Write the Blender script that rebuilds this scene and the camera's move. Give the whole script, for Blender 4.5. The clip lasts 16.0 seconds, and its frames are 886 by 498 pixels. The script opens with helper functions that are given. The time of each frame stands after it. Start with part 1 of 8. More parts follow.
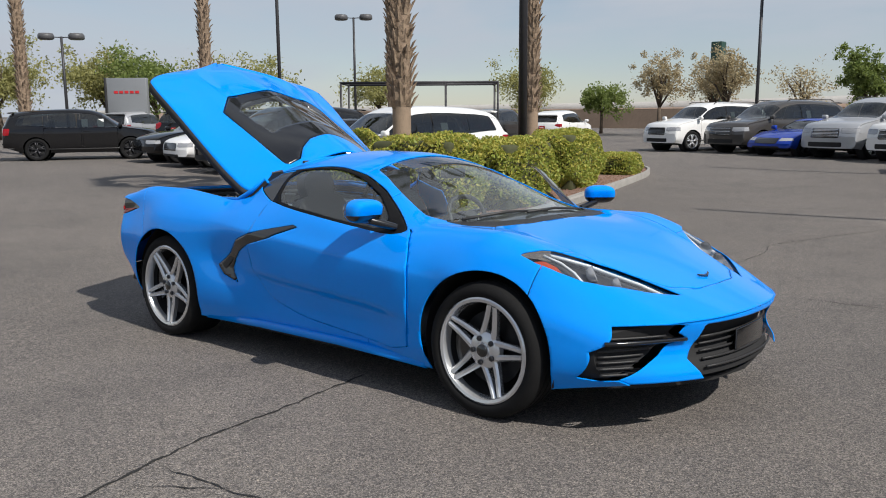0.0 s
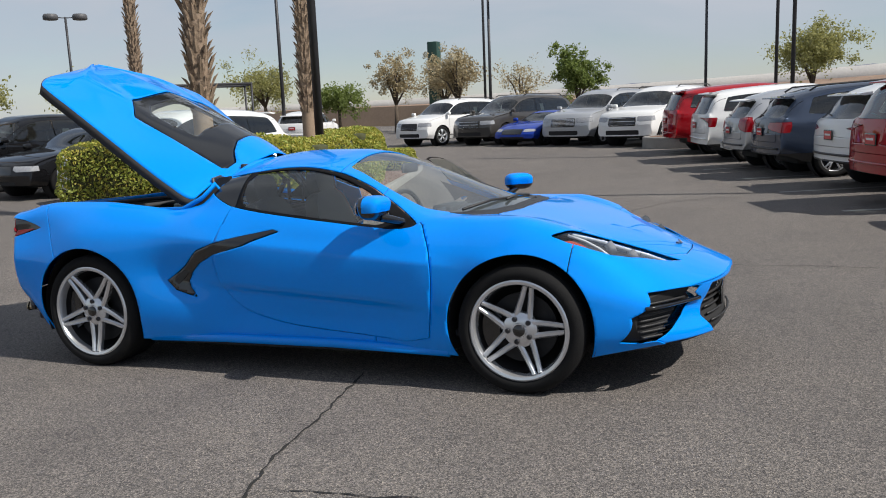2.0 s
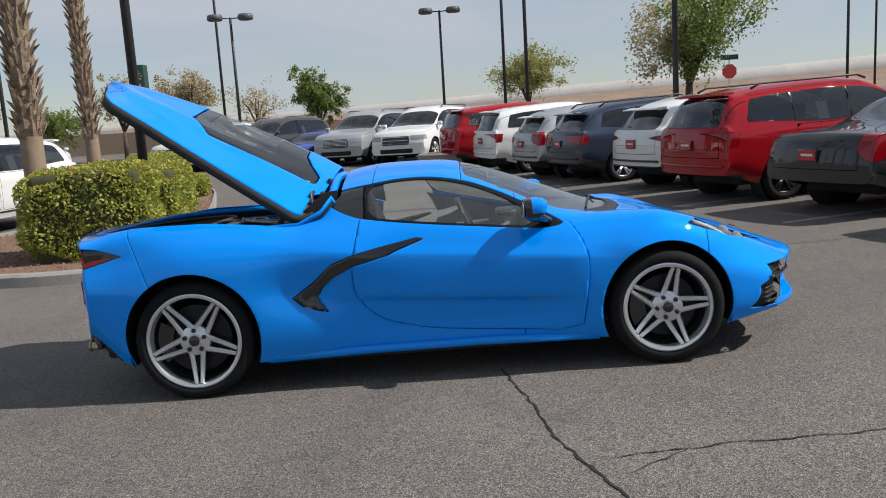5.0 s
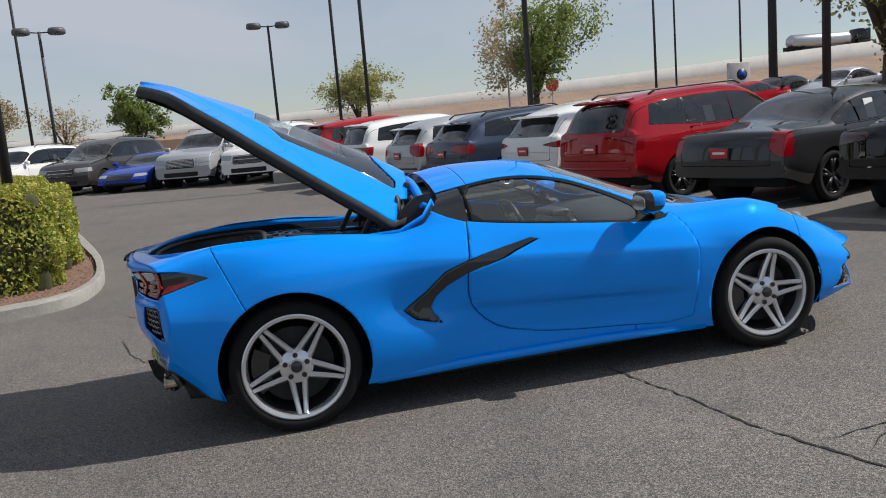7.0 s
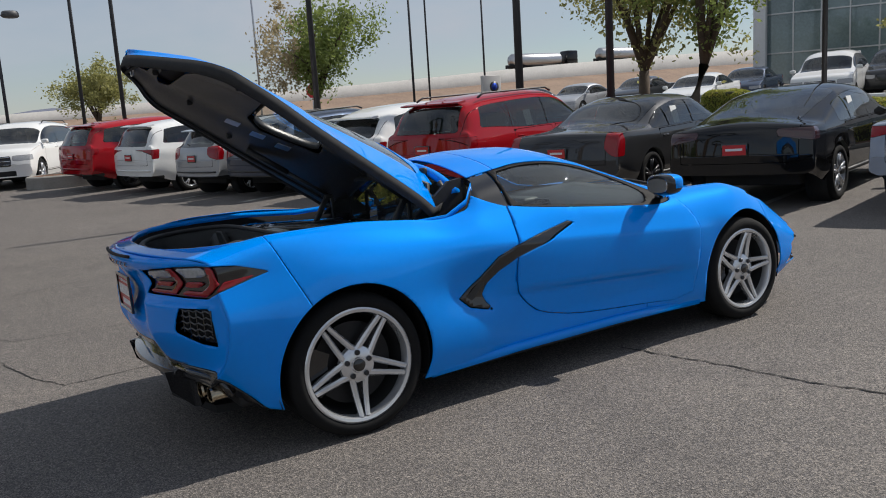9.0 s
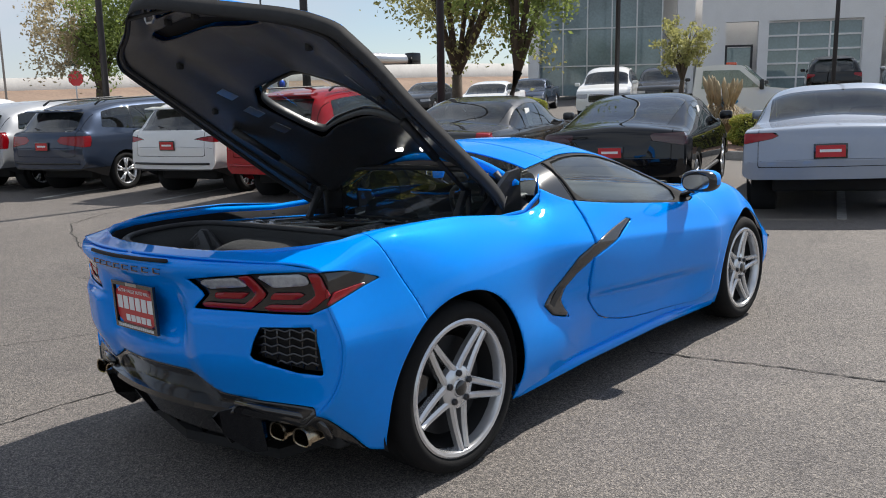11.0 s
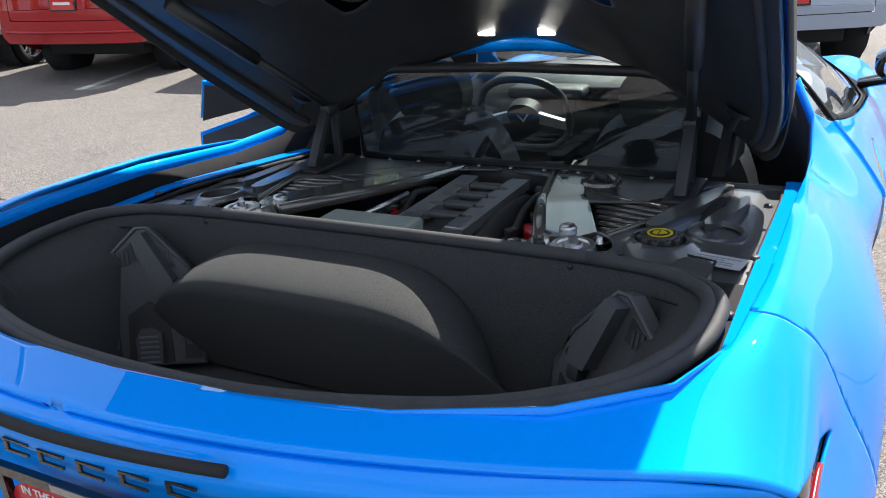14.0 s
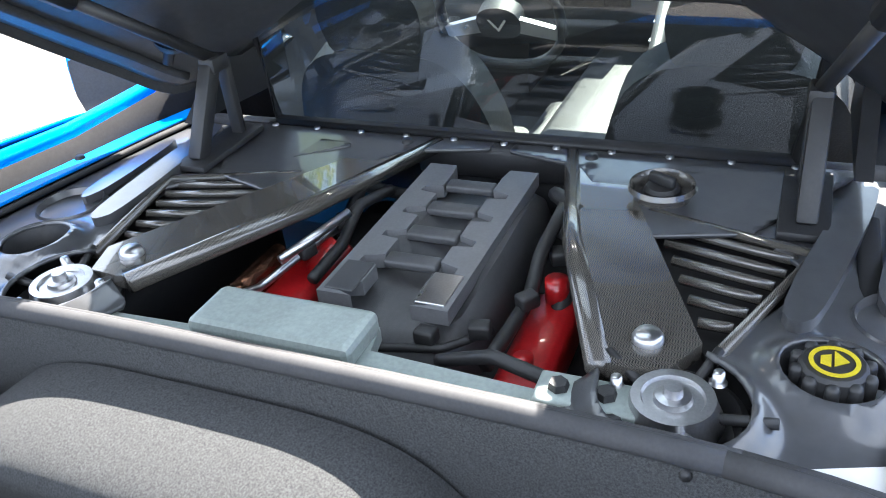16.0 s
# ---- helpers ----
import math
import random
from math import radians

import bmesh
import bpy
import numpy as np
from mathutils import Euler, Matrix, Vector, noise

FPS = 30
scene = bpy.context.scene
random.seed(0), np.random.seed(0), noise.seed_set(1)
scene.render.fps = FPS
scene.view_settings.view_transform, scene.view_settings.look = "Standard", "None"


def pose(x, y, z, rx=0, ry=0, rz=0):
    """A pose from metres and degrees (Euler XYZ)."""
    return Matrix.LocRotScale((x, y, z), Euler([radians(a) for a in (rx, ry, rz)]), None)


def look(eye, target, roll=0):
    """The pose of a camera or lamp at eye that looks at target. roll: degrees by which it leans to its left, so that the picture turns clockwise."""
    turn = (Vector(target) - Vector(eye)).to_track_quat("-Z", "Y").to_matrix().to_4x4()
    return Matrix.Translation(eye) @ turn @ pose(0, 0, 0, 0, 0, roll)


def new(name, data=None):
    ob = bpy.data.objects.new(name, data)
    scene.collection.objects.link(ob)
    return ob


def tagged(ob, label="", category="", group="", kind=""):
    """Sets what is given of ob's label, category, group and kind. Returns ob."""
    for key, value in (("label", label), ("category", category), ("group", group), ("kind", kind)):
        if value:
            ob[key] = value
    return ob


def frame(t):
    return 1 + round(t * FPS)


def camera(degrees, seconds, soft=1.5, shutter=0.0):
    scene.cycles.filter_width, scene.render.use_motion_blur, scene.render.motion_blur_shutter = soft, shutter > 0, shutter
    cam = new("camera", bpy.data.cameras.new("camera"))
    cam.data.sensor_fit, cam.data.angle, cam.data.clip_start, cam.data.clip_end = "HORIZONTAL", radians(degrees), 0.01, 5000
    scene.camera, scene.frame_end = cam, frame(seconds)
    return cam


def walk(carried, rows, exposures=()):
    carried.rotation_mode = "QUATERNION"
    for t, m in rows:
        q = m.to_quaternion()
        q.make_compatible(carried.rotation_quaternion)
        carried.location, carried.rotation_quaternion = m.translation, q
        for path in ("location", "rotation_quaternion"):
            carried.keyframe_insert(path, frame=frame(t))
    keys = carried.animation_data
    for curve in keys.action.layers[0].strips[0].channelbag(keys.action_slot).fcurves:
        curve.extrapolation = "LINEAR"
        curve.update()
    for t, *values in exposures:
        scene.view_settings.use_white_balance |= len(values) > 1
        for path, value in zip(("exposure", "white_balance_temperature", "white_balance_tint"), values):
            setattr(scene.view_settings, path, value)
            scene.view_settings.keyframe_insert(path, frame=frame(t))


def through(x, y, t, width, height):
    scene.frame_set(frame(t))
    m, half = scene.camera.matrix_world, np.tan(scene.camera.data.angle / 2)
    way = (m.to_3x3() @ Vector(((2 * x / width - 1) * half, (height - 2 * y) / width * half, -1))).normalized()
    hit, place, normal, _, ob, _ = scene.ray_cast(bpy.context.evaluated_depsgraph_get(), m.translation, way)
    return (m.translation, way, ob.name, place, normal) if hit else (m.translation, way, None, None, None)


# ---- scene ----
cam = camera(56.81, 16.0, soft=1.0)
PATH = [
    (0, 3.634, -3.853, 1.500, 80.54, 0.41, 40.47),
    (0.5, 3.404, -4.057, 1.484, 80.74, 0.61, 39.10),
    (1, 3.118, -4.284, 1.481, 80.62, 0.61, 33.98),
    (1.5, 2.808, -4.504, 1.502, 80.27, 2.55, 25.13),
    (2, 2.456, -4.677, 1.497, 80.15, 2.29, 21.15),
    (2.5, 2.113, -4.931, 1.492, 80.51, 3.05, 19.72),
    (3, 1.765, -5.110, 1.472, 80.70, 2.73, 16.61),
    (3.5, 1.398, -5.275, 1.504, 80.85, 2.68, 12.98),
    (4, 1.007, -5.431, 1.537, 80.88, 4.34, 7.63),
    (4.5, 0.594, -5.468, 1.539, 80.69, 3.91, 3.07),
    (5, 0.199, -5.461, 1.542, 80.74, 3.42, 0.75),
    (7.5, -1.852, -4.938, 1.540, 81.00, 4.93, -16.82),
    (8, -2.248, -4.800, 1.536, 80.64, 4.67, -21.09),
    (8.5, -2.587, -4.578, 1.531, 80.37, 3.93, -26.43),
    (9, -2.906, -4.331, 1.512, 80.30, 3.51, -31.30),
    (11.5, -3.731, -2.534, 1.445, 77.99, 0.71, -51.02),
    (12, -3.677, -2.131, 1.437, 75.01, 0.39, -53.22),
    (12.5, -3.567, -1.731, 1.457, 73.92, 0.20, -54.87),
    (13, -3.338, -1.385, 1.467, 71.66, 1.60, -57.60),
    (13.5, -3.067, -1.098, 1.465, 71.00, 1.58, -59.66),
    (14, -2.798, -0.840, 1.470, 69.10, 1.30, -62.80),
    (14.5, -2.547, -0.697, 1.472, 63.74, 2.40, -64.06),
    (15, -2.335, -0.600, 1.464, 60.78, 2.25, -64.27),
    (15.5, -2.147, -0.492, 1.464, 59.91, 2.34, -65.78),
    (16, -2.032, -0.431, 1.472, 58.92, 2.96, -67.40),
]
EXPOSURES = [(0.0, 0.25), (7.5, 0.2), (9.0, 0.1), (11.5, 0.8), (12.5, 1.2), (13.5, 1.35), (14.0, 1.55), (14.5, 2.15), (15.0, 3.05), (16.0, 3.45)]
walk(cam, [(t, pose(x, y, z, rx, ry, rz)) for t, x, y, z, rx, ry, rz in PATH], EXPOSURES)

# ---- sky and sun ----
SUN_AZ, SUN_EL = -4.0, 47.0          # degrees, azimuth from +x towards +y
sun_dir = Vector((math.cos(radians(SUN_AZ)) * math.cos(radians(SUN_EL)), math.sin(radians(SUN_AZ)) * math.cos(radians(SUN_EL)), math.sin(radians(SUN_EL))))
world = bpy.data.worlds.new("sky")
scene.world = world
world.use_nodes = True
wn, wl = world.node_tree.nodes, world.node_tree.links
wn.clear()
w_out, w_bg = wn.new("ShaderNodeOutputWorld"), wn.new("ShaderNodeBackground")
sky = wn.new("ShaderNodeTexSky")
sky.sky_type, sky.sun_disc = "NISHITA", False
sky.sun_elevation, sky.sun_rotation = radians(SUN_EL), radians(90 - SUN_AZ)
sky.air_density, sky.dust_density, sky.ozone_density = 1.0, 0.2, 3.0
w_geo, w_map = wn.new("ShaderNodeTexCoord"), wn.new("ShaderNodeMapping")
w_map.inputs["Scale"].default_value = (1.1, 1.1, 3.6)
w_noise, w_ramp, w_mix = wn.new("ShaderNodeTexNoise"), wn.new("ShaderNodeValToRGB"), wn.new("ShaderNodeMixRGB")
w_noise.inputs["Scale"].default_value, w_noise.inputs["Detail"].default_value, w_noise.inputs["Roughness"].default_value = 1.7, 7.0, 0.52
w_noise.inputs["Distortion"].default_value = 0.35
w_ramp.color_ramp.elements[0].position, w_ramp.color_ramp.elements[1].position = 0.40, 0.62
w_ramp.color_ramp.elements[0].color, w_ramp.color_ramp.elements[1].color = (0.30, 0.30, 0.30, 1), (1.0, 1.0, 1.0, 1)
w_mix.inputs["Color2"].default_value = (5.6, 6.1, 6.9, 1)
wl.new(w_geo.outputs["Generated"], w_map.inputs["Vector"])
wl.new(w_map.outputs["Vector"], w_noise.inputs["Vector"])
wl.new(w_noise.outputs["Fac"], w_ramp.inputs["Fac"])
wl.new(w_ramp.outputs["Color"], w_mix.inputs["Fac"])
wl.new(sky.outputs["Color"], w_mix.inputs["Color1"])
wl.new(w_mix.outputs["Color"], w_bg.inputs["Color"])
w_bg.inputs["Strength"].default_value = 0.074
wl.new(w_bg.outputs["Background"], w_out.inputs["Surface"])
sun = new("sun", bpy.data.lights.new("sun", "SUN"))
sun.data.energy, sun.data.angle, sun.data.color = 4.1, radians(0.55), (1.0, 0.95, 0.88)
sun.matrix_world = look(sun_dir * 60, (0, 0, 0))

# ---- tools for meshes ----
LOT = Matrix(((0.9997, 0.00045, -0.02467, 0), (0.00045, 0.99934, 0.03619, 0), (0.02467, -0.03619, 0.99904, 0), (0, 0, 0, 1)))


def smooth(a, b, x):
    t = np.clip((x - a) / (b - a), 0, 1)
    return t * t * (3 - 2 * t)


def ground_z(x, y):
    """Height of the lot: it falls gently from the lane past the blue car."""
    x, y = np.asarray(x, float), np.asarray(y, float)
    up = np.clip(x, 0, None)
    rise = np.where(up < 6, up * 0.0247, 0.148 + (up - 6) * 0.0247 + 0.0135 * np.clip(up - 6, 0, 4) ** 2 / 8 * 2 / 2 + 0.027 * np.clip(up - 10, 0, 34))
    rise = np.where(up > 44, rise - 0.0247 * (up - 44), rise)
    dip = 3 * np.tanh(np.clip(x, None, 0) / 3) * np.exp(-(np.clip(x, None, 0) / 9) ** 2) * 0.0247
    t = np.clip((x + 22) / 14, 0, 1)
    s = np.clip((y - 14) / 9, 0, 1) * np.clip((70 - y) / 30, 0, 1)
    far = s * s * (3 - 2 * s) * 0.17 * np.exp(-((x + 3) / 9) ** 2)
    return far + rise + dip - 0.126 * np.tanh(y / 3.5) * (0.25 + 0.75 * t * t * (3 - 2 * t))


def curve(keys):
    """A smooth function through (x, value) keys."""
    keys = sorted(keys)
    xs, ys = np.array([k[0] for k in keys], float), np.array([k[1] for k in keys], float)
    d = np.diff(ys) / np.diff(xs)
    m = np.concatenate([[d[0]], np.where(d[1:] * d[:-1] > 0, 2 * d[1:] * d[:-1] / (d[1:] + d[:-1] + 1e-12), 0), [d[-1]]])

    def value(x):
        x = np.clip(np.asarray(x, float), xs[0], xs[-1])
        i = np.clip(np.searchsorted(xs, x) - 1, 0, len(xs) - 2)
        h = xs[i + 1] - xs[i]
        t = (x - xs[i]) / h
        return (2 * t**3 - 3 * t**2 + 1) * ys[i] + (t**3 - 2 * t**2 + t) * h * m[i] + (3 * t**2 - 2 * t**3) * ys[i + 1] + (t**3 - t**2) * h * m[i + 1]
    return value


def grid_faces(n, m, flip=False):
    out = []
    for i in range(n - 1):
        for j in range(m - 1):
            a, b, c, d = i * m + j, i * m + j + 1, (i + 1) * m + j + 1, (i + 1) * m + j
            out.append((a, d, c, b) if flip else (a, b, c, d))
    return out


def clip(verts, faces, phi):
    """The part of a mesh where phi, one value a vertex, is not negative, cut cleanly along its zero line."""
    verts = np.asarray(verts, float)
    pos = phi >= 0
    out, extra, cache, used = [], [], {}, len(verts)
    for f in faces:
        k = [pos[i] for i in f]
        if all(k):
            out.append(f)
        elif any(k):
            g = []
            for q in range(len(f)):
                a, b = f[q], f[(q + 1) % len(f)]
                if pos[a]:
                    g.append(a)
                if pos[a] != pos[b]:
                    e = (min(a, b), max(a, b))
                    if e not in cache:
                        t = phi[e[0]] / (phi[e[0]] - phi[e[1]])
                        cache[e] = used + len(extra)
                        extra.append(verts[e[0]] * (1 - t) + verts[e[1]] * t)
                    g.append(cache[e])
            if len(g) > 2:
                out.append(tuple(g))
    if extra:
        verts = np.vstack([verts, np.array(extra)])
    return tidy(verts, out)


def tidy(verts, faces):
    use = sorted({i for f in faces for i in f})
    back = {o: n for n, o in enumerate(use)}
    return (verts[use] if len(use) else np.zeros((0, 3))), [tuple(back[i] for i in f) for f in faces]


def poly_sd(p, q, polygon):
    """Signed distance, positive inside, of points (p, q) to a closed polygon."""
    pts = np.array(polygon, float)
    best, inside = np.full(len(p), 1e9), np.zeros(len(p), bool)
    for a, b in zip(pts, np.roll(pts, -1, 0)):
        e = b - a
        t = np.clip(((p - a[0]) * e[0] + (q - a[1]) * e[1]) / max(e @ e, 1e-12), 0, 1)
        best = np.minimum(best, np.hypot(p - a[0] - t * e[0], q - a[1] - t * e[1]))
        hit = ((a[1] > q) != (b[1] > q)) & (p < (b[0] - a[0]) * (q - a[1]) / (b[1] - a[1] + 1e-12) + a[0])
        inside ^= hit
    return np.where(inside, best, -best)


def rounded(polygon, n=3):
    """Chaikin's corner cutting: a softer outline."""
    p = np.array(polygon, float)
    for _ in range(n):
        q = np.roll(p, -1, 0)
        p = np.stack([0.78 * p + 0.22 * q, 0.22 * p + 0.78 * q], 1).reshape(-1, 2)
    return p


def mirrored(verts, faces):
    v = np.array(verts, float)
    v[:, 1] *= -1
    return v, [tuple(reversed(f)) for f in faces]


def joined(*pieces):
    vs, fs, n = [], [], 0
    for v, f in pieces:
        if len(f) == 0:
            continue
        vs.append(np.asarray(v, float))
        fs += [tuple(i + n for i in g) for g in f]
        n += len(v)
    return (np.vstack(vs), fs) if vs else (np.zeros((0, 3)), [])


def moved(piece, m):
    v, f = piece
    a = np.array(m)
    return np.asarray(v, float) @ a[:3, :3].T + a[:3, 3], f


def mesh_of(name, piece, material, soft=True):
    me = bpy.data.meshes.new(name)
    me.from_pydata([tuple(p) for p in piece[0]], [], piece[1])
    me.polygons.foreach_set("use_smooth", [soft] * len(me.polygons))
    for m in (material if isinstance(material, (list, tuple)) else [material]):
        me.materials.append(m)
    me.update()
    return me


def part(name, piece, material, parent=None, label="", soft=True, thick=0.0, sharp=0.0):
    """One mesh object, a part under its thing. sharp: degrees from which edges stay crisp."""
    me = mesh_of(name, piece, material, soft)
    if sharp:
        me.set_sharp_from_angle(angle=radians(sharp))
    ob = new(name, me)
    if parent is not None:
        ob.parent = parent
    if label:
        ob["label"] = label
    if thick:
        mod = ob.modifiers.new("thickness", "SOLIDIFY")
        mod.thickness, mod.offset = thick, -1
    return ob


def thing(name, m, label, category, group="", kind=""):
    ob = new(name)
    ob.empty_display_size = 0.2
    ob.matrix_basis = m
    return tagged(ob, label, category, group, kind)


def box(cx, cy, cz, sx, sy, sz, b=0.0):
    """A box by centre and size, with a chamfer b."""
    bm = bmesh.new()
    bmesh.ops.create_cube(bm, size=1)
    for v in bm.verts:
        v.co = Vector((v.co.x * sx, v.co.y * sy, v.co.z * sz))
    if b:
        bmesh.ops.bevel(bm, geom=bm.edges[:], offset=b, segments=2, profile=0.5, affect="EDGES")
    out = (np.array([(v.co.x + cx, v.co.y + cy, v.co.z + cz) for v in bm.verts]), [tuple(v.index for v in f.verts) for f in bm.faces])
    bm.free()
    return out


def lathe(profile, n=48, closed=False):
    """A surface of revolution round the y axis from (radius, y) pairs."""
    pr = list(profile) + ([profile[0]] if closed else [])
    a = np.linspace(0, 2 * np.pi, n, endpoint=False)
    vs = [(r * math.cos(t), y, r * math.sin(t)) for r, y in pr for t in a]
    fs = []
    for i in range(len(pr) - 1):
        for j in range(n):
            k = (j + 1) % n
            fs.append((i * n + j, (i + 1) * n + j, (i + 1) * n + k, i * n + k))
    return np.array(vs), fs


def tube(points, radius, n=8, taper=None):
    """A round bar along points; taper: a radius for each point."""
    p = np.array(points, float)
    vs, fs = [], []
    up = np.array((0.0, 0, 1))
    for i in range(len(p)):
        d = p[min(i + 1, len(p) - 1)] - p[max(i - 1, 0)]
        d = d / (np.linalg.norm(d) + 1e-9)
        a = np.cross(d, up if abs(d[2]) < 0.95 else np.array((1.0, 0, 0)))
        a /= np.linalg.norm(a)
        b = np.cross(d, a)
        r = taper[i] if taper is not None else radius
        for k in range(n):
            t = 2 * math.pi * k / n
            vs.append(p[i] + r * (math.cos(t) * a + math.sin(t) * b))
    for i in range(len(p) - 1):
        for k in range(n):
            q = (k + 1) % n
            fs.append((i * n + k, i * n + q, (i + 1) * n + q, (i + 1) * n + k))
    fs.append(tuple(reversed(range(n))))
    fs.append(tuple(range((len(p) - 1) * n, len(p) * n)))
    return np.array(vs), fs


def prism(outline, a, b, axis="y"):
    """A flat outline of (p, q) pairs drawn out from a to b along an axis (the others in order)."""
    o = [tuple(p) for p in outline]
    n = len(o)

    def put(p, q, h):
        return {"x": (h, p, q), "y": (p, h, q), "z": (p, q, h)}[axis]
    vs = [put(p, q, a) for p, q in o] + [put(p, q, b) for p, q in o]
    fs = [tuple(reversed(range(n))), tuple(range(n, 2 * n))] + [(i, (i + 1) % n, n + (i + 1) % n, n + i) for i in range(n)]
    return np.array(vs), fs


def sweep(points, width, up=(0, 0, 1), lift=0.0):
    """A flat strip along points."""
    p = np.array(points, float)
    d = np.gradient(p, axis=0)
    s = np.cross(d, np.array(up, float))
    s /= np.linalg.norm(s, axis=1)[:, None] + 1e-9
    w = np.asarray(width, float).reshape(-1, 1) * np.ones((len(p), 1)) / 2
    o = np.array(up, float) * lift
    vs = np.vstack([p - s * w + o, p + s * w + o])
    n = len(p)
    return vs, [(i, i + 1, n + i + 1, n + i) for i in range(n - 1)]

# ---- materials ----
def material(name, color, rough=0.5, metal=0.0, coat=0.0, coat_rough=0.03, spec=0.5, alpha_glass=0.0, vary=0.0, scale=8.0, bump=0.0, bump_scale=60.0,
             second=None, emit=0.0, detail=6.0, rough_vary=0.0, per_object=0.0):
    """A surface whose colour wanders by noise at two scales, with fine relief."""
    m = bpy.data.materials.new(name)
    m.use_nodes = True
    nt, ln = m.node_tree.nodes, m.node_tree.links
    b = nt["Principled BSDF"]
    b.inputs["Base Color"].default_value = (*color, 1)
    b.inputs["Roughness"].default_value, b.inputs["Metallic"].default_value = rough, metal
    b.inputs["Coat Weight"].default_value, b.inputs["Coat Roughness"].default_value = coat, coat_rough
    b.inputs["Specular IOR Level"].default_value = spec
    if emit:
        b.inputs["Emission Color"].default_value, b.inputs["Emission Strength"].default_value = (*color, 1), emit
    tc = nt.new("ShaderNodeTexCoord")
    if vary or second:
        big, small, add = nt.new("ShaderNodeTexNoise"), nt.new("ShaderNodeTexNoise"), nt.new("ShaderNodeMath")
        big.inputs["Scale"].default_value, small.inputs["Scale"].default_value = scale, scale * 11
        big.inputs["Detail"].default_value = small.inputs["Detail"].default_value = detail
        add.operation = "ADD"
        ln.new(tc.outputs["Object"], big.inputs["Vector"])
        ln.new(tc.outputs["Object"], small.inputs["Vector"])
        ln.new(big.outputs["Fac"], add.inputs[0])
        ln.new(small.outputs["Fac"], add.inputs[1])
        ramp = nt.new("ShaderNodeMapRange")
        ramp.inputs["From Min"].default_value, ramp.inputs["From Max"].default_value = 0.7, 1.3
        ln.new(add.outputs[0], ramp.inputs["Value"])
        mix = nt.new("ShaderNodeMixRGB")
        c2 = second or tuple(c * (1 - vary) for c in color)
        mix.inputs["Color1"].default_value, mix.inputs["Color2"].default_value = (*color, 1), (*c2, 1)
        ln.new(ramp.outputs["Result"], mix.inputs["Fac"])
        last = mix.outputs["Color"]
        if per_object:
            info, hsv, mr = nt.new("ShaderNodeObjectInfo"), nt.new("ShaderNodeHueSaturation"), nt.new("ShaderNodeMapRange")
            mr.inputs["To Min"].default_value, mr.inputs["To Max"].default_value = 1 - per_object, 1 + per_object
            ln.new(info.outputs["Random"], mr.inputs["Value"])
            ln.new(mr.outputs["Result"], hsv.inputs["Value"])
            ln.new(last, hsv.inputs["Color"])
            last = hsv.outputs["Color"]
        ln.new(last, b.inputs["Base Color"])
        if rough_vary:
            rr = nt.new("ShaderNodeMapRange")
            rr.inputs["To Min"].default_value, rr.inputs["To Max"].default_value = rough - rough_vary, min(1, rough + rough_vary)
            ln.new(big.outputs["Fac"], rr.inputs["Value"])
            ln.new(rr.outputs["Result"], b.inputs["Roughness"])
    if bump:
        nz, bp = nt.new("ShaderNodeTexNoise"), nt.new("ShaderNodeBump")
        nz.inputs["Scale"].default_value, nz.inputs["Detail"].default_value = bump_scale, 5
        bp.inputs["Strength"].default_value, bp.inputs["Distance"].default_value = bump, 0.01
        ln.new(tc.outputs["Object"], nz.inputs["Vector"])
        ln.new(nz.outputs["Fac"], bp.inputs["Height"])
        ln.new(bp.outputs["Normal"], b.inputs["Normal"])
    return m


def glass(name, tint, rough=0.01, film=0.0):
    """A thin car pane: light passes in its tint, and the sheet mirrors more at a glance; film: pale veil coloured in
    for reflected sky.
    """
    m = bpy.data.materials.new(name)
    m.use_nodes = True
    nt, ln = m.node_tree.nodes, m.node_tree.links
    nt.remove(nt["Principled BSDF"])
    tr, gl, df = nt.new("ShaderNodeBsdfTransparent"), nt.new("ShaderNodeBsdfGlossy"), nt.new("ShaderNodeBsdfDiffuse")
    tr.inputs["Color"].default_value = (*tint, 1)
    gl.inputs["Color"].default_value, gl.inputs["Roughness"].default_value = (1, 1, 1, 1), rough
    df.inputs["Color"].default_value = (0.5, 0.52, 0.5, 1)
    veil, shine, lw = nt.new("ShaderNodeMixShader"), nt.new("ShaderNodeMixShader"), nt.new("ShaderNodeLayerWeight")
    steep, fac = nt.new("ShaderNodeMath"), nt.new("ShaderNodeMath")
    lw.inputs["Blend"].default_value = 0.5
    steep.operation, steep.inputs[1].default_value = "POWER", 4.0
    fac.operation, fac.inputs[1].default_value, fac.inputs[2].default_value = "MULTIPLY_ADD", 0.85, 0.075
    veil.inputs["Fac"].default_value = film
    ln.new(tr.outputs["BSDF"], veil.inputs[1])
    ln.new(df.outputs["BSDF"], veil.inputs[2])
    ln.new(lw.outputs["Facing"], steep.inputs[0])
    ln.new(steep.outputs[0], fac.inputs[0])
    ln.new(fac.outputs[0], shine.inputs["Fac"])
    ln.new(veil.outputs["Shader"], shine.inputs[1])
    ln.new(gl.outputs["BSDF"], shine.inputs[2])
    ln.new(shine.outputs["Shader"], nt["Material Output"].inputs["Surface"])
    return m


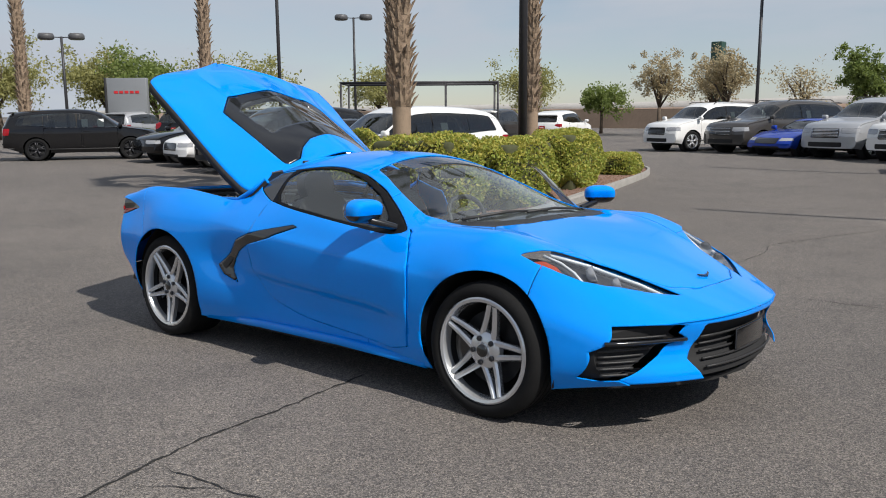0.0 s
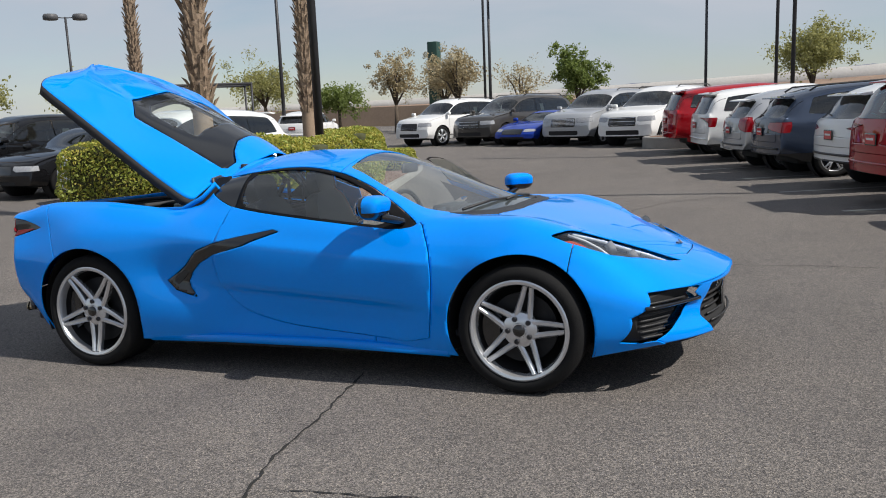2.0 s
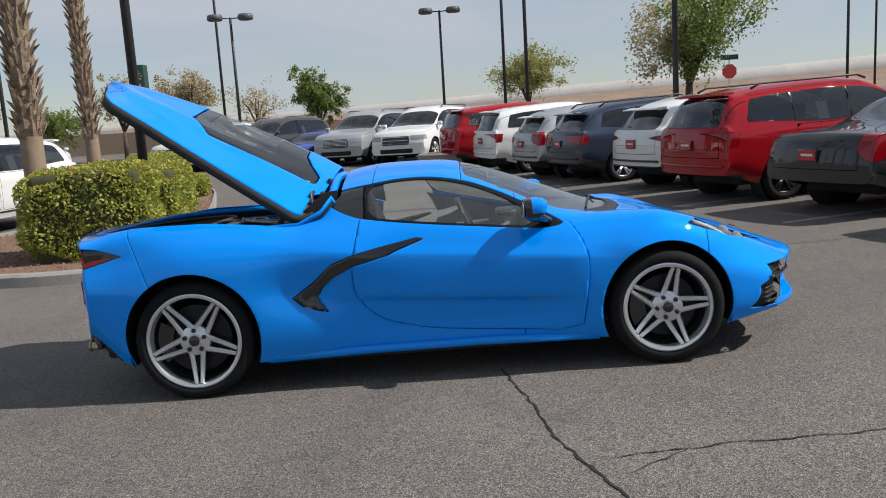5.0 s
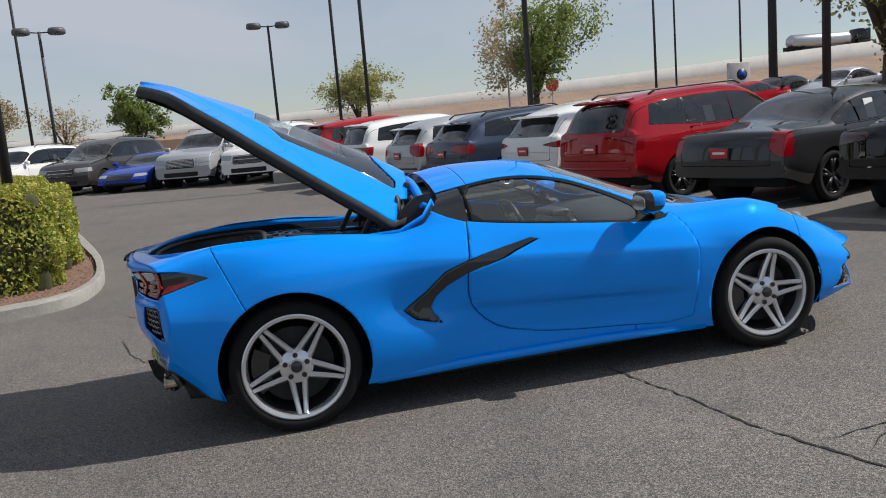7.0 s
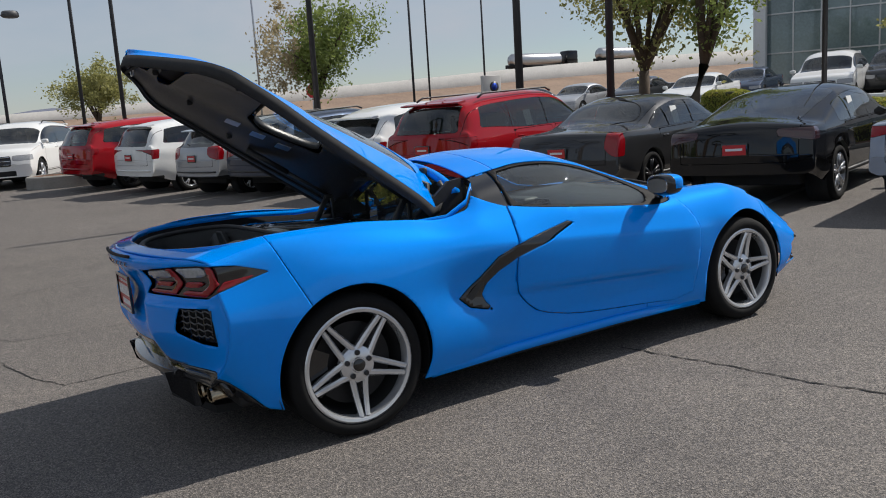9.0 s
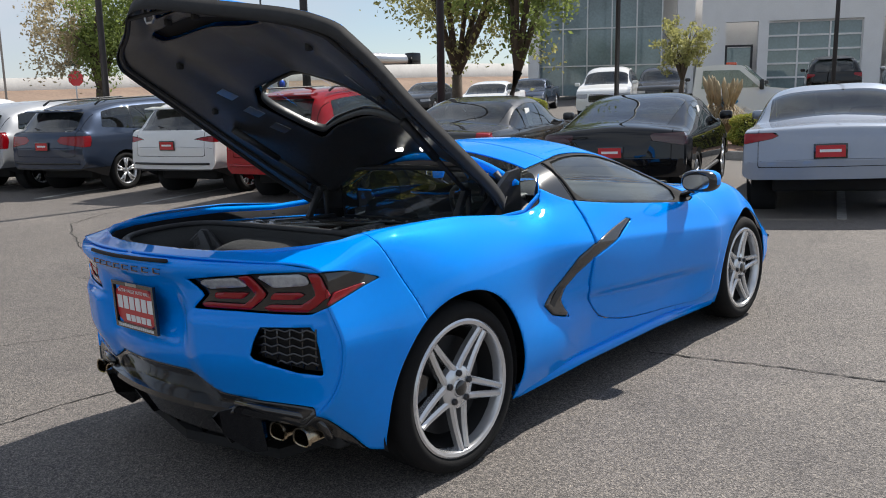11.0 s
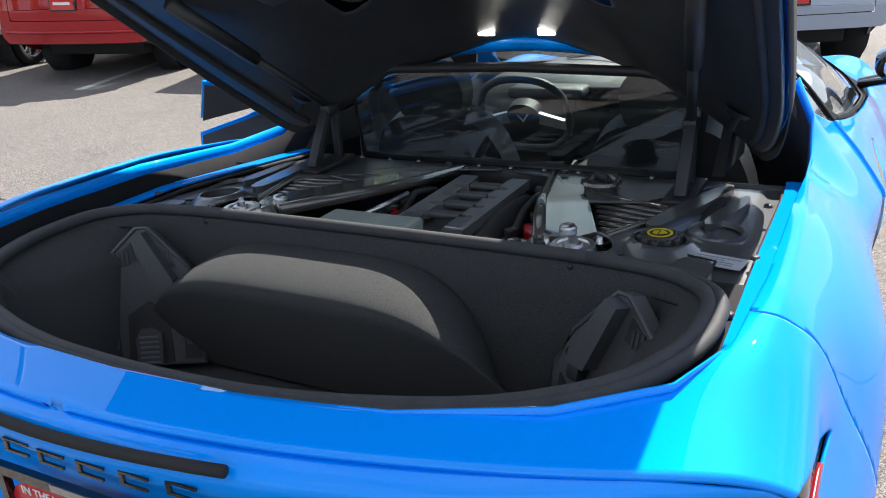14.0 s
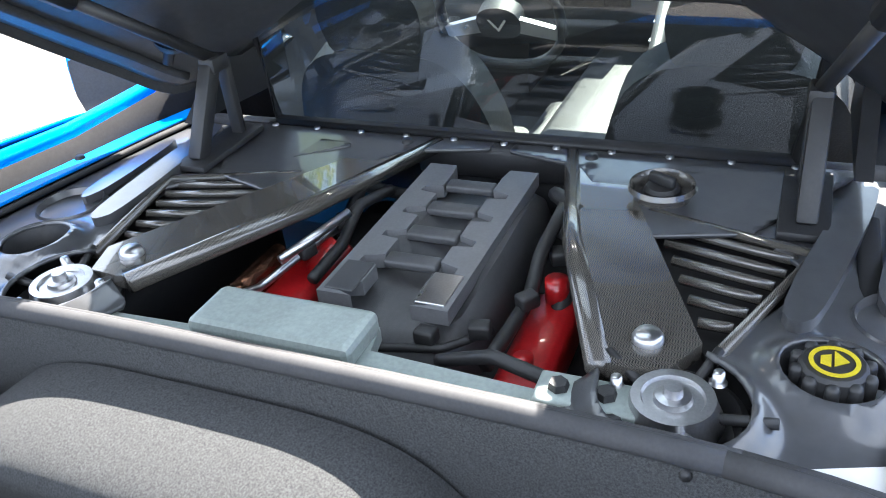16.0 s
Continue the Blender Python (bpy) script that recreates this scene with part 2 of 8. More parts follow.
def leafy(name, color, second, through=0.42, scale=3.0):
    """A leaf: diffuse above, some light shining through."""
    m = material(name, color, rough=0.6, second=second, scale=scale)
    nt, ln = m.node_tree.nodes, m.node_tree.links
    b = nt["Principled BSDF"]
    tl, mx = nt.new("ShaderNodeBsdfTranslucent"), nt.new("ShaderNodeMixShader")
    ln.new(b.inputs["Base Color"].links[0].from_socket, tl.inputs["Color"])
    mx.inputs["Fac"].default_value = through
    ln.new(b.outputs["BSDF"], mx.inputs[1])
    ln.new(tl.outputs["BSDF"], mx.inputs[2])
    ln.new(mx.outputs["Shader"], nt["Material Output"].inputs["Surface"])
    return m


BLUE = material("blue_paint", (0.0, 0.262, 0.90), rough=0.42, metal=0.04, spec=0.0, coat=0.8, coat_rough=0.01, vary=0.03, scale=3)
BLUE.node_tree.nodes["Principled BSDF"].inputs["Coat IOR"].default_value = 1.45
BLACK_GLOSS = material("gloss_black", (0.008, 0.008, 0.009), rough=0.16, coat=0.8, vary=0.3, scale=5)
BLACK_PLASTIC = material("black_plastic", (0.026, 0.026, 0.027), rough=0.48, vary=0.3, scale=20, bump=0.15, bump_scale=900)
DARK = material("dark_inner", (0.012, 0.012, 0.013), rough=0.8, vary=0.3, scale=9)
RUBBER = material("tyre_rubber", (0.010, 0.010, 0.0105), rough=0.85, spec=0.25, vary=0.35, scale=14, bump=0.2, bump_scale=300)
SEAL = material("rubber_seal", (0.045, 0.045, 0.046), rough=0.8, spec=0.2, vary=0.3, scale=25)
WINDOW_TRIM = material("window_trim", (0.012, 0.012, 0.013), rough=0.6, spec=0.08, vary=0.3, scale=20)
SILVER = material("silver_wheel", (0.70, 0.71, 0.73), rough=0.24, metal=0.7, coat=0.6, vary=0.08, scale=6)
DARK_WHEEL = material("dark_wheel", (0.05, 0.05, 0.055), rough=0.35, metal=0.6, vary=0.2, scale=6)
STEEL = material("brushed_steel", (0.55, 0.55, 0.56), rough=0.33, metal=1.0, vary=0.2, scale=30, rough_vary=0.12)
CHROME = material("chrome", (0.8, 0.8, 0.82), rough=0.08, metal=1.0, vary=0.05, scale=10)
CARPET = material("trunk_carpet", (0.088, 0.091, 0.09), rough=0.85, spec=0.4, second=(0.016, 0.016, 0.018), scale=420, bump=0.5, bump_scale=1400, detail=9)
LAMP_RED = material("red_lens", (0.30, 0.003, 0.008), rough=0.2, spec=0.2, coat=0.8, vary=0.25, scale=30)
LAMP_CLEAR = material("clear_lens", (0.42, 0.43, 0.45), rough=0.1, coat=1.0, vary=0.4, scale=40)
LAMP_AMBER = material("amber_lens", (0.5, 0.06, 0.01), rough=0.12, coat=1.0, vary=0.2, scale=30)
WHITE_PAPER = material("white_paper", (0.78, 0.78, 0.76), rough=0.8, vary=0.06, scale=9)
GLASS_CLEAR = glass("clear_glass", (0.88, 0.94, 0.91), film=0.04)
GLASS_DARK = glass("tinted_glass", (0.52, 0.60, 0.56), film=0.03)
GLASS_PARKED = glass("parked_glass", (0.20, 0.23, 0.23), film=0.01)
ASPHALT = None

# ---- ground ----
def asphalt():
    m = bpy.data.materials.new("worn_asphalt")
    m.use_nodes = True
    nt, ln = m.node_tree.nodes, m.node_tree.links
    b = nt["Principled BSDF"]
    tc = nt.new("ShaderNodeTexCoord")

    def noise_at(scale, detail=6, rough=0.6):
        n = nt.new("ShaderNodeTexNoise")
        n.inputs["Scale"].default_value, n.inputs["Detail"].default_value, n.inputs["Roughness"].default_value = scale, detail, rough
        ln.new(tc.outputs["Object"], n.inputs["Vector"])
        return n.outputs["Fac"]

    def ramp(fac, stops):
        r = nt.new("ShaderNodeValToRGB")
        e = r.color_ramp.elements
        while len(e) < len(stops):
            e.new(0.5)
        for q, (p, c) in zip(e, stops):
            q.position, q.color = p, (*c, 1)
        ln.new(fac, r.inputs["Fac"])
        return r.outputs["Color"]

    def mix(kind, fac, a, c):
        x = nt.new("ShaderNodeMixRGB")
        x.blend_type = kind
        x.inputs["Fac"].default_value = fac
        ln.new(a, x.inputs["Color1"])
        ln.new(c, x.inputs["Color2"])
        return x.outputs["Color"]
    base = ramp(noise_at(0.16, 9, 0.66), [(0.32, (0.120, 0.110, 0.104)), (0.55, (0.150, 0.137, 0.129)), (0.70, (0.182, 0.166, 0.155))])
    stains = ramp(noise_at(1.1, 12, 0.78), [(0.33, (0.80, 0.80, 0.81)), (0.47, (1, 1, 1)), (0.72, (1.12, 1.11, 1.08))])
    vor = nt.new("ShaderNodeTexVoronoi")
    vor.inputs["Scale"].default_value = 185
    ln.new(tc.outputs["Object"], vor.inputs["Vector"])
    grit = ramp(vor.outputs["Color"], [(0.15, (0.38, 0.38, 0.38)), (0.55, (1, 1, 1)), (0.9, (1.95, 1.9, 1.82))])
    fine = ramp(noise_at(420, 2), [(0.35, (0.6, 0.6, 0.6)), (0.65, (1.4, 1.38, 1.35))])
    vor2 = nt.new("ShaderNodeTexVoronoi")
    vor2.inputs["Scale"].default_value = 115
    ln.new(tc.outputs["Object"], vor2.inputs["Vector"])
    stones = ramp(vor2.outputs["Color"], [(0.12, (0.50, 0.50, 0.51)), (0.5, (1, 1, 1)), (0.87, (1.05, 1.04, 1.0)), (0.94, (1.65, 1.6, 1.52))])
    col = mix("MULTIPLY", 1.0, mix("MULTIPLY", 0.9, mix("MULTIPLY", 0.95, base, grit), fine), stains)
    col = mix("MULTIPLY", 0.9, col, stones)
    ln.new(col, b.inputs["Base Color"])
    b.inputs["Roughness"].default_value = 0.86
    bp = nt.new("ShaderNodeBump")
    bp.inputs["Strength"].default_value, bp.inputs["Distance"].default_value = 0.55, 0.006
    ln.new(vor.outputs["Distance"], bp.inputs["Height"])
    ln.new(bp.outputs["Normal"], b.inputs["Normal"])
    return m


ASPHALT = asphalt()
near = np.concatenate([[-900, -400, -200, -120, -80, -55, -40, -30, -24, -20], np.arange(-17, 17.01, 0.5), [20, 24, 30, 40, 55, 80, 120, 200, 400, 900]])
gx, gy = np.meshgrid(near, near, indexing="ij")
verts = np.stack([gx, gy, ground_z(gx, gy)], -1).reshape(-1, 3)
ground = part("ground", (verts, grid_faces(len(near), len(near), True)), ASPHALT)
tagged(ground, "worn grey asphalt of a car lot with cracks", "ground", kind="structure")

CRACK = material("crack_filling", (0.025, 0.024, 0.022), rough=0.95, vary=0.5, scale=30, bump=0.5, bump_scale=200)


def crack(points, width, seed, label="thin jagged crack in the grey asphalt"):
    """A jagged slit along the lot through a few bends."""
    rnd = random.Random(seed)
    p = np.array(points, float)
    d = np.concatenate([[0], np.cumsum(np.hypot(*np.diff(p, axis=0).T))])
    n = max(8, int(d[-1] / 0.035))
    s = np.linspace(0, d[-1], n)
    x, y = np.interp(s, d, p[:, 0]), np.interp(s, d, p[:, 1])
    wob = np.cumsum([rnd.uniform(-1, 1) * 0.011 for _ in range(n)])
    wob -= np.linspace(wob[0], wob[-1], n)
    t = np.stack([np.gradient(x), np.gradient(y)])
    t /= np.hypot(*t)
    x, y = x - t[1] * wob, y + t[0] * wob
    w = np.array([width * rnd.uniform(0.35, 1.25) for _ in range(n)]) * np.minimum(1, np.minimum(np.arange(n), np.arange(n)[::-1]) / 6 + 0.15)
    ob = part("crack", sweep(np.stack([x, y, ground_z(x, y) + 0.004], -1), w), CRACK, ground)
    return ob

# ---- the blue sports car ----
# Half sections of the body: seven points from sill to middle, each a smooth function of the station along the car.
SEC = {
    "y0": [(-2.25, .76), (-2.0, .84), (-1.36, .90), (-.8, .875), (-.4, .845), (.5, .845), (.9, .875), (1.36, .90), (1.9, .87), (2.15, .83), (2.32, .76)],
    "z0": [(-2.25, .37), (-2.12, .29), (-1.98, .235), (-1.75, .205), (-1.5, .19), (-.9, .185), (0, .20), (.9, .18), (1.7, .165), (1.9, .178), (2.1, .21), (2.32, .255)],
    "y1": [(-2.25, .88), (-2.0, .91), (-1.36, .955), (-.75, .915), (-.3, .875), (.4, .875), (.9, .92), (1.36, .95), (1.9, .93), (2.15, .89), (2.32, .83)],
    "z1": [(-2.25, .50), (-2.1, .42), (-1.9, .37), (-1.36, .36), (-.7, .31), (.9, .30), (1.9, .29), (2.32, .30)],
    "y2": [(-2.25, .92), (-2.0, .935), (-1.36, .967), (-.75, .93), (-.2, .915), (.3, .925), (.9, .945), (1.36, .965), (1.9, .945), (2.15, .90), (2.32, .85)],
    "z2": [(-2.25, .66), (-1.36, .62), (-.7, .56), (.9, .55), (1.36, .55), (1.9, .46), (2.15, .42), (2.32, .38)],
    "y3": [(-2.25, .88), (-2.0, .885), (-1.7, .905), (-1.36, .945), (-.7, .905), (0, .895), (.9, .92), (1.36, .945), (1.9, .92), (2.15, .87), (2.32, .81)],
    "z3": [(-2.25, .81), (-1.9, .84), (-1.36, .83), (-.7, .80), (0, .77), (.9, .735), (1.36, .70), (1.9, .60), (2.15, .53), (2.32, .465)],
    "y4": [(-2.25, .85), (-1.9, .84), (-1.36, .83), (-.8, .80), (-.5, .80), (.3, .83), (.75, .835), (1.05, .80), (1.36, .80), (1.9, .78), (2.15, .70), (2.32, .64)],
    "z4": [(-2.25, .93), (-1.9, .975), (-1.64, .990), (-1.3, .985), (-.97, .955), (-.75, .925), (-.52, .945), (-.2, .945), (.1, .915), (.35, .885), (.75, .845), (1.05, .865), (1.36, .864), (1.6, .828), (1.9, .735), (2.15, .612), (2.32, .505)],
    "y5": [(-2.25, .58), (-1.9, .66), (-1.36, .70), (-.8, .68), (-.52, .60), (-.2, .575), (.2, .58), (.45, .61), (.7, .66), (1.0, .60), (1.36, .52), (1.9, .46), (2.32, .40)],
    "z5": [(-2.25, .955), (-1.9, .995), (-1.64, 1.003), (-1.3, .998), (-.97, .968), (-.8, .955), (-.6, 1.02), (-.5, 1.12), (-.2, 1.155), (.1, 1.150), (.3, 1.11), (.5, 1.035), (.75, .935), (1.0, .885), (1.36, .850), (1.6, .80), (1.9, .695), (2.15, .59), (2.32, .515)],
    "z6": [(-2.25, .965), (-1.9, .985), (-1.36, .98), (-.8, 1.0), (-.6, 1.155), (-.5, 1.222), (-.2, 1.254), (.1, 1.246), (.3, 1.212), (.55, 1.128), (.85, 1.008), (1.1, .915), (1.36, .858), (1.6, .79), (1.9, .69), (2.15, .59), (2.32, .522)],
}
SEC = {k: curve(v) for k, v in SEC.items()}
SEC["y6"] = lambda x: np.zeros_like(np.asarray(x, float))


def bow(s, y):
    """How far a station's sides lag behind its middle: nose and tail are round in plan."""
    a = np.abs(y) / 0.95
    return smooth(-1.45, -2.25, s) * 0.262 * a ** 1.9 + smooth(-1.7, -2.25, s) * 0.055 - smooth(1.0, 2.32, s) * 0.46 * a ** 2.3


def catmull(cp, ts):
    """Points on a spline through control points cp (n, k, 2), at ts in 0 .. k - 1."""
    k = cp.shape[1]
    ext = np.concatenate([2 * cp[:, :1] - cp[:, 1:2], cp, 2 * cp[:, -1:] - cp[:, -2:-1]], 1)
    ext[:, -1, 0], ext[:, -1, 1] = -cp[:, -2, 0], cp[:, -2, 1]
    i = np.clip(ts.astype(int), 0, k - 2)
    t = (ts - i)[None, :, None]
    a, b, c, d = ext[:, i], ext[:, i + 1], ext[:, i + 2], ext[:, i + 3]
    return 0.5 * (2 * b + (c - a) * t + (2 * a - 5 * b + 4 * c - d) * t**2 + (3 * b - a - 3 * c + d) * t**3)


STATIONS = np.concatenate([np.linspace(-2.25, -1.9, 26), np.linspace(-1.885, 1.88, 200), np.linspace(1.895, 2.32, 30)])
cps = np.stack([np.stack([SEC[f"y{k}"](STATIONS), SEC[f"z{k}"](STATIONS)], -1) for k in range(7)], 1)
TS = np.concatenate([np.linspace(0, 2, 30, endpoint=False), np.linspace(2, 4, 64, endpoint=False), np.linspace(4, 6, 44)])
yz = catmull(cps, TS)
sx = STATIONS[:, None] + bow(STATIONS[:, None], yz[..., 0])
side_x, side_z = sx, yz[..., 1]
# flank: a hollow behind the door that feeds the air intake, and a soft crease low on the door
pinch = np.exp(-(((side_x + .62) / .30) ** 2) - ((side_z - .56 + .10 * (side_x + .6)) / .13) ** 2) * 0.045 * (yz[..., 0] > .7)
edge_z = .50 - .07 * (side_x - .2)
scallop = smooth(edge_z + .012, edge_z - .05, side_z) * smooth(.20, .37, side_z) * smooth(-.62, -.25, side_x) * smooth(.98, .60, side_x) * 0.034 * (yz[..., 0] > .7)
crease_z = .742 - .088 * side_x
rise = side_z - crease_z
soft_rise = np.sqrt(rise ** 2 + .010 ** 2) - .010
crease = .036 * np.where(rise > 0, np.exp(-soft_rise / .075), np.exp(-soft_rise / .24)) * smooth(-.95, -.35, side_x) * smooth(1.12, .80, side_x) * smooth(.60, .80, yz[..., 0])
half_y = yz[..., 0] - pinch - scallop + crease
SHELL = (np.stack([sx, -half_y, yz[..., 1]], -1).reshape(-1, 3), grid_faces(len(STATIONS), len(TS)))
S_OF, T_OF = np.repeat(STATIONS, len(TS)), np.tile(TS, len(STATIONS))


def nose_x(y, z):
    """The front face of the car: round in plan, with a brow, a recess under it and a chin."""
    a = np.abs(y)
    f = 2.32 - 0.46 * (a / 0.95) ** 2.3
    return f - 0.035 * np.exp(-((z - 0.39) / 0.07) ** 2) * smooth(.85, .6, a) + 0.015 * smooth(.34, .28, z)


def tail_x(y, z):
    """The rear face: round in plan, leaning in below the lamps."""
    a = np.abs(y)
    f = -2.195 + 0.262 * (a / 0.95) ** 1.9
    return f - 0.035 * np.exp(-((z - .93) / .05) ** 2) * smooth(.85, .5, a) + 0.05 * np.exp(-((z - .74) / .10) ** 2) * smooth(.34, .22, a) - 0.030 * smooth(.772, .735, z) * smooth(.66, .72, z) * smooth(.26, .40, a) - 0.030 * smooth(.72, .66, z) * smooth(.26, .40, a) + 0.075 * smooth(.62, .40, z)


def face_patch(fn, s, n=60, m=40, outward=1):
    """Closes the shell at an end: rows from the flank to the middle."""
    y3, z3 = float(SEC["y4"](s)), float(SEC["z4"](s))
    z0, k = float(SEC["z0"](s)), TS <= 4.0
    ring = np.array([catmull(np.stack([np.stack([SEC[f"y{q}"]([s]), SEC[f"z{q}"]([s])], -1) for q in range(7)], 1), TS)[0]])[0]
    low, top = ring[k], ring[~k]
    zs = np.linspace(z0, float(SEC["z6"](s)), m)
    edge = np.interp(zs, np.concatenate([low[:, 1], top[:, 1]]), np.concatenate([low[:, 0], top[:, 0]]))
    u = np.linspace(0, 1, n)
    y = -edge[:, None] * (1 - u[None])
    z = zs[:, None] + 0 * y
    ez = fn(-edge, zs)
    shift = (s + bow(s, edge) - ez)[:, None] * (1 - u[None]) ** 6
    return np.stack([fn(y, z) + shift, y, z], -1).reshape(-1, 3), grid_faces(m, n, outward > 0)


NOSE, TAIL = face_patch(nose_x, 2.32, outward=-1), face_patch(tail_x, -2.25, outward=1)
ARCH_F, ARCH_R = (1.361, .335, .372), (-1.361, .348, .392)


def arches(v):
    d1 = np.hypot(v[:, 0] - ARCH_F[0], v[:, 2] - ARCH_F[1]) - ARCH_F[2]
    d2 = np.hypot(v[:, 0] - ARCH_R[0], v[:, 2] - ARCH_R[1]) - ARCH_R[2]
    far = np.abs(v[:, 1]) < .45
    return np.where(far, 1.0, np.minimum(d1, d2))


GAP = 0.0022
DOOR = rounded([(-.345, 1.0), (-.372, .87), (-.41, .70), (-.41, .55), (-.35, .45), (-.24, .365), (0, .305), (.3, .275), (.875, .235), (.905, .41), (.928, .62), (.905, .74), (.835, .86), (.80, .845), (.3, .89), (-.2, .95)], 1)
BAND = rounded([(-.60, 1.085), (-.54, 1.045), (-.47, 1.003), (-.37, .962), (-.31, .948), (-.15, .923), (.05, .897), (.28, .869), (.50, .843), (.70, .822), (.82, .838), (.765, .878), (.62, .960), (.46, 1.042), (.30, 1.108), (.14, 1.146), (0, 1.160), (-.14, 1.160), (-.31, 1.142), (-.46, 1.122), (-.56, 1.100)], 1)
PANE = rounded([(-.300, .963), (-.318, 1.128), (-.14, 1.146), (0, 1.146), (.13, 1.132), (.28, 1.094), (.44, 1.028), (.56, .960), (.64, .905), (.62, .846), (.45, .864), (.1, .906), (-.14, .938)], 1)
BOOM = [(.01, .822), (-.03, .832), (-.19, .805), (-.41, .765), (-.53, .725), (-.64, .63), (-.77, .545), (-.71, .49), (-.56, .447), (-.61, .50), (-.625, .54), (-.59, .60), (-.52, .655), (-.41, .705), (-.20, .755)]
HEAD = [(1.516, -.832), (1.558, -.787), (1.612, -.68), (1.692, -.586), (1.811, -.485), (1.952, -.42), (2.088, -.365), (1.987, -.535), (1.871, -.688), (1.792, -.75), (1.698, -.792), (1.594, -.822)]
side = lambda v, poly: poly_sd(v[:, 0], v[:, 2], poly)
v, f = SHELL
v, f = clip(v, f, arches(v))
# open engine bay behind the roof
BAY_HALF = [(-0.47, 0.655), (-0.52, 0.72), (-0.585, 0.765), (-0.72, 0.778), (-0.95, 0.782), (-1.3, 0.785), (-1.6, 0.785), (-1.78, 0.77), (-1.90, 0.72), (-1.99, 0.60), (-2.055, 0.42), (-2.09, 0.22)]
BAY = [(x, -y) for x, y in BAY_HALF] + [(-2.10, 0)] + BAY_HALF[::-1]
bay_sd = lambda v: np.where(v[:, 2] > .80, poly_sd(v[:, 0], v[:, 1], BAY), -1)
v, f = clip(v, f, -bay_sd(v))


def cut(v, f, phi):
    """A mesh in two: where phi is above the gap, and where it is below."""
    return clip(v, f, phi(v) - GAP), clip(v, f, -phi(v) - GAP)


side_only = lambda v, poly: np.where(np.abs(v[:, 1]) > .42, side(v, poly), -1)
band, (v, f) = cut(v, f, lambda v: side_only(v, BAND))
window, band = cut(*band, lambda v: side(v, PANE))
quarter_glass, window_frame = cut(*band, lambda v: -.335 - v[:, 0])
scoop, (v, f) = cut(v, f, lambda v: np.where(v[:, 1] < -.7, side(v, BOOM), -1))
door, (v, f) = cut(v, f, lambda v: np.where(v[:, 1] < -.55, side(v, DOOR), -1))
headlamp, (v, f) = cut(v, f, lambda v: np.where((v[:, 1] < -.30) & (v[:, 2] > .5), poly_sd(v[:, 0], v[:, 1], HEAD), -1))
# windscreen: between the pillars, from cowl to roof
SCREEN = [(1.17, 0), (1.16, -.25), (1.10, -.45), (.95, -.645), (.80, -.675), (.55, -.60), (.38, -.535), (.27, -.50), (.25, -.25), (.25, 0), (.25, .25), (.27, .50), (.38, .535), (.55, .60), (.80, .675), (.95, .645), (1.10, .45), (1.16, .25)]
windscreen, (v, f) = cut(v, f, lambda v: np.where(v[:, 2] > .84, poly_sd(v[:, 0], v[:, 1], SCREEN), -1))
HOOD = [(1.24, 0), (1.23, -.3), (1.16, -.55), (1.22, -.66), (1.5, -.60), (1.8, -.50), (2.02, -.37), (2.10, -.2), (2.11, 0), (2.10, .2), (2.02, .37), (1.8, .50), (1.5, .60), (1.22, .66), (1.16, .55), (1.23, .3)]
hood, (v, f) = cut(v, f, lambda v: np.where(v[:, 2] > .5, poly_sd(v[:, 0], v[:, 1], HOOD), -1))
cowl, (v, f) = cut(v, f, lambda v: np.where((v[:, 2] > .82) & (v[:, 0] > .9), poly_sd(v[:, 0], v[:, 1], [(1.25, 0), (1.24, -.3), (1.165, -.56), (1.06, -.66), (.93, -.665), (.8, -.4), (.8, .4), (.93, .665), (1.06, .66), (1.165, .56), (1.24, .3)]), -1))
roof, (v, f) = cut(v, f, lambda v: np.where(v[:, 2] > 1.0, poly_sd(v[:, 0], v[:, 1], [(.245, 0), (.245, -.9), (-.285, -.9), (-.285, .9), (.245, .9)]), -1) - 0.0)
front_wing, rest = cut(v, f, lambda v: np.minimum(v[:, 0] - .55, 1.61 - v[:, 0] + .12 * (v[:, 2] - .65)))
front_end, rest = cut(*rest, lambda v: v[:, 0] - 1.0)
tail_end, quarter = cut(*rest, lambda v: -1.60 - v[:, 0] - .42 * (v[:, 2] - .75))

# outline of the lamp in (way round the corner, height)
TAIL_LAMP = [(.358, .888), (.50, .905), (.65, .918), (.80, .923), (.90, .918), (.98, .909), (1.12, .862), (1.05, .845), (.966, .822), (.87, .795), (.82, .778), (.70, .778), (.55, .782), (.357, .781), (.42, .832)]
VENT = [(-.66, .732), (-.835, .735), (-.85, .66), (-.855, .565), (-.77, .573), (-.61, .622), (-.63, .68)]
around = lambda v: -v[:, 1] + .9 * np.clip(v[:, 0] + 1.99, 0, None)
tail_piece = joined(tail_end, TAIL)
tv, tf = tail_piece
back = lambda v: v[:, 0] < -1.70
yz_sd = lambda v, poly: np.where(back(v), poly_sd(v[:, 1], v[:, 2], poly), -1)
tail_lamp, (tv, tf) = cut(tv, tf, lambda v: np.where(v[:, 0] < -1.62, poly_sd(around(v), v[:, 2], TAIL_LAMP), -1))
tail_vent, (tv, tf) = cut(tv, tf, lambda v: yz_sd(v, VENT))
LOWER = [(.3, .2), (-.845, .2), (-.835, .30), (-.82, .40), (-.80, .443), (-.57, .443), (-.42, .455), (-.33, .49), (-.25, .528), (0, .53), (.3, .53)]
tail_black, (tv, tf) = cut(tv, tf, lambda v: yz_sd(v, LOWER))
nose_piece = joined(front_end, NOSE)
nv, nf = nose_piece
ahead = lambda v: v[:, 0] > 1.78
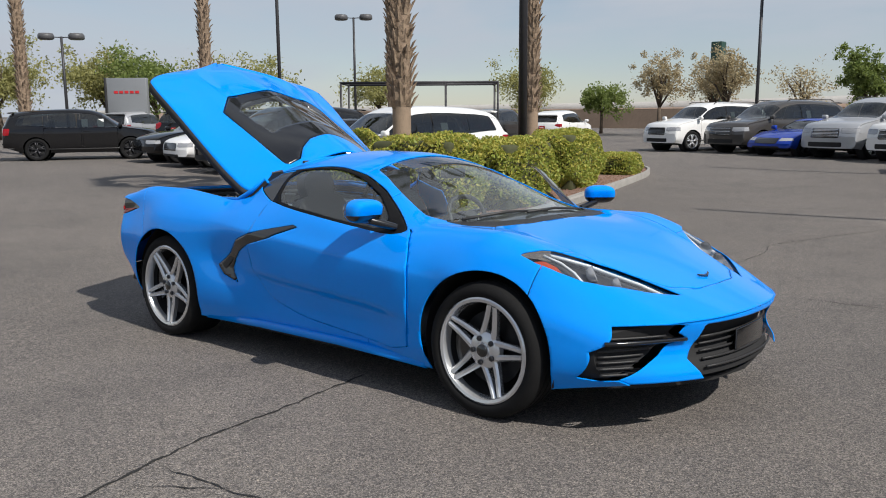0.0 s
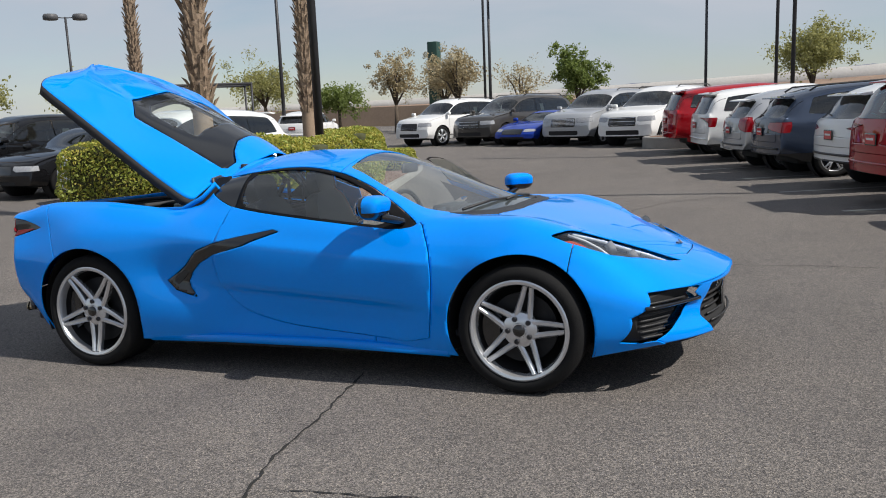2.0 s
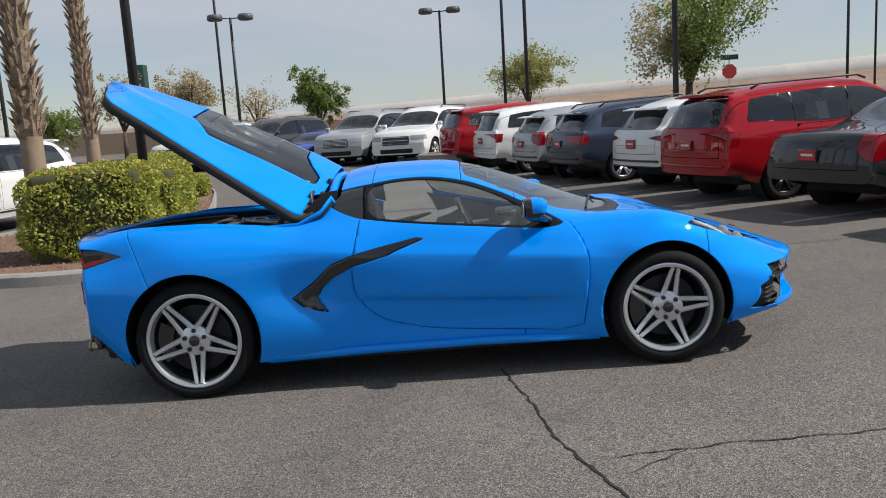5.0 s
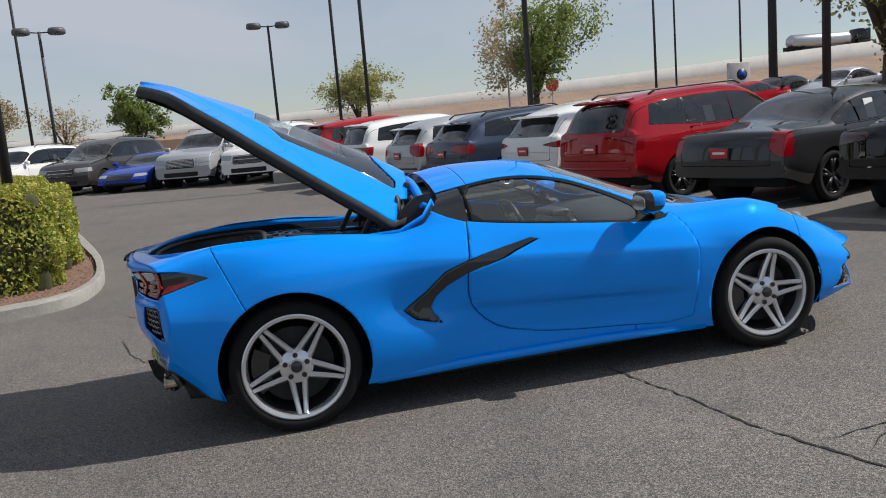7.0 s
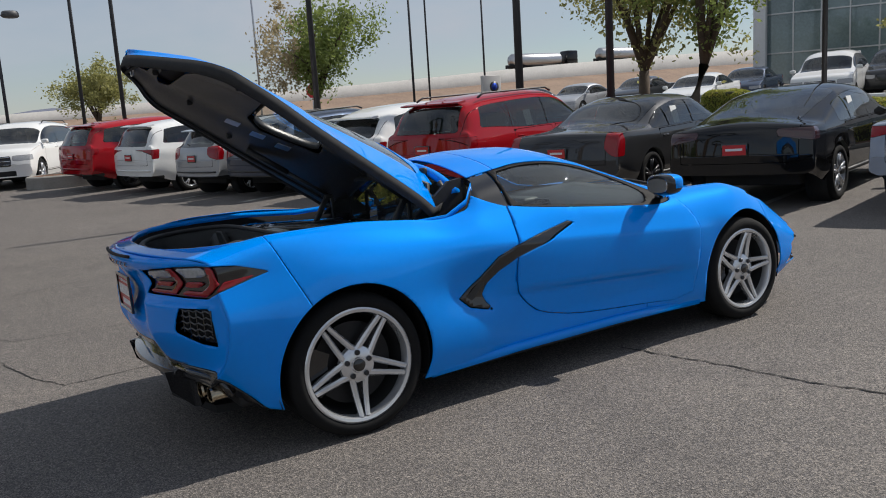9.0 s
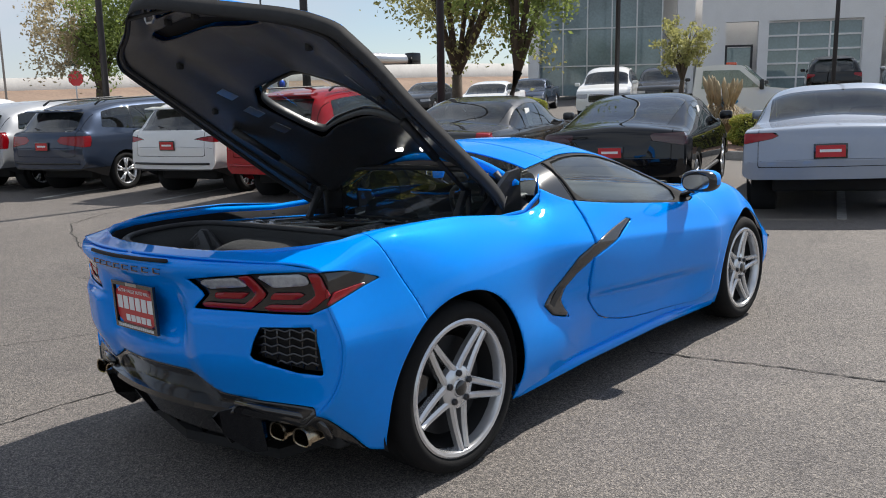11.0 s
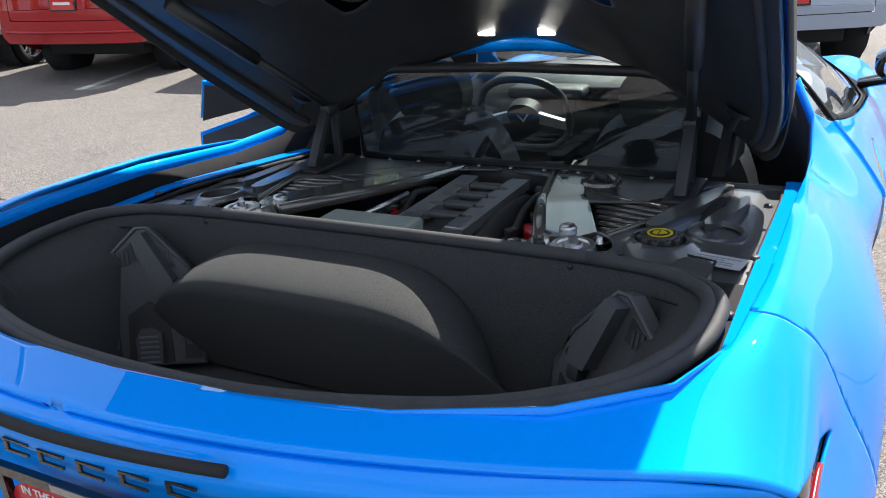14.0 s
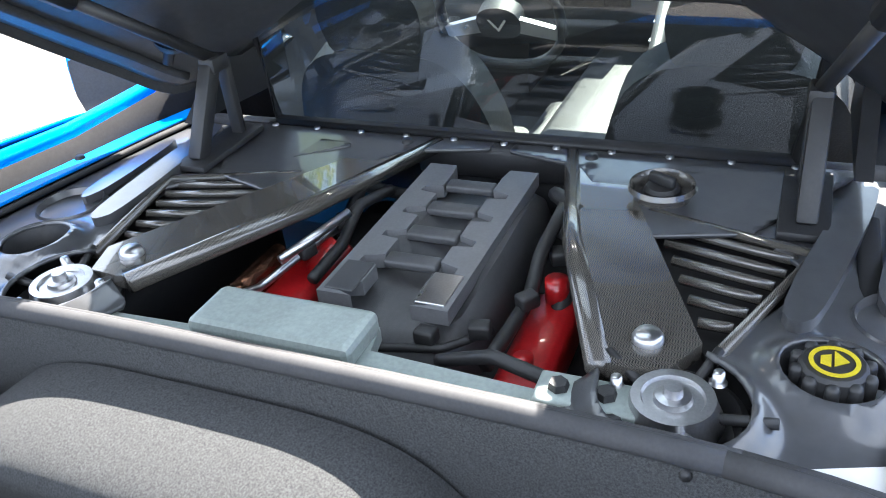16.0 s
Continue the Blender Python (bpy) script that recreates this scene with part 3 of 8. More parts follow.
FRONT_VENT = [(-.792, .502), (-.681, .506), (-.538, .504), (-.567, .467), (-.513, .435), (-.596, .416), (-.63, .374), (-.729, .316), (-.819, .267), (-.862, .277), (-.863, .394)]
MID_GRILLE = [(.5, .492), (-.25, .494), (-.435, .493), (-.451, .427), (-.505, .345), (-.48, .30), (-.42, .20), (.5, .20)]
fyz = lambda v, poly: np.where(ahead(v), poly_sd(v[:, 1], v[:, 2], poly), -1)
front_vent, (nv, nf) = cut(nv, nf, lambda v: fyz(v, FRONT_VENT))
mid_grille, (nv, nf) = cut(nv, nf, lambda v: fyz(v, MID_GRILLE))


def welded(piece):
    """A half and its mirror image, joined along the middle."""
    v, f = joined(piece, mirrored(*piece))
    v = np.array(v, float)
    mid = np.abs(v[:, 1]) < 2e-4
    v[mid, 1] = 0
    seen, new_of = {}, np.arange(len(v))
    for i in np.nonzero(mid)[0]:
        new_of[i] = seen.setdefault(tuple(np.round(v[i], 5)), i)
    return v, [q for q in (tuple(dict.fromkeys(int(new_of[i]) for i in face)) for face in f) if len(q) > 2]


car = thing("sports_car", LOT, "bright blue mid-engined sports coupe with its rear hatch open", "car")
T6 = 0.006
for side_m in (lambda p: p, lambda p: mirrored(*p)):
    part("front_wing", side_m(front_wing), BLUE, car, thick=T6)
    part("rear_quarter", side_m(quarter), BLUE, car, thick=T6)
for name, piece in (("hood", hood), ("roof", roof), ("front_bumper", (nv, nf)), ("rear_bumper", (tv, tf))):
    part(name, welded(piece), BLUE, car, thick=T6)
part("cowl", joined(cowl, mirrored(*cowl)), BLACK_PLASTIC, car, "black plastic cowl below the windscreen", thick=T6)
part("windscreen", welded(windscreen), GLASS_CLEAR, car, "clear curved windscreen")
part("diffuser_panel", welded(tail_black), BLACK_GLOSS, car, "gloss black lower rear panel", thick=T6)
door_ob = part("door", door, BLUE, car, thick=0.012)
part("side_window", window, GLASS_CLEAR, car, "tinted side window")
part("quarter_window", quarter_glass, BLACK_GLOSS, car, "gloss black quarter panel")
part("quarter_window", mirrored(*quarter_glass), BLACK_GLOSS, car, "gloss black quarter panel")
part("window_frame", window_frame, WINDOW_TRIM, car, "black frame of the side window", thick=.006)

# ---- wheels of the blue car ----
DISC = material("brake_disc_steel", (.035, .035, .037), rough=.5, metal=.8, vary=.3, scale=25)

def ring_pts(c, r, a):
    return (c[0] + r * math.cos(a), c[1] + r * math.sin(a))


def sports_wheel(x, y, z, tyre_r, rim_r, width, turn, flip):
    """Tyre, rim with five split spokes, disc, caliper, nuts; the outer face looks to -y."""
    w = new("wheel")
    w.parent = car
    w.matrix_basis = Matrix.Translation((x, y, z)) @ (Matrix.Rotation(math.pi, 4, "Z") if flip else Matrix.Identity(4))
    h = width
    tyre = [(rim_r - .004, .02), (rim_r + .012, 0), (rim_r + .03, -.004), (tyre_r - .03, .0), (tyre_r - .010, .012), (tyre_r - .002, .035)]
    for k in range(4):
        a = .035 + (h - .07) * (k + .5) / 4
        tyre += [(tyre_r, a - .016), (tyre_r, a + .016), (tyre_r - .007, a + .018), (tyre_r - .007, a + .024)]
    tyre += [(tyre_r - .004, h - .03), (tyre_r - .03, h), (rim_r + .02, h), (rim_r - .01, h - .02)]
    part("tyre", lathe(tyre, 72), RUBBER, w, sharp=50)
    rim = [(rim_r - .028, .055), (rim_r - .022, .012), (rim_r - .018, .004), (rim_r - .004, .001), (rim_r + .004, .006), (rim_r + .003, .02), (rim_r - .012, .03), (rim_r - .02, .06), (rim_r - .03, h * .6), (rim_r - .006, h - .01)]
    part("rim", lathe(rim, 72), SILVER, w, sharp=40)
    part("barrel", lathe([(rim_r - .03, .05), (rim_r - .035, h - .02), (.05, h - .03)], 48), DARK, w)
    spokes = []
    for k in range(5):
        a0 = radians(turn) + 2 * math.pi * k / 5
        for sgn in (-1, 1):
            line = []
            for t in np.linspace(0, 1, 7):
                r = .052 + (rim_r - .024 - .052) * t
                spread = sgn * (.036 - .020 * t)
                yy = .030 - .020 * t + .006 * math.sin(t * 3.1)
                line.append((r, spread, yy, .0165 - .0035 * t))
            vs, fs = [], []
            for r, sp, yy, hw in line:
                for du, dy in ((-hw, .006), (-hw * .45, -.004), (hw * .45, -.004), (hw, .006), (hw * .7, .035), (-hw * .7, .035)):
                    u = sp + du
                    vs.append((r * math.cos(a0) - u * math.sin(a0), yy + dy, r * math.sin(a0) + u * math.cos(a0)))
            for i in range(6):
                for j in range(6):
                    q = (j + 1) % 6
                    fs.append((i * 6 + j, i * 6 + q, (i + 1) * 6 + q, (i + 1) * 6 + j))
            spokes.append((np.array(vs), fs))
    for k in range(5):
        part("spoke", joined(spokes[2 * k], spokes[2 * k + 1]), SILVER, w, sharp=35)
    part("hub", lathe([(.0, .016), (.034, .016), (.038, .022), (.078, .026), (.088, .034), (.092, .06), (.03, .07)], 40), SILVER, w, sharp=35)
    part("hub_cap", lathe([(.0, .006), (.026, .007), (.030, .010), (.031, .02)], 24), BLACK_GLOSS, w, "dark hub cap")
    # nuts take a dark colour for the shade of their holes
    for k in range(5):
        a = radians(turn) + 2 * math.pi * (k + .5) / 5
        nut = lathe([(.0, .012), (.010, .012), (.0135, .016), (.014, .036)], 10)
        part("wheel_nut", moved(nut, Matrix.Translation((.060 * math.cos(a), 0, .060 * math.sin(a)))), DARK_WHEEL, w, "wheel nut darkened for its shaded hole", soft=False)
    part("brake_disc", lathe([(.08, .095), (rim_r - .075, .095), (rim_r - .075, .12), (.08, .12)], 56), DISC, w, "dark grey steel brake disc", sharp=30)
    arc = [radians(d) for d in range(150, 215, 8)]
    ro, ri = rim_r - .045, rim_r - .135
    outline = [(ro * math.cos(a), ro * math.sin(a)) for a in arc] + [(ri * math.cos(a), ri * math.sin(a)) for a in reversed(arc)]
    part("brake_caliper", prism(outline, .07, .14), BLACK_GLOSS, w, "black brake caliper", soft=False)
    return w


for s, fl in ((-1, False), (1, True)):
    sports_wheel(1.361, s * .935, .327, .327, .252, .245, 76 if s < 0 else 20, fl)
    sports_wheel(-1.361, s * .930, .3455, .3455, .274, .30, -90 if s < 0 else 15, fl)

# wheel housings and floor
for cx, cz, r, y0 in ((1.361, .335, .385, .50), (-1.361, .348, .405, .615)):
    for s in (-1, 1):
        a = np.linspace(radians(-20), radians(200), 30)
        vs = [(cx + r * math.cos(t), s * y, max(cz + r * math.sin(t), .14)) for y in (y0, .885) for t in a]
        n = len(a)
        cap = [(cx, s * y0, cz)]
        fs = [(i, i + 1, n + i + 1, n + i) for i in range(n - 1)] + [(2 * n, i, i + 1) for i in range(n - 1)]
        part("wheel_housing", (np.array(vs + cap), fs), DARK, car, "black plastic wheel housing")
floor_pts = [(2.05, .0), (1.95, .45), (1.75, .62), (.97, .60), (.9, .84), (-.9, .84), (-.97, .55), (-1.75, .55), (-1.95, .5), (-2.05, 0)]
# unseen pan, added so the nose casts a shadow without a gap
pan = [(2.26, 0), (2.22, .28), (2.13, .47), (2.01, .64), (1.86, .76), (1.76, .60), (1.90, .30), (1.92, 0)]
part("shadow_underpan", prism(pan + [(x, -y) for x, y in reversed(pan)][1:-1], .205, .225, "z"), DARK, car, "black pan below the nose, added to close its shadow", soft=False)
part("underbody", prism(floor_pts + [(x, -y) for x, y in reversed(floor_pts)][1:-1], .16, .20, "z"), DARK, car, "black underbody", soft=False)


# ---- lamps, vents and trim ----
def inset(piece, d, axis=1):
    v = np.array(piece[0], float)
    v[:, axis] += d
    return v, piece[1]


def shrink(piece, k, d=(0, 0, 0)):
    v = np.array(piece[0], float)
    c = v.mean(0)
    return c + (v - c) * k + np.array(d), piece[1]


def clip_to(piece, outline):
    return clip(*piece, poly_sd(piece[0][:, 0], piece[0][:, 1], outline))


LENS = glass("lamp_lens", (.92, .94, .95))
HOUSING = material("lamp_housing", (.13, .13, .14), rough=.3, metal=.5, vary=.4, scale=25)
WHITE_STRIP = material("white_light_strip", (.75, .77, .78), rough=.3, vary=.1, scale=30)
T = Matrix.Translation
for s, flip in ((1, False), (-1, True)):
    sm = (lambda p: mirrored(*p)) if flip else (lambda p: p)
    lamp = part("headlamp", sm(shrink(headlamp, .995, (-.004, .004, -.004))), LENS, car, "long clear headlamp with amber corner")
    part("housing", sm(shrink(headlamp, .97, (-.012, .012, -.045))), HOUSING, lamp, "dark grey lamp housing")
    hv = np.array(headlamp[0])

    def in_lamp(x, y, drop):
        near = hv[np.argmin((hv[:, 0] - x) ** 2 + (hv[:, 1] - y) ** 2)]
        return np.array((x, y, near[2] - drop))
    strip = [in_lamp(x, y, .016) for x, y in ((1.60, -.715), (1.66, -.645), (1.73, -.585), (1.82, -.515), (1.93, -.46), (2.03, -.42))]
    part("light_strip", sm(tube(strip, .008, 8)), WHITE_STRIP, lamp, "white strip along the lamp")
    strip = [in_lamp(x, y, .02) for x, y in ((1.58, -.745), (1.66, -.715), (1.73, -.715), (1.79, -.735))]
    part("light_strip", sm(tube(strip, .007, 8)), WHITE_STRIP, lamp, "white strip across the lamp")
    part("amber_reflector", sm(clip_to(shrink(headlamp, .985, (-.01, .01, -.022)), [(1.56, -.80), (1.60, -.76), (1.66, -.745), (1.71, -.765), (1.68, -.785), (1.60, -.81)])), LAMP_AMBER, lamp, "amber reflector")
    for x, y, r in ((1.76, -.64, .036), (1.86, -.58, .032)):
        p0 = in_lamp(x, y, .035)
        part("projector", sm(moved(lathe([(0, -.012), (r * .7, -.006), (r, .006), (r * 1.1, .03)], 20), Matrix.Translation(p0) @ Matrix.Rotation(radians(-60), 4, "Z") @ Matrix.Rotation(radians(20), 4, "X"))), LAMP_CLEAR, lamp, "clear projector")
    # air intake behind the door
    trim = part("side_intake", sm(inset(scoop, .010)), BLACK_GLOSS, car, "gloss black boomerang intake trim", thick=.02)
    fin = [(-.44, .735), (-.56, .68), (-.66, .60), (-.73, .54), (-.70, .515), (-.62, .59), (-.53, .655), (-.43, .705)]
    part("intake_fin", sm(prism(fin, -.905, -.875)), BLACK_PLASTIC, trim, "dark fin in the intake", soft=False)
    # front corner vents
    vent = part("front_vent", sm(inset(front_vent, -.045, 0)), DARK, car, "black louvred front corner vent")
    for k in range(7):
        z = .295 + .026 * k
        ys = np.linspace(-.845, -.75 + .028 * k, 9)
        line = [(float(nose_x(y, z)) - .035 - .0, y, z) for y in ys]
        part("louvre", sm(tube(line, .006, 6)), BLACK_PLASTIC, vent, "black louvre")
    ys = np.linspace(-.85, -.52, 9)
    part("vent_bar", sm(tube([(float(nose_x(y, .44)) + .004, y, .437) for y in ys], .010, 8)), BLACK_GLOSS, vent, "gloss black bar")
    # rear corner vents: a grid of slanting bars
    rv = part("rear_vent", sm(inset(tail_vent, .04, 0)), DARK, car, "black honeycomb rear vent")
    tail_at = lambda y, z: float(tail_x(np.array(y), np.array(z)))
    for k in range(5):
        z = .605 + .028 * k
        line = []
        for j, y in enumerate(np.linspace(-.635 if k else -.70, -.845, 9)):
            line.append((tail_at(y, z) + .018, y, z + (.010 if j % 2 else 0) + .02 * (y + .75)))
        part("vent_bar", sm(tube(line, .0055, 6)), BLACK_GLOSS, rv, "gloss black bar")
    for k in range(5):
        y = -.66 - .045 * k
        part("vent_bar", sm(tube([(tail_at(y, z) + .020, y - .12 * (z - .66), z) for z in np.linspace(.585 if k > 1 else .62, .73, 5)], .004, 6)), BLACK_GLOSS, rv, "gloss black bar")
    # tail lamps
    tl = part("tail_lamp", sm(inset(tail_lamp, .016, 0)), BLACK_GLOSS, car, "black tail lamp with red chevrons and clear bars")

    def on_tail(outline, off, name, mat, label):
        """A piece of the lamp that follows the rear face."""
        o = outline
        tvv, tff = tail_lamp
        ph = poly_sd(around(tvv), tvv[:, 2], o)
        pv, pf = clip(tvv, tff, ph)
        if len(pf):
            part(name, sm(inset((pv, pf), off, 0)), mat, tl, label, thick=.008)
    on_tail([(.37, .786), (.60, .786), (.67, .838), (.625, .912), (.585, .906), (.63, .84), (.58, .805), (.41, .805)], .004, "chevron", LAMP_RED, "red chevron")
    on_tail([(.63, .784), (.81, .784), (.91, .842), (.87, .918), (.82, .918), (.85, .845), (.79, .808), (.68, .808)], .004, "chevron", LAMP_RED, "red chevron")
    on_tail([(.39, .884), (.575, .903), (.605, .870), (.44, .855)], .004, "reverse_lamp", LAMP_CLEAR, "clear bar")
    on_tail([(.65, .910), (.81, .917), (.83, .878), (.70, .868)], .004, "reverse_lamp", LAMP_CLEAR, "clear bar")
    on_tail([(.45, .820), (.575, .824), (.60, .846), (.46, .842)], .006, "red_bar", LAMP_RED, "dark red bar")
    on_tail([(.68, .824), (.78, .828), (.815, .852), (.69, .848)], .006, "red_bar", LAMP_RED, "dark red bar")
    on_tail([(.89, .806), (.925, .848), (1.06, .858), (1.03, .846), (.965, .826)], .004, "side_marker", LAMP_RED, "red side marker")
    # door mirrors
    mp = (lambda x, y, z: (x, s * y, z))
    bm = bmesh.new()
    bmesh.ops.create_uvsphere(bm, u_segments=28, v_segments=18, radius=1)
    mv = np.array([vv.co[:] for vv in bm.verts])
    mf = [tuple(q.index for q in ff.verts) for ff in bm.faces]
    bm.free()
    mv = np.sign(mv) * np.abs(mv) ** .72
    mv[:, 0] *= .072 * (1 + .25 * mv[:, 2])
    mv[:, 1] *= .105
    mv[:, 2] *= .062
    mv[:, 0] += .02 * np.abs(mv[:, 1]) / .115
    flat = -.048
    back_m = mv[:, 0] < flat
    mv[back_m, 0] = flat
    mv += np.array((.625, -.985, .955))
    cap_sd = lambda v: np.minimum(v[:, 2] - .935, v[:, 0] - .618)
    up, low = clip(mv, mf, cap_sd(mv)), clip(mv, mf, -cap_sd(mv))
    if flip:
        swing = T((.90, .90, 0)) @ Matrix.Rotation(radians(-48), 4, "Z") @ T((-.90, -.90, 0))
        keep_sm = sm
        sm = lambda p: moved(keep_sm(p), swing)
    mirror = part("door_mirror", sm(up), BLUE, car, "blue door mirror with black base", sharp=60)
    part("mirror_base", sm(joined(low, tube([(.66, -.955, .905), (.70, -.90, .885), (.73, -.84, .865)], .022, 8), tube([(.60, -.955, .905), (.66, -.90, .885), (.71, -.84, .865)], .016, 8))), BLACK_GLOSS, mirror, "gloss black mirror foot", sharp=60)
    part("mirror_glass", sm(prism(rounded([(-1.06, .922), (-1.065, .985), (-.99, .998), (-.915, .985), (-.91, .922), (-.98, .912)], 2), .571, .5755, "x")), CHROME, mirror, "mirror glass", soft=False)

# grille between the front vents, with bars
grille = part("front_grille", joined(inset(mid_grille, -.05, 0), mirrored(*inset(mid_grille, -.05, 0))), DARK, car, "black lower front grille")
for k in range(5):
    z = .295 + .033 * k
    part("grille_bar", tube([(float(nose_x(y, z)) - .03, y, z) for y in np.linspace(-.40, .40, 13)], .006, 6), BLACK_PLASTIC, grille, "black grille bar")
part("front_plate_blank", box(2.275, 0, .385, .012, .34, .10, .006), BLACK_GLOSS, car, "gloss black front panel")
lip = [(float(nose_x(y, .27)) - .25, y, .258) for y in np.linspace(-.74, .74, 31)]
part("front_splitter", sweep(lip, .12, lift=0), BLACK_GLOSS, car, "black front splitter", thick=.012)
# crossed-flag emblem on the nose as a plain dark wedge pair
for s in (-1, 1):
    part("nose_emblem", moved(prism([(0, 0), (.055, .022), (.06, .034), (.01, .016)], 0, .006, "z"), Matrix.Translation((2.06, 0, .638)) @ Matrix.Rotation(radians(24), 4, "Y") @ Matrix.Rotation(radians(90 if s > 0 else 90), 4, "Z") @ Matrix.Diagonal((s, 1, 1, 1))), BLACK_GLOSS, car, "dark winged emblem", soft=False)

# wipers
for a, b in (((1.06, .44, .905), (1.10, -.18, .925)), ((1.10, .02, .925), (.98, -.60, .905))):
    part("wiper", tube([a, tuple((np.array(a) + np.array(b)) / 2 + np.array((0, 0, .014))), b], .008, 6), BLACK_PLASTIC, car, "black wiper blade")

# sills and the low rear panel
part("side_sill", tube([(-.95, -.865, .195), (-.4, -.862, .205), (.3, -.862, .205), (.97, -.872, .190)], .028, 8), BLUE, car)
part("side_sill", tube([(-.95, .865, .195), (-.4, .862, .205), (.3, .862, .205), (.97, .872, .190)], .028, 8), BLUE, car)
dv = []
dy = np.linspace(-.47, .47, 41)
prof = [(.06, .445), (.0, .425), (-.045, .405), (-.05, .385), (.0, .375), (.015, .34), (.07, .235), (.30, .215)]
for y in dy:
    b = -2.125 + .25 * (y / .95) ** 2
    for px_, pz_ in prof:
        dv.append((b + px_, y, pz_))
part("rear_diffuser", (np.array(dv), grid_faces(len(dy), len(prof), True)), BLACK_GLOSS, car, "gloss black rear diffuser", thick=.008, sharp=30)
for s in (-1, 1):
    part("exhaust_recess", box(-1.86, s * .65, .345, .12, .33, .18, .02), DARK, car, "dark recess round the exhausts")
    part("recess_lip", tube([(-2.09, s * .47, .425), (-2.06, s * .60, .415), (-2.01, s * .73, .405), (-1.975, s * .80, .385), (-1.95, s * .815, .32)], .016, 8), BLACK_GLOSS, car, "gloss black lip over the exhausts")
for y in (-.30, -.10, .10, .30):
    part("diffuser_fin", prism([(-2.10, .33), (-2.06, .35), (-1.88, .30), (-1.88, .205), (-2.03, .205)], y - .006, y + .006), BLACK_GLOSS, car, "black diffuser fin", soft=False)
for s in (-1, 1):
    wv_ = np.array([(-2.15, s * .44, .402), (-2.13, s * .42, .300), (-2.04, s * .47, .212), (-2.02, s * .53, .225), (-2.04, s * .53, .385), (-2.06, s * .50, .41), (-1.95, s * .43, .25), (-1.95, s * .43, .40)])
    part("diffuser_winglet", (wv_, [(0, 1, 5), (1, 2, 5), (2, 3, 4), (2, 4, 5), (0, 7, 6, 1), (1, 6, 2), (0, 5, 7), (5, 4, 7), (4, 3, 6, 7), (3, 2, 6)]), BLACK_GLOSS, car, "faceted black winglet", soft=False)
    for yc in (.635, .755):
        tip = rounded([(-.052, -.030), (-.036, .036), (.036, .036), (.052, -.030)], 2)
        xb = -2.00 + .10 * (yc - .635)
        n = len(tip)
        vs, fs = [], []
        for px_, k in ((-.035, 1.0), (-.045, .97), (-.043, .84), (.10, .80)):
            vs += [(xb + px_, s * yc + p * k, .333 + q * k) for p, q in tip]
        for i in range(3):
            for j in range(n):
                fs.append((i * n + j, i * n + (j + 1) % n, (i + 1) * n + (j + 1) % n, (i + 1) * n + j))
        tip_ob = part("exhaust_tip", (np.array(vs), fs), material("exhaust_metal", (.46, .38, .27), rough=.22, metal=1.0, vary=.3, scale=20) if s < 0 and yc < .7 else bpy.data.materials["exhaust_metal"], car, "bronze-tinted exhaust tip", sharp=40)
        part("exhaust_bore", moved(prism([(p * .84, q * .84) for p, q in tip], 0, .004, "x"), Matrix.Translation((xb + .06, s * yc, .333))), DARK, tip_ob, "dark exhaust bore", soft=False)

# number plate of the dealer, in a recess of the tail
PLATE_RED = material("plate_red", (.55, .012, .02), rough=.4, coat=.5, vary=.08, scale=20)
PLATE_WHITE = material("plate_white", (.8, .8, .8), rough=.45, vary=.05, scale=20)
px = -2.198
plate = part("plate", moved(prism(rounded([(-.155, -.085), (-.155, .085), (.155, .085), (.155, -.085)], 2), 0, .008, "x"), Matrix.Translation((px, 0, .751))), PLATE_RED, car, "red and white dealer plate in a black frame", soft=False)
fr_o, fr_i = [(-.162, -.094), (-.162, .094), (.162, .094), (.162, -.094)], [(-.148, -.072), (-.148, .078), (.148, .078), (.148, -.072)]
fv = np.array([(h, p, q) for h in (-.008, .004) for o in (fr_o, fr_i) for p, q in o])
ff = []
for i in range(4):
    j = (i + 1) % 4
    ff += [(i, j, 4 + j, 4 + i), (8 + i, 12 + i, 12 + j, 8 + j), (i, 8 + i, 8 + j, j), (4 + i, 4 + j, 12 + j, 12 + i)]
part("plate_frame", moved((fv, ff), Matrix.Translation((px, 0, .751))), BLACK_GLOSS, plate, "black plate frame", soft=False)


def bars(name, parent, m, mat, row, h, thick=.0012):
    """Unlettered writing: plain bars of (middle, width) along a row."""
    for c, w in row:
        part(name, moved(box(0, c, 0, thick, w, h), m), mat, parent, soft=False)


T = Matrix.Translation
bars("letter_bar", plate, T((px - .0015, 0, .761)), PLATE_WHITE, [(.118 - .047 * k, .037) for k in range(6)], .052)
bars("letter_bar", plate, T((px - .0015, -.01, .701)), PLATE_WHITE, [(.075 - .040 * k, .032) for k in range(5)], .026)
bars("letter_bar", plate, T((px - .0090, 0, .669)), PLATE_WHITE, [(.13 - .0145 * k, .010) for k in range(19)], .011)
bars("letter_bar", plate, T((px - .0090, 0, .838)), STEEL, [(.0, .085)], .012)


def lettering(name, words, size, m, mat, parent, label):
    cu = bpy.data.curves.new(name, "FONT")
    cu.body, cu.size, cu.align_x, cu.align_y, cu.extrude = words, size, "CENTER", "CENTER", .0006
    cu.materials.append(mat)
    ob = new(name, cu)
    ob.parent = parent
    ob.matrix_basis = m
    ob["label"] = label
    return ob


REAR_TEXT = Matrix(((0, 0, -1, 0), (-1, 0, 0, 0), (0, 1, 0, 0), (0, 0, 0, 1)))
lettering("lettering", "IN THE VALLEY AUTO MALL", .0195, T((px - .002, 0, .808)) @ REAR_TEXT, PLATE_WHITE, plate, "white words on the plate")
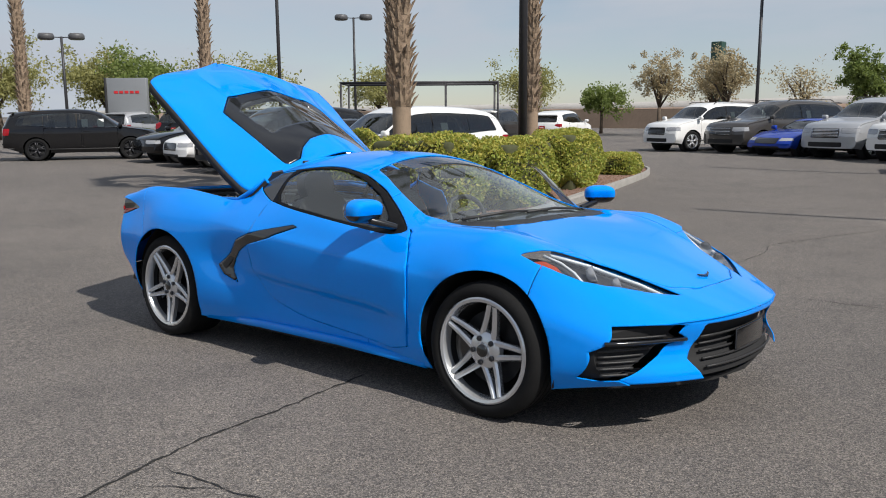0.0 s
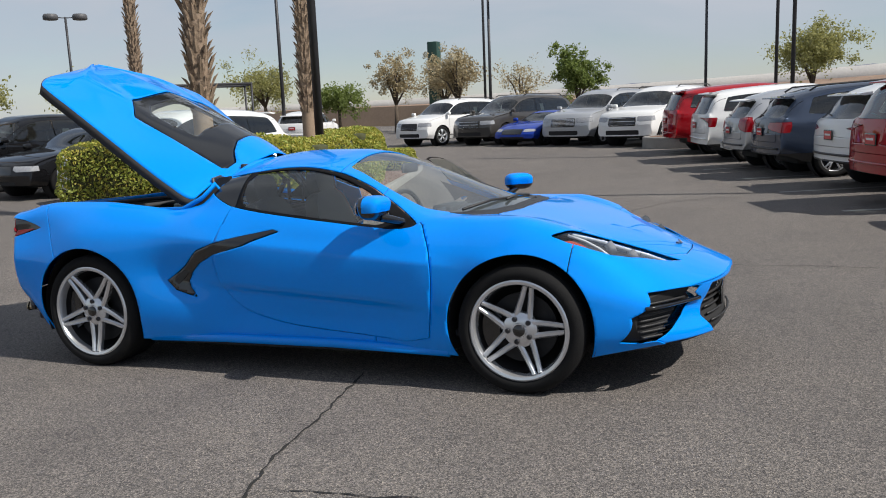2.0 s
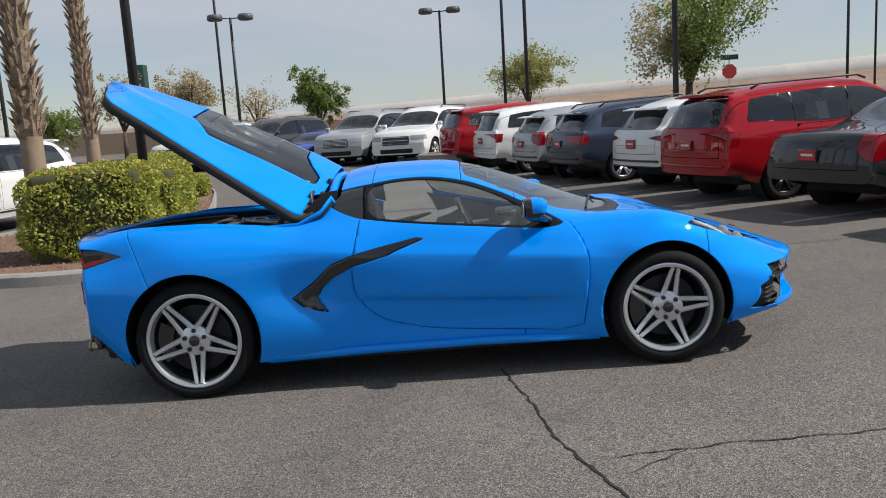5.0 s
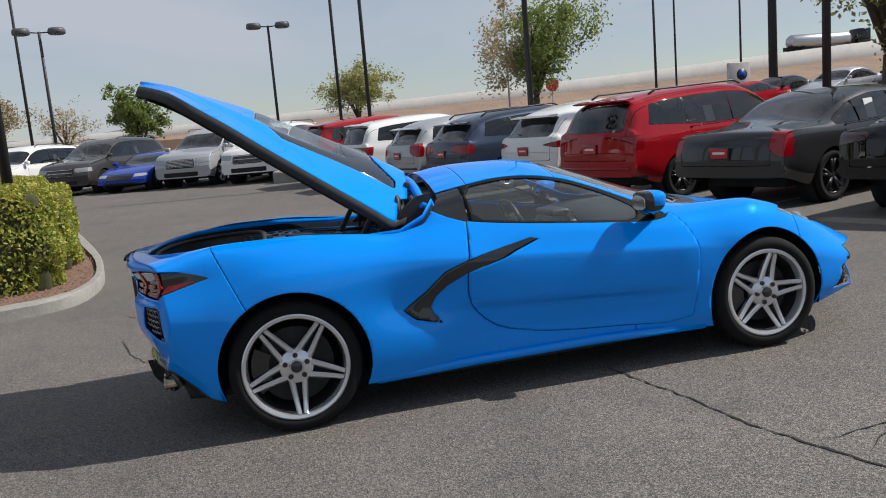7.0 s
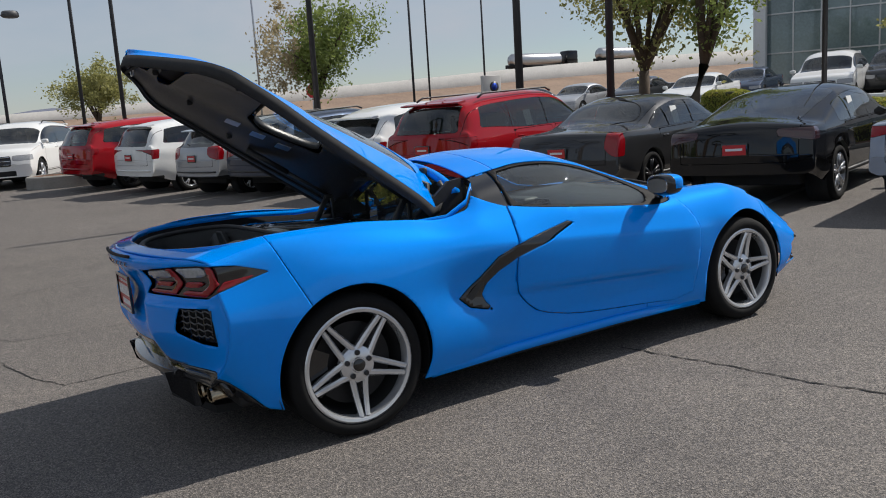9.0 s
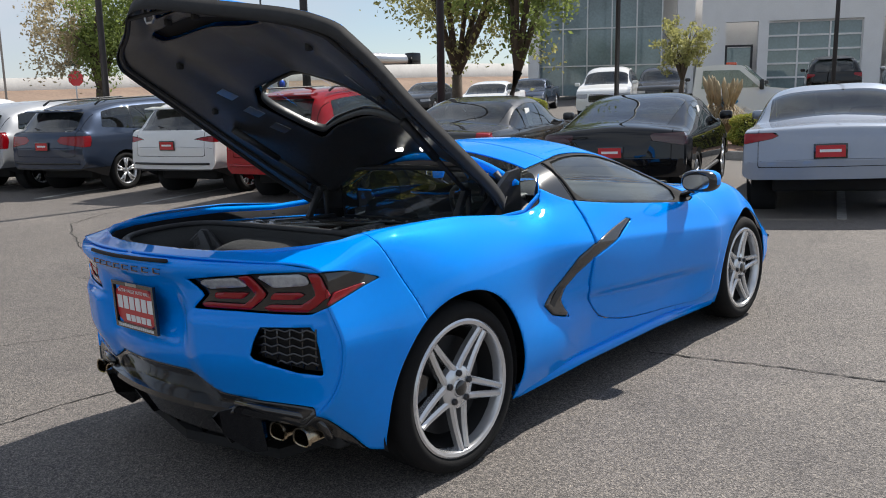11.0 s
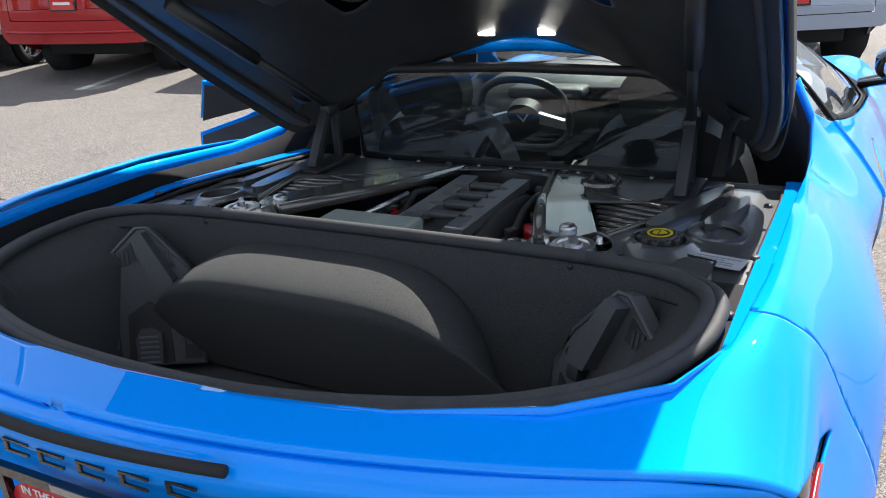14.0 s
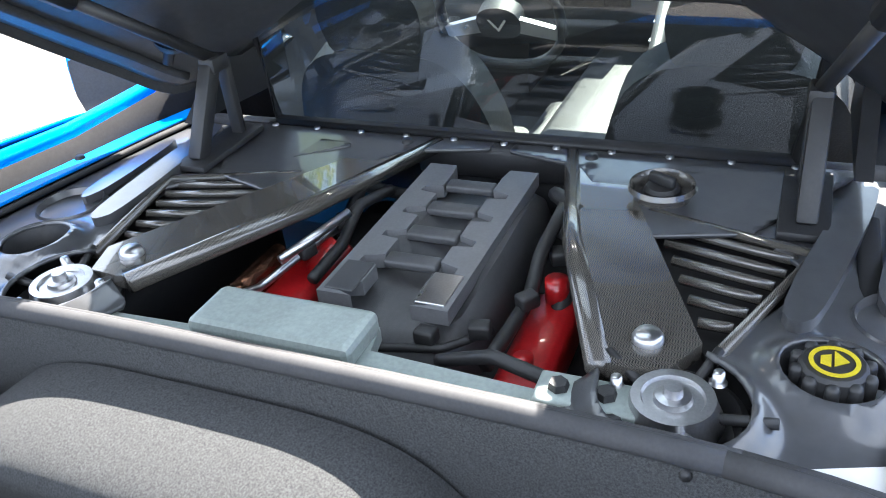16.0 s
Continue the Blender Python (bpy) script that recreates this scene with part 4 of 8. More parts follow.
# the car's name across the tail, as plain dark marks
for k in range(8):
    y = .262 - .069 * k
    at = T((float(tail_x(np.array(y), np.array(.914))) - .004, y, .914))
    part("name_mark", moved(joined(box(0, 0, .0085, .004, .050, .0045, .001), box(0, .002, -.0085, .004, .046, .0045, .001), box(0, .021, 0, .004, .008, .014, .001)), at), BLACK_GLOSS, car, "dark mark on the tail", soft=False)
part("brake_light", tube([(float(tail_x(np.array(y), np.array(.95))) - .008, y, .956) for y in np.linspace(-.29, .29, 15)], .008, 8), DARK, car, "slim dark high brake light")

# ---- hatch of the blue car, standing open ----
def c_line(u):
    return np.stack([curve([(0, -.535), (.10, -.67), (.25, -.91), (.44, -1.20), (.61, -1.45), (.74, -1.64), (.86, -1.80), (1, -2.005)])(u),
                     curve([(0, 1.255), (.10, 1.34), (.25, 1.475), (.44, 1.625), (.61, 1.745), (.74, 1.825), (.86, 1.89), (1, 1.948)])(u)], -1)


H_DROP = curve([(0, .265), (.05, .322), (.12, .308), (.27, .27), (.5, .20), (.65, .145), (.8, .09), (.92, .05), (1, .03)])
H_WIDE = curve([(0, .63), (.08, .715), (.2, .745), (.5, .762), (.68, .78), (.755, .775), (.81, .70), (.85, .59), (.88, .475), (.915, .35), (.955, .22), (.985, .12), (1, .04)])


def hatch_point(u, w, off=0.0):
    """A point of the hatch's skin, u from hinge to tip, w across; off: inwards."""
    u, w = np.asarray(u, float), np.asarray(w, float)
    c = c_line(u)
    d = H_DROP(u) * np.abs(w) ** (1.6 - .4 * smooth(.15, .45, u)) + off
    ridge = .018 * np.exp(-((np.abs(w) - .55) / .12) ** 2) * smooth(.15, .4, u)
    return np.stack([c[..., 0] - .43 * (d - ridge), w * H_WIDE(u), c[..., 1] - .90 * (d - ridge)], -1)


hu, hw = np.concatenate([np.linspace(0, .88, 60), np.linspace(.888, 1, 24)]), np.linspace(-1, 1, 73)
UU, WW = np.meshgrid(hu, hw, indexing="ij")
h_uv = np.stack([UU, WW], -1).reshape(-1, 2)
H_GLASS = [(.05, -.60), (.05, -.47), (.10, -.36), (.135, -.22), (.145, 0), (.135, .22), (.10, .36), (.05, .47), (.05, .60), (.45, .64), (.55, .46), (.565, 0), (.55, -.46), (.45, -.64)]


def hatch_piece(off, keep, flip=False):
    """The hatch's skin at a depth, where keep(u, w) is not negative."""
    uv3 = np.concatenate([h_uv, np.zeros((len(h_uv), 1))], 1)
    vv, ff = clip(uv3, grid_faces(len(hu), len(hw), flip), keep(h_uv[:, 0], h_uv[:, 1]))
    return hatch_point(vv[:, 0], vv[:, 1], off), ff


H_CLEAR = [(.245, -.30), (.225, -.46), (.43, -.51), (.495, -.38), (.51, 0), (.495, .38), (.43, .51), (.225, .46), (.245, .30), (.248, 0)]
clear_sd = lambda u, w: poly_sd(u, w * .6, [(a, b * .6) for a, b in H_CLEAR])
glass_sd = lambda u, w: poly_sd(u, w * .6, [(a, b * .6) for a, b in H_GLASS])
notch = lambda u, w: np.maximum(u - .035, .74 - np.abs(w))
hatch = part("hatch", hatch_piece(0, lambda u, w: np.minimum(-glass_sd(u, w) - .004, notch(u, w))), BLUE, car, "open rear hatch with a glass window", thick=.006)
part("hatch_window", hatch_piece(.006, lambda u, w: clear_sd(u, w)), GLASS_CLEAR, hatch, "tinted hatch glass").visible_shadow = False
part("window_surround", hatch_piece(.004, lambda u, w: np.minimum(glass_sd(u, w) - .001, .004 - clear_sd(u, w))), BLACK_GLOSS, hatch, "gloss black glass surround", thick=.01)
HATCH_IN = material("hatch_liner", (.05, .05, .052), rough=.36, vary=.35, scale=6, bump=.1, bump_scale=500, rough_vary=.1)
in_sd = lambda u, w: clear_sd(u, w) + .012
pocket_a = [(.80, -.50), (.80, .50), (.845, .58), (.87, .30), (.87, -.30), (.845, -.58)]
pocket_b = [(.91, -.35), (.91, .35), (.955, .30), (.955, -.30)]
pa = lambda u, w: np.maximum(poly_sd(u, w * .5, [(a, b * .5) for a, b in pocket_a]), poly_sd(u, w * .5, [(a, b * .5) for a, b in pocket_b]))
part("hatch_liner", hatch_piece(.045, lambda u, w: np.minimum(np.minimum(-in_sd(u, w), -pa(u, w)), .985 - np.abs(w)), True), HATCH_IN, hatch, "black hatch inner liner", thick=-.004)
# pocket floor is set back and takes a near-black for its shade
part("liner_pocket", hatch_piece(.018, lambda u, w: pa(u, w) + .012, True), DARK, hatch, "recess in the liner, coloured darker for its shade")
hole = np.array(rounded(H_CLEAR, 2))
hole = np.vstack([hole, hole[:1]])
n = len(hole)
part("hole_lining", (np.vstack([hatch_point(hole[:, 0], hole[:, 1] * .985, .0075), hatch_point(hole[:, 0], hole[:, 1] * .97, .05)]), [(i, i + 1, n + i + 1, n + i) for i in range(n - 1)]), HATCH_IN, hatch, "black lining round the glass", thick=.003)
# the rim between skin and liner
rim_uv = [(u, 1.0) for u in np.linspace(0, 1, 90)]
rim_uv = rim_uv + [(u, -1.0) for u in np.linspace(1, 0, 90)]
ru, rw = np.array([a for a, _ in rim_uv]), np.array([b for _, b in rim_uv])
o1, o2 = hatch_point(ru, rw, .002), hatch_point(ru, rw * .995, .060)
n = len(ru)
part("hatch_edge", (np.vstack([o1, o2]), [(i, i + 1, n + i + 1, n + i) for i in range(n - 1)]), SEAL, hatch, "black hatch edge seal", thick=.004)
seal_u = np.linspace(.05, .97, 70)
seal = np.vstack([hatch_point(seal_u, np.full(70, .93), .055), hatch_point(seal_u[::-1], np.full(70, -.93), .055)])
part("hatch_seal", tube(seal, .009, 6), SEAL, hatch, "black rubber hatch seal")
for u, w, du, dw in ((.40, .56, .05, .06), (.50, .56, .05, .06), (.30, .56, .05, .06), (.40, -.64, .05, .06), (.50, -.64, .05, .06)):
    c = hatch_point(np.array([u, u + du, u + du, u]), np.array([w, w + .02, w + dw + .02, w + dw]), .052)
    part("louvre_slot", (np.vstack([c, c + np.array((.004, 0, .008))]), [(0, 1, 2, 3), (4, 7, 6, 5), (0, 4, 5, 1), (1, 5, 6, 2), (2, 6, 7, 3), (3, 7, 4, 0)]), STEEL, hatch, "bright louvre slot", soft=False)
for u, w in ((.885, .22), (.885, -.22), (.69, .60), (.69, -.60), (.50, .78), (.50, -.78)):
    c = hatch_point(np.array(u), np.array(w), .055)
    part("rubber_stop", moved(box(0, 0, 0, .03, .02, .03, .006), T(tuple(c))), SEAL, hatch, "rubber stop")
for w in (-.86, .86):
    c = hatch_point(np.array(.10), np.array(w), .05)
    pin = part("buffer_pin", moved(lathe([(.0, -.045), (.010, -.044), (.011, -.012), (.026, -.008), (.034, .006)], 14), T(tuple(c)) @ Matrix.Rotation(radians(90), 4, "X") @ Matrix.Rotation(radians(25), 4, "X")), BLACK_PLASTIC, hatch, "black buffer pin")
lc = hatch_point(np.array(.975), np.array(0.0), .06)
part("latch_loop", tube([lc + np.array(q) for q in ((0, -.03, .01), (-.004, -.034, -.045), (-.006, -.02, -.058), (-.006, .02, -.058), (-.004, .034, -.045), (0, .03, .01))], .006, 8), STEEL, hatch, "steel latch loop")
for w in (-.13, .13):
    c = hatch_point(np.array(.045), np.array(w), .05)
    part("hatch_lamp", moved(box(0, 0, 0, .012, .05, .02, .004), T(tuple(c))), material("lamp_glow", (1, .97, .9), emit=4) if w < 0 else bpy.data.materials["lamp_glow"], hatch, "small lit hatch lamp")
for s in (-1, 1):
    a, b = np.array((-.80, s * .515, 1.045)), hatch_point(np.array(.42), np.array(s * .80), .07)
    mid = a + (b - a) * .52
    st = part("gas_strut", tube([a, mid], .0115, 12), BLACK_PLASTIC, car, "black gas strut")
    part("strut_body", tube([mid, b], .019, 12), BLACK_PLASTIC, st, "black strut tube")
    bracket = part("strut_bracket", box(-.85, s * .518, .892, .20, .07, .014, .005), BLACK_PLASTIC, car, "black strut bracket", sharp=40)
    part("bracket_head", box(-.812, s * .517, 1.045, .05, .035, .03, .006), BLACK_PLASTIC, bracket, sharp=40)
    part("bracket_leg", moved(box(0, 0, 0, .032, .030, .19, .006), T((-.865, s * .520, .975)) @ Matrix.Rotation(radians(32), 4, "Y")), BLACK_PLASTIC, bracket, sharp=40)
    part("bracket_leg", box(-.79, s * .515, .965, .018, .026, .17, .005), BLACK_PLASTIC, bracket, sharp=40)
    part("hatch_hinge", tube([(-.60, s * .56, 1.02), (-.585, s * .55, 1.08), (-.60, s * .53, 1.12)], .016, 8), BLACK_PLASTIC, car, "black hatch hinge arm")

# ---- engine bay ----
MATTE_BLACK = material("matte_black_plastic", (.016, .016, .018), rough=.75, spec=.12, vary=.3, scale=14, bump=.15, bump_scale=700)
BAY_PANEL = material("bay_panel", (.075, .077, .082), rough=.34, spec=.35, coat=.8, coat_rough=.14, vary=.3, scale=4, bump=.08, bump_scale=900, rough_vary=.08)
CARBON = material("carbon_fibre", (.16, .16, .165), rough=.25, coat=1.0, second=(.05, .05, .052), scale=90)
weave = CARBON.node_tree.nodes.new("ShaderNodeTexChecker")
weave.inputs["Scale"].default_value = 190
weave.inputs["Color1"].default_value, weave.inputs["Color2"].default_value = (.115, .105, .09, 1), (.030, .029, .028, 1)
CARBON.node_tree.links.new(weave.outputs["Color"], CARBON.node_tree.nodes["Principled BSDF"].inputs["Base Color"])
RAIL = material("cover_rail_grey", (.15, .153, .16), rough=.4, vary=.2, scale=20)
COVER = material("engine_cover", (.075, .076, .08), rough=.45, vary=.25, scale=12, bump=.1, bump_scale=600)
PALE = material("pale_metal", (.34, .39, .365), rough=.42, metal=.3, vary=.25, scale=16, rough_vary=.1)
ENGINE_RED = material("engine_red", (.45, .012, .015), rough=.3, coat=.4, vary=.3, scale=18)
# inner walls of the opening
b = np.array(BAY)
top = np.array([(x, y, float(SEC["z5"](max(x, -2.2))) - .002) for x, y in BAY])
top[0, 2] = top[-1, 2] = 1.0
lip = top * np.array((.998, .992, 1)) - np.array((0, 0, .03))
low = np.array([(x * .995 - .004, y * .992, .78) for x, y in BAY])
# added dark plate, so gaps above it read as deep shade
part("bay_backing", box(-1.1, 0, .60, .68, 1.36, .02), DARK, car, "dark plate added to close gaps below the engine bay")
n = len(top)
part("bay_gutter", (np.vstack([top, lip]), [(i, n + i, n + i + 1, i + 1) for i in range(n - 1)]), BLUE, car, "blue painted lip round the engine bay", thick=.004)
part("bay_lining", (np.vstack([lip, low]), [(i, n + i, n + i + 1, i + 1) for i in range(n - 1)]), MATTE_BLACK, car, "black inner wall round the engine bay", thick=.003)


def deck(outline, holes, z, name, mat, label, slope=0.0, parent=None, res=70, flange=.0):
    """A flat shelf with round openings; slope: fall per metre outwards."""
    o = np.array(outline)
    xs, ys = np.linspace(o[:, 0].min(), o[:, 0].max(), res), np.linspace(o[:, 1].min(), o[:, 1].max(), res)
    X, Y = np.meshgrid(xs, ys, indexing="ij")
    vv = np.stack([X, Y, np.zeros_like(X)], -1).reshape(-1, 3)
    ph = poly_sd(vv[:, 0], vv[:, 1], outline)
    for hx, hy, r in holes:
        ph = np.minimum(ph, np.hypot(vv[:, 0] - hx, vv[:, 1] - hy) - r)
    vv, ff = clip(vv, grid_faces(res, res, True), ph)
    bulge = -.085 * np.clip(vv[:, 0] + 1.25, 0, 1)
    for hx, hy, r in holes:
        bulge += .022 * np.exp(-((np.hypot(vv[:, 0] - hx, vv[:, 1] - hy) - r) / .02) ** 2)
    vv[:, 2] = z + slope * (np.abs(vv[:, 1]) - .4) + bulge
    return part(name, (vv, ff), mat, parent or car, label, thick=.006)


for s in (-1, 1):
    so = lambda pts: [(x, s * y) for x, y in pts]
    deck(so([(-.76, .27), (-.69, .60), (-.66, .715), (-.80, .726), (-1.2, .732), (-1.60, .734), (-1.50, .71), (-1.45, .62), (-1.44, .52), (-1.425, .32), (-1.36, .29), (-1.30, .42), (-1.04, .54), (-.93, .45)]), [(-1.355, s * .41, .076), (-1.265, s * .555, .052)], .915, "bay_panel", BAY_PANEL, "glossy black engine bay side panel", slope=-.05)
    deck(so([(-.68, .02), (-.68, .60), (-.95, .45), (-1.0, .30), (-.76, .16), (-.72, .02)]), [(-1.02, s * .5, .01)], .917, "bay_shelf", BAY_PANEL, "black shelf below the rear glass", res=40)
    deck(so([(-.64, .722), (-.64, .760), (-.80, .772), (-1.2, .776), (-1.66, .776), (-1.66, .738), (-1.2, .737), (-.80, .731)]), [], .922, "bay_flange", BLUE, "blue painted ledge beside the panel", res=60)
    part("panel_seal", tube([(x, s * y, .913 - .016 * (y - .4) - .085 * max(x + 1.25, 0)) for x, y in ((-.66, .720), (-.80, .729), (-1.2, .7345), (-1.62, .736))], .006, 6), SEAL, car, "black rubber strip beside the panel")
    # raised flutes on the side panel
    slope = Matrix(((1, 0, 0, 0), (0, s, 0, 0), (-.085, 0, 1, -.10625), (0, 0, 0, 1)))
    for rib, lo_, hi_ in (([(-.73, .585), (-.75, .628), (-1.16, .545), (-1.19, .515), (-1.15, .495)], .895, .926), ([(-.80, .650), (-.86, .672), (-1.08, .640), (-1.12, .612), (-1.06, .602)], .892, .920), ([(-1.32, .60), (-1.33, .675), (-1.50, .675), (-1.47, .615)], .895, .912)):
        part("panel_rib", moved(prism(rounded(rib, 2), lo_, hi_, "z"), slope), BAY_PANEL, car, "raised rib of the panel", sharp=40)
    well_ring = lathe([(.050, .004), (.056, -.006), (.062, .004), (.062, .02)], 36)
    part("panel_ring", moved(well_ring, T((-1.12, s * .635, .895)) @ Matrix.Rotation(radians(-90), 4, "X")), BAY_PANEL, car, "raised ring of the panel", sharp=40)
    # carbon braces with a ribbed triangle, falling gently towards the cabin
    fall = Matrix(((1, 0, 0, 0), (0, s, 0, 0), (-.095, 0, 1, -.1425), (0, 0, 0, 1)))
    brace = part("cross_brace", moved(prism([(-.69, .135), (-.71, .215), (-1.25, .425), (-1.315, .395), (-1.32, .335), (-1.02, .225)], .925, .945, "z"), fall), CARBON, car, "carbon fibre cross brace", soft=False)
    part("brace_edge", moved(tube([(-.69, .130, .935), (-1.02, .218, .935), (-1.32, .328, .935)], .016, 10), fall), CARBON, brace)
    part("brace_bolt", moved(lathe([(.0, .0), (.014, .0), (.018, .006), (.018, .012)], 16), T((-1.262, s * .368, .935)) @ Matrix.Rotation(radians(-90), 4, "X")), STEEL, brace, "steel bolt")
    part("brace_bolt", moved(lathe([(.0, .0), (.010, .0), (.012, .006)], 14), T((-.735, s * .175, .885)) @ Matrix.Rotation(radians(-90), 4, "X")), BLACK_PLASTIC, brace, "black bolt")
    vent = part("brace_vent", moved(prism([(-.91, .31), (-.985, .525), (-1.255, .435)], .905, .915, "z"), fall), DARK, car, "ribbed triangular vent", soft=False)
    for k in range(6):
        t = k / 6
        a, c = (-.935 - .30 * t, .325 + .105 * t), (-.995 - .23 * t, .515 - .075 * t)
        part("vent_rib", moved(tube([(a[0], a[1], .93), (c[0], c[1], .93)], .0075, 6), fall), CARBON, vent)
    part("vent_frame", moved(tube([(-.905, .305, .937), (-.985, .535, .937), (-1.265, .44, .937)], .009, 6), fall), CARBON, vent)
    # suspension towers with their top mounts
    tw = part("suspension_tower", moved(lathe([(.072, .02), (.076, .0), (.068, -.006), (.062, .02), (.02, .022)], 32), T((-1.355, s * .41, .905)) @ Matrix.Rotation(radians(-90), 4, "X")), BLACK_PLASTIC, car, "black suspension tower with a steel mount", sharp=40)
    part("tower_mount", moved(lathe([(.0, -.020), (.009, -.020), (.010, -.010), (.018, -.009), (.020, -.003), (.030, -.003), (.032, -.007), (.042, -.007), (.045, .004), (.052, .02)], 28), T((-1.355, s * .41, .925)) @ Matrix.Rotation(radians(-90), 4, "X")), STEEL, tw, "steel top mount", sharp=40)
    for k in range(3):
        a = radians(40 + 120 * k)
        part("tower_stud", moved(lathe([(.0, -.010), (.006, -.010), (.007, .0), (.010, .004)], 10), T((-1.355 + .060 * math.cos(a), s * (.41 + .060 * math.sin(a)), .925)) @ Matrix.Rotation(radians(-90), 4, "X")), STEEL, tw, "steel stud")
    for k in range(5):
        a = radians(72 * k + 20)
        part("tower_web", tube([(-1.355 + .045 * math.cos(a), s * (.41 + .045 * math.sin(a)), .915), (-1.355 + .10 * math.cos(a), s * (.41 + .10 * math.sin(a)), .925)], .006, 6), BLACK_PLASTIC, tw)
    part("filler_well", moved(lathe([(.060, .0), (.056, -.008), (.050, .0), (.048, .05), (.0, .05)], 32), T((-1.265, s * .555, .918)) @ Matrix.Rotation(radians(-90), 4, "X")), BLACK_PLASTIC, car, "round black filler well", sharp=40)
    part("panel_seam", moved(tube([(-1.30, .610, .912), (-1.31, .668, .909), (-1.52, .664, .909), (-1.50, .60, .911)], .003, 5), Matrix.Diagonal((1, s, 1, 1))), DARK, car)
    # dark side walls between bay and cabin
    part("buttress", prism([(-.50, .90), (-.50, 1.13), (-.58, 1.12), (-.70, 1.03), (-.84, .93)], s * .575, s * .60), BLACK_PLASTIC, car, "black buttress panel", soft=False)
well = part("fluid_well", moved(lathe([(.052, .0), (.049, -.008), (.044, .0), (.042, .03), (.0, .03)], 28), T((-.86, -.315, .902)) @ Matrix.Rotation(radians(-90), 4, "X")), CARBON, car, "round well in the carbon brace", sharp=40)
part("fluid_cap", moved(lathe([(.0, -.004), (.024, -.004), (.028, .002), (.029, .03)], 16), T((-.86, -.315, .902)) @ Matrix.Rotation(radians(-90), 4, "X")), BLACK_PLASTIC, well, "black fluid cap", sharp=30)
part("cap_grip", moved(box(0, 0, .013, .012, .046, .018, .004), T((-.86, -.315, .902)) @ Matrix.Rotation(radians(-30), 4, "Z")), BLACK_PLASTIC, well, "raised cap grip")
cap = part("oil_cap", moved(lathe([(.0, -.022), (.030, -.022), (.034, -.018), (.036, .0), (.036, .02)], 14), T((-1.265, -.555, .915)) @ Matrix.Rotation(radians(-90), 4, "X")), BLACK_PLASTIC, car, "black oil filler cap with a yellow mark", sharp=30)
CAP_YELLOW = material("yellow_print", (.62, .50, .02), rough=.5, vary=.3, scale=60)
CAP_AT = T((-1.265, -.555, .915))
part("cap_mark", moved(lathe([(.020, -.0225), (.020, -.0238), (.0245, -.0238), (.0245, -.0225)], 28), CAP_AT @ Matrix.Rotation(radians(-90), 4, "X")), CAP_YELLOW, cap, "yellow ring print", soft=False)
for q in ([(-.014, .002), (.0, .017), (.0, -.008)], [(.003, -.010), (.013, -.006), (.013, .006), (.003, .010)]):
    part("cap_mark", moved(prism([(y, x) for x, y in q], .0225, .0238, "z"), CAP_AT), CAP_YELLOW, cap, "yellow warning print", soft=False)
for k in range(10):
    a = 2 * math.pi * k / 10
    part("cap_lobe", moved(box(.036 * math.cos(a), .036 * math.sin(a), .004, .014, .014, .032, .005), CAP_AT), BLACK_PLASTIC, cap)
part("data_label", moved(box(0, 0, 0, .05, .11, .001), T((-1.40, -.60, .911)) @ Matrix.Rotation(radians(20), 4, "Z")), WHITE_PAPER, car, "white data label", soft=False)
# added dark blocks in place of the shade between braces and body
for s in (-1, 1):
    part("bay_side_backing", box(-1.13, s * .60, .68, .54, .03, .42, .006), DARK, car, "dark block added to close gaps beside the engine")
    part("bay_side_backing", box(-1.13, s * .50, .66, .54, .20, .36, .02), DARK, car, "dark block added to close gaps beside the engine")
# engine: cover with stepped ribs, runners, pipes and the red head
part("engine_block", joined(box(-1.02, 0, .62, .62, .56, .25, .03), box(-1.05, .22, .72, .45, .10, .12, .02), box(-1.05, -.22, .70, .45, .10, .10, .02)), DARK, car, "dark engine block")
cov = [(-.76, .10), (-.80, .125), (-1.12, .135), (-1.235, .11), (-1.245, -.11), (-1.12, -.135), (-.80, -.125), (-.76, -.10)]
ev = []
prof = [(1.0, .70), (1.0, .80), (.95, .835), (.84, .857), (.30, .866)]
o = np.array(rounded(cov, 2))
c0 = o.mean(0)
for k, z in prof:
    ev += [(c0[0] + (p[0] - c0[0]) * (k if k < .9 else k), c0[1] + (p[1] - c0[1]) * k, z - .03 * smooth(-1.10, -1.25, p[0]) - .02 * smooth(-.9, -.74, p[0])) for p in o]
n = len(o)
ef = [(i * n + j, i * n + (j + 1) % n, (i + 1) * n + (j + 1) % n, (i + 1) * n + j) for i in range(len(prof) - 1) for j in range(n)] + [tuple(range((len(prof) - 1) * n, len(prof) * n))]
engine_cover = part("engine_cover", (np.array(ev), ef), COVER, car, "dark grey ribbed engine cover", sharp=40)
for s in (-1, 1):
    stair = []
    for k in range(5):
        x = -.83 - .075 * k
        stair += [(x, .045), (x - .045, .045), (x - .055, .075), (x - .07, .075)]
    stair = stair + [(-1.21, .045), (-1.21, .10), (-.80, .10), (-.80, .05)]
    part("cover_rail", moved(prism(stair, .850, .874, "z"), Matrix.Diagonal((1, s, 1, 1))), RAIL, engine_cover, "stepped grey rail", soft=False)
for k in range(4):
    part("cover_rib", box(-.86 - .08 * k, 0, .866, .030, .085, .014, .004), COVER, engine_cover)
part("cover_badge", box(-1.165, -.07, .874, .075, .045, .004, .002), STEEL, engine_cover, "grey badge plate", soft=False)
part("cover_badge", box(-1.165, .07, .874, .075, .045, .004, .002), BAY_PANEL, engine_cover, soft=False)
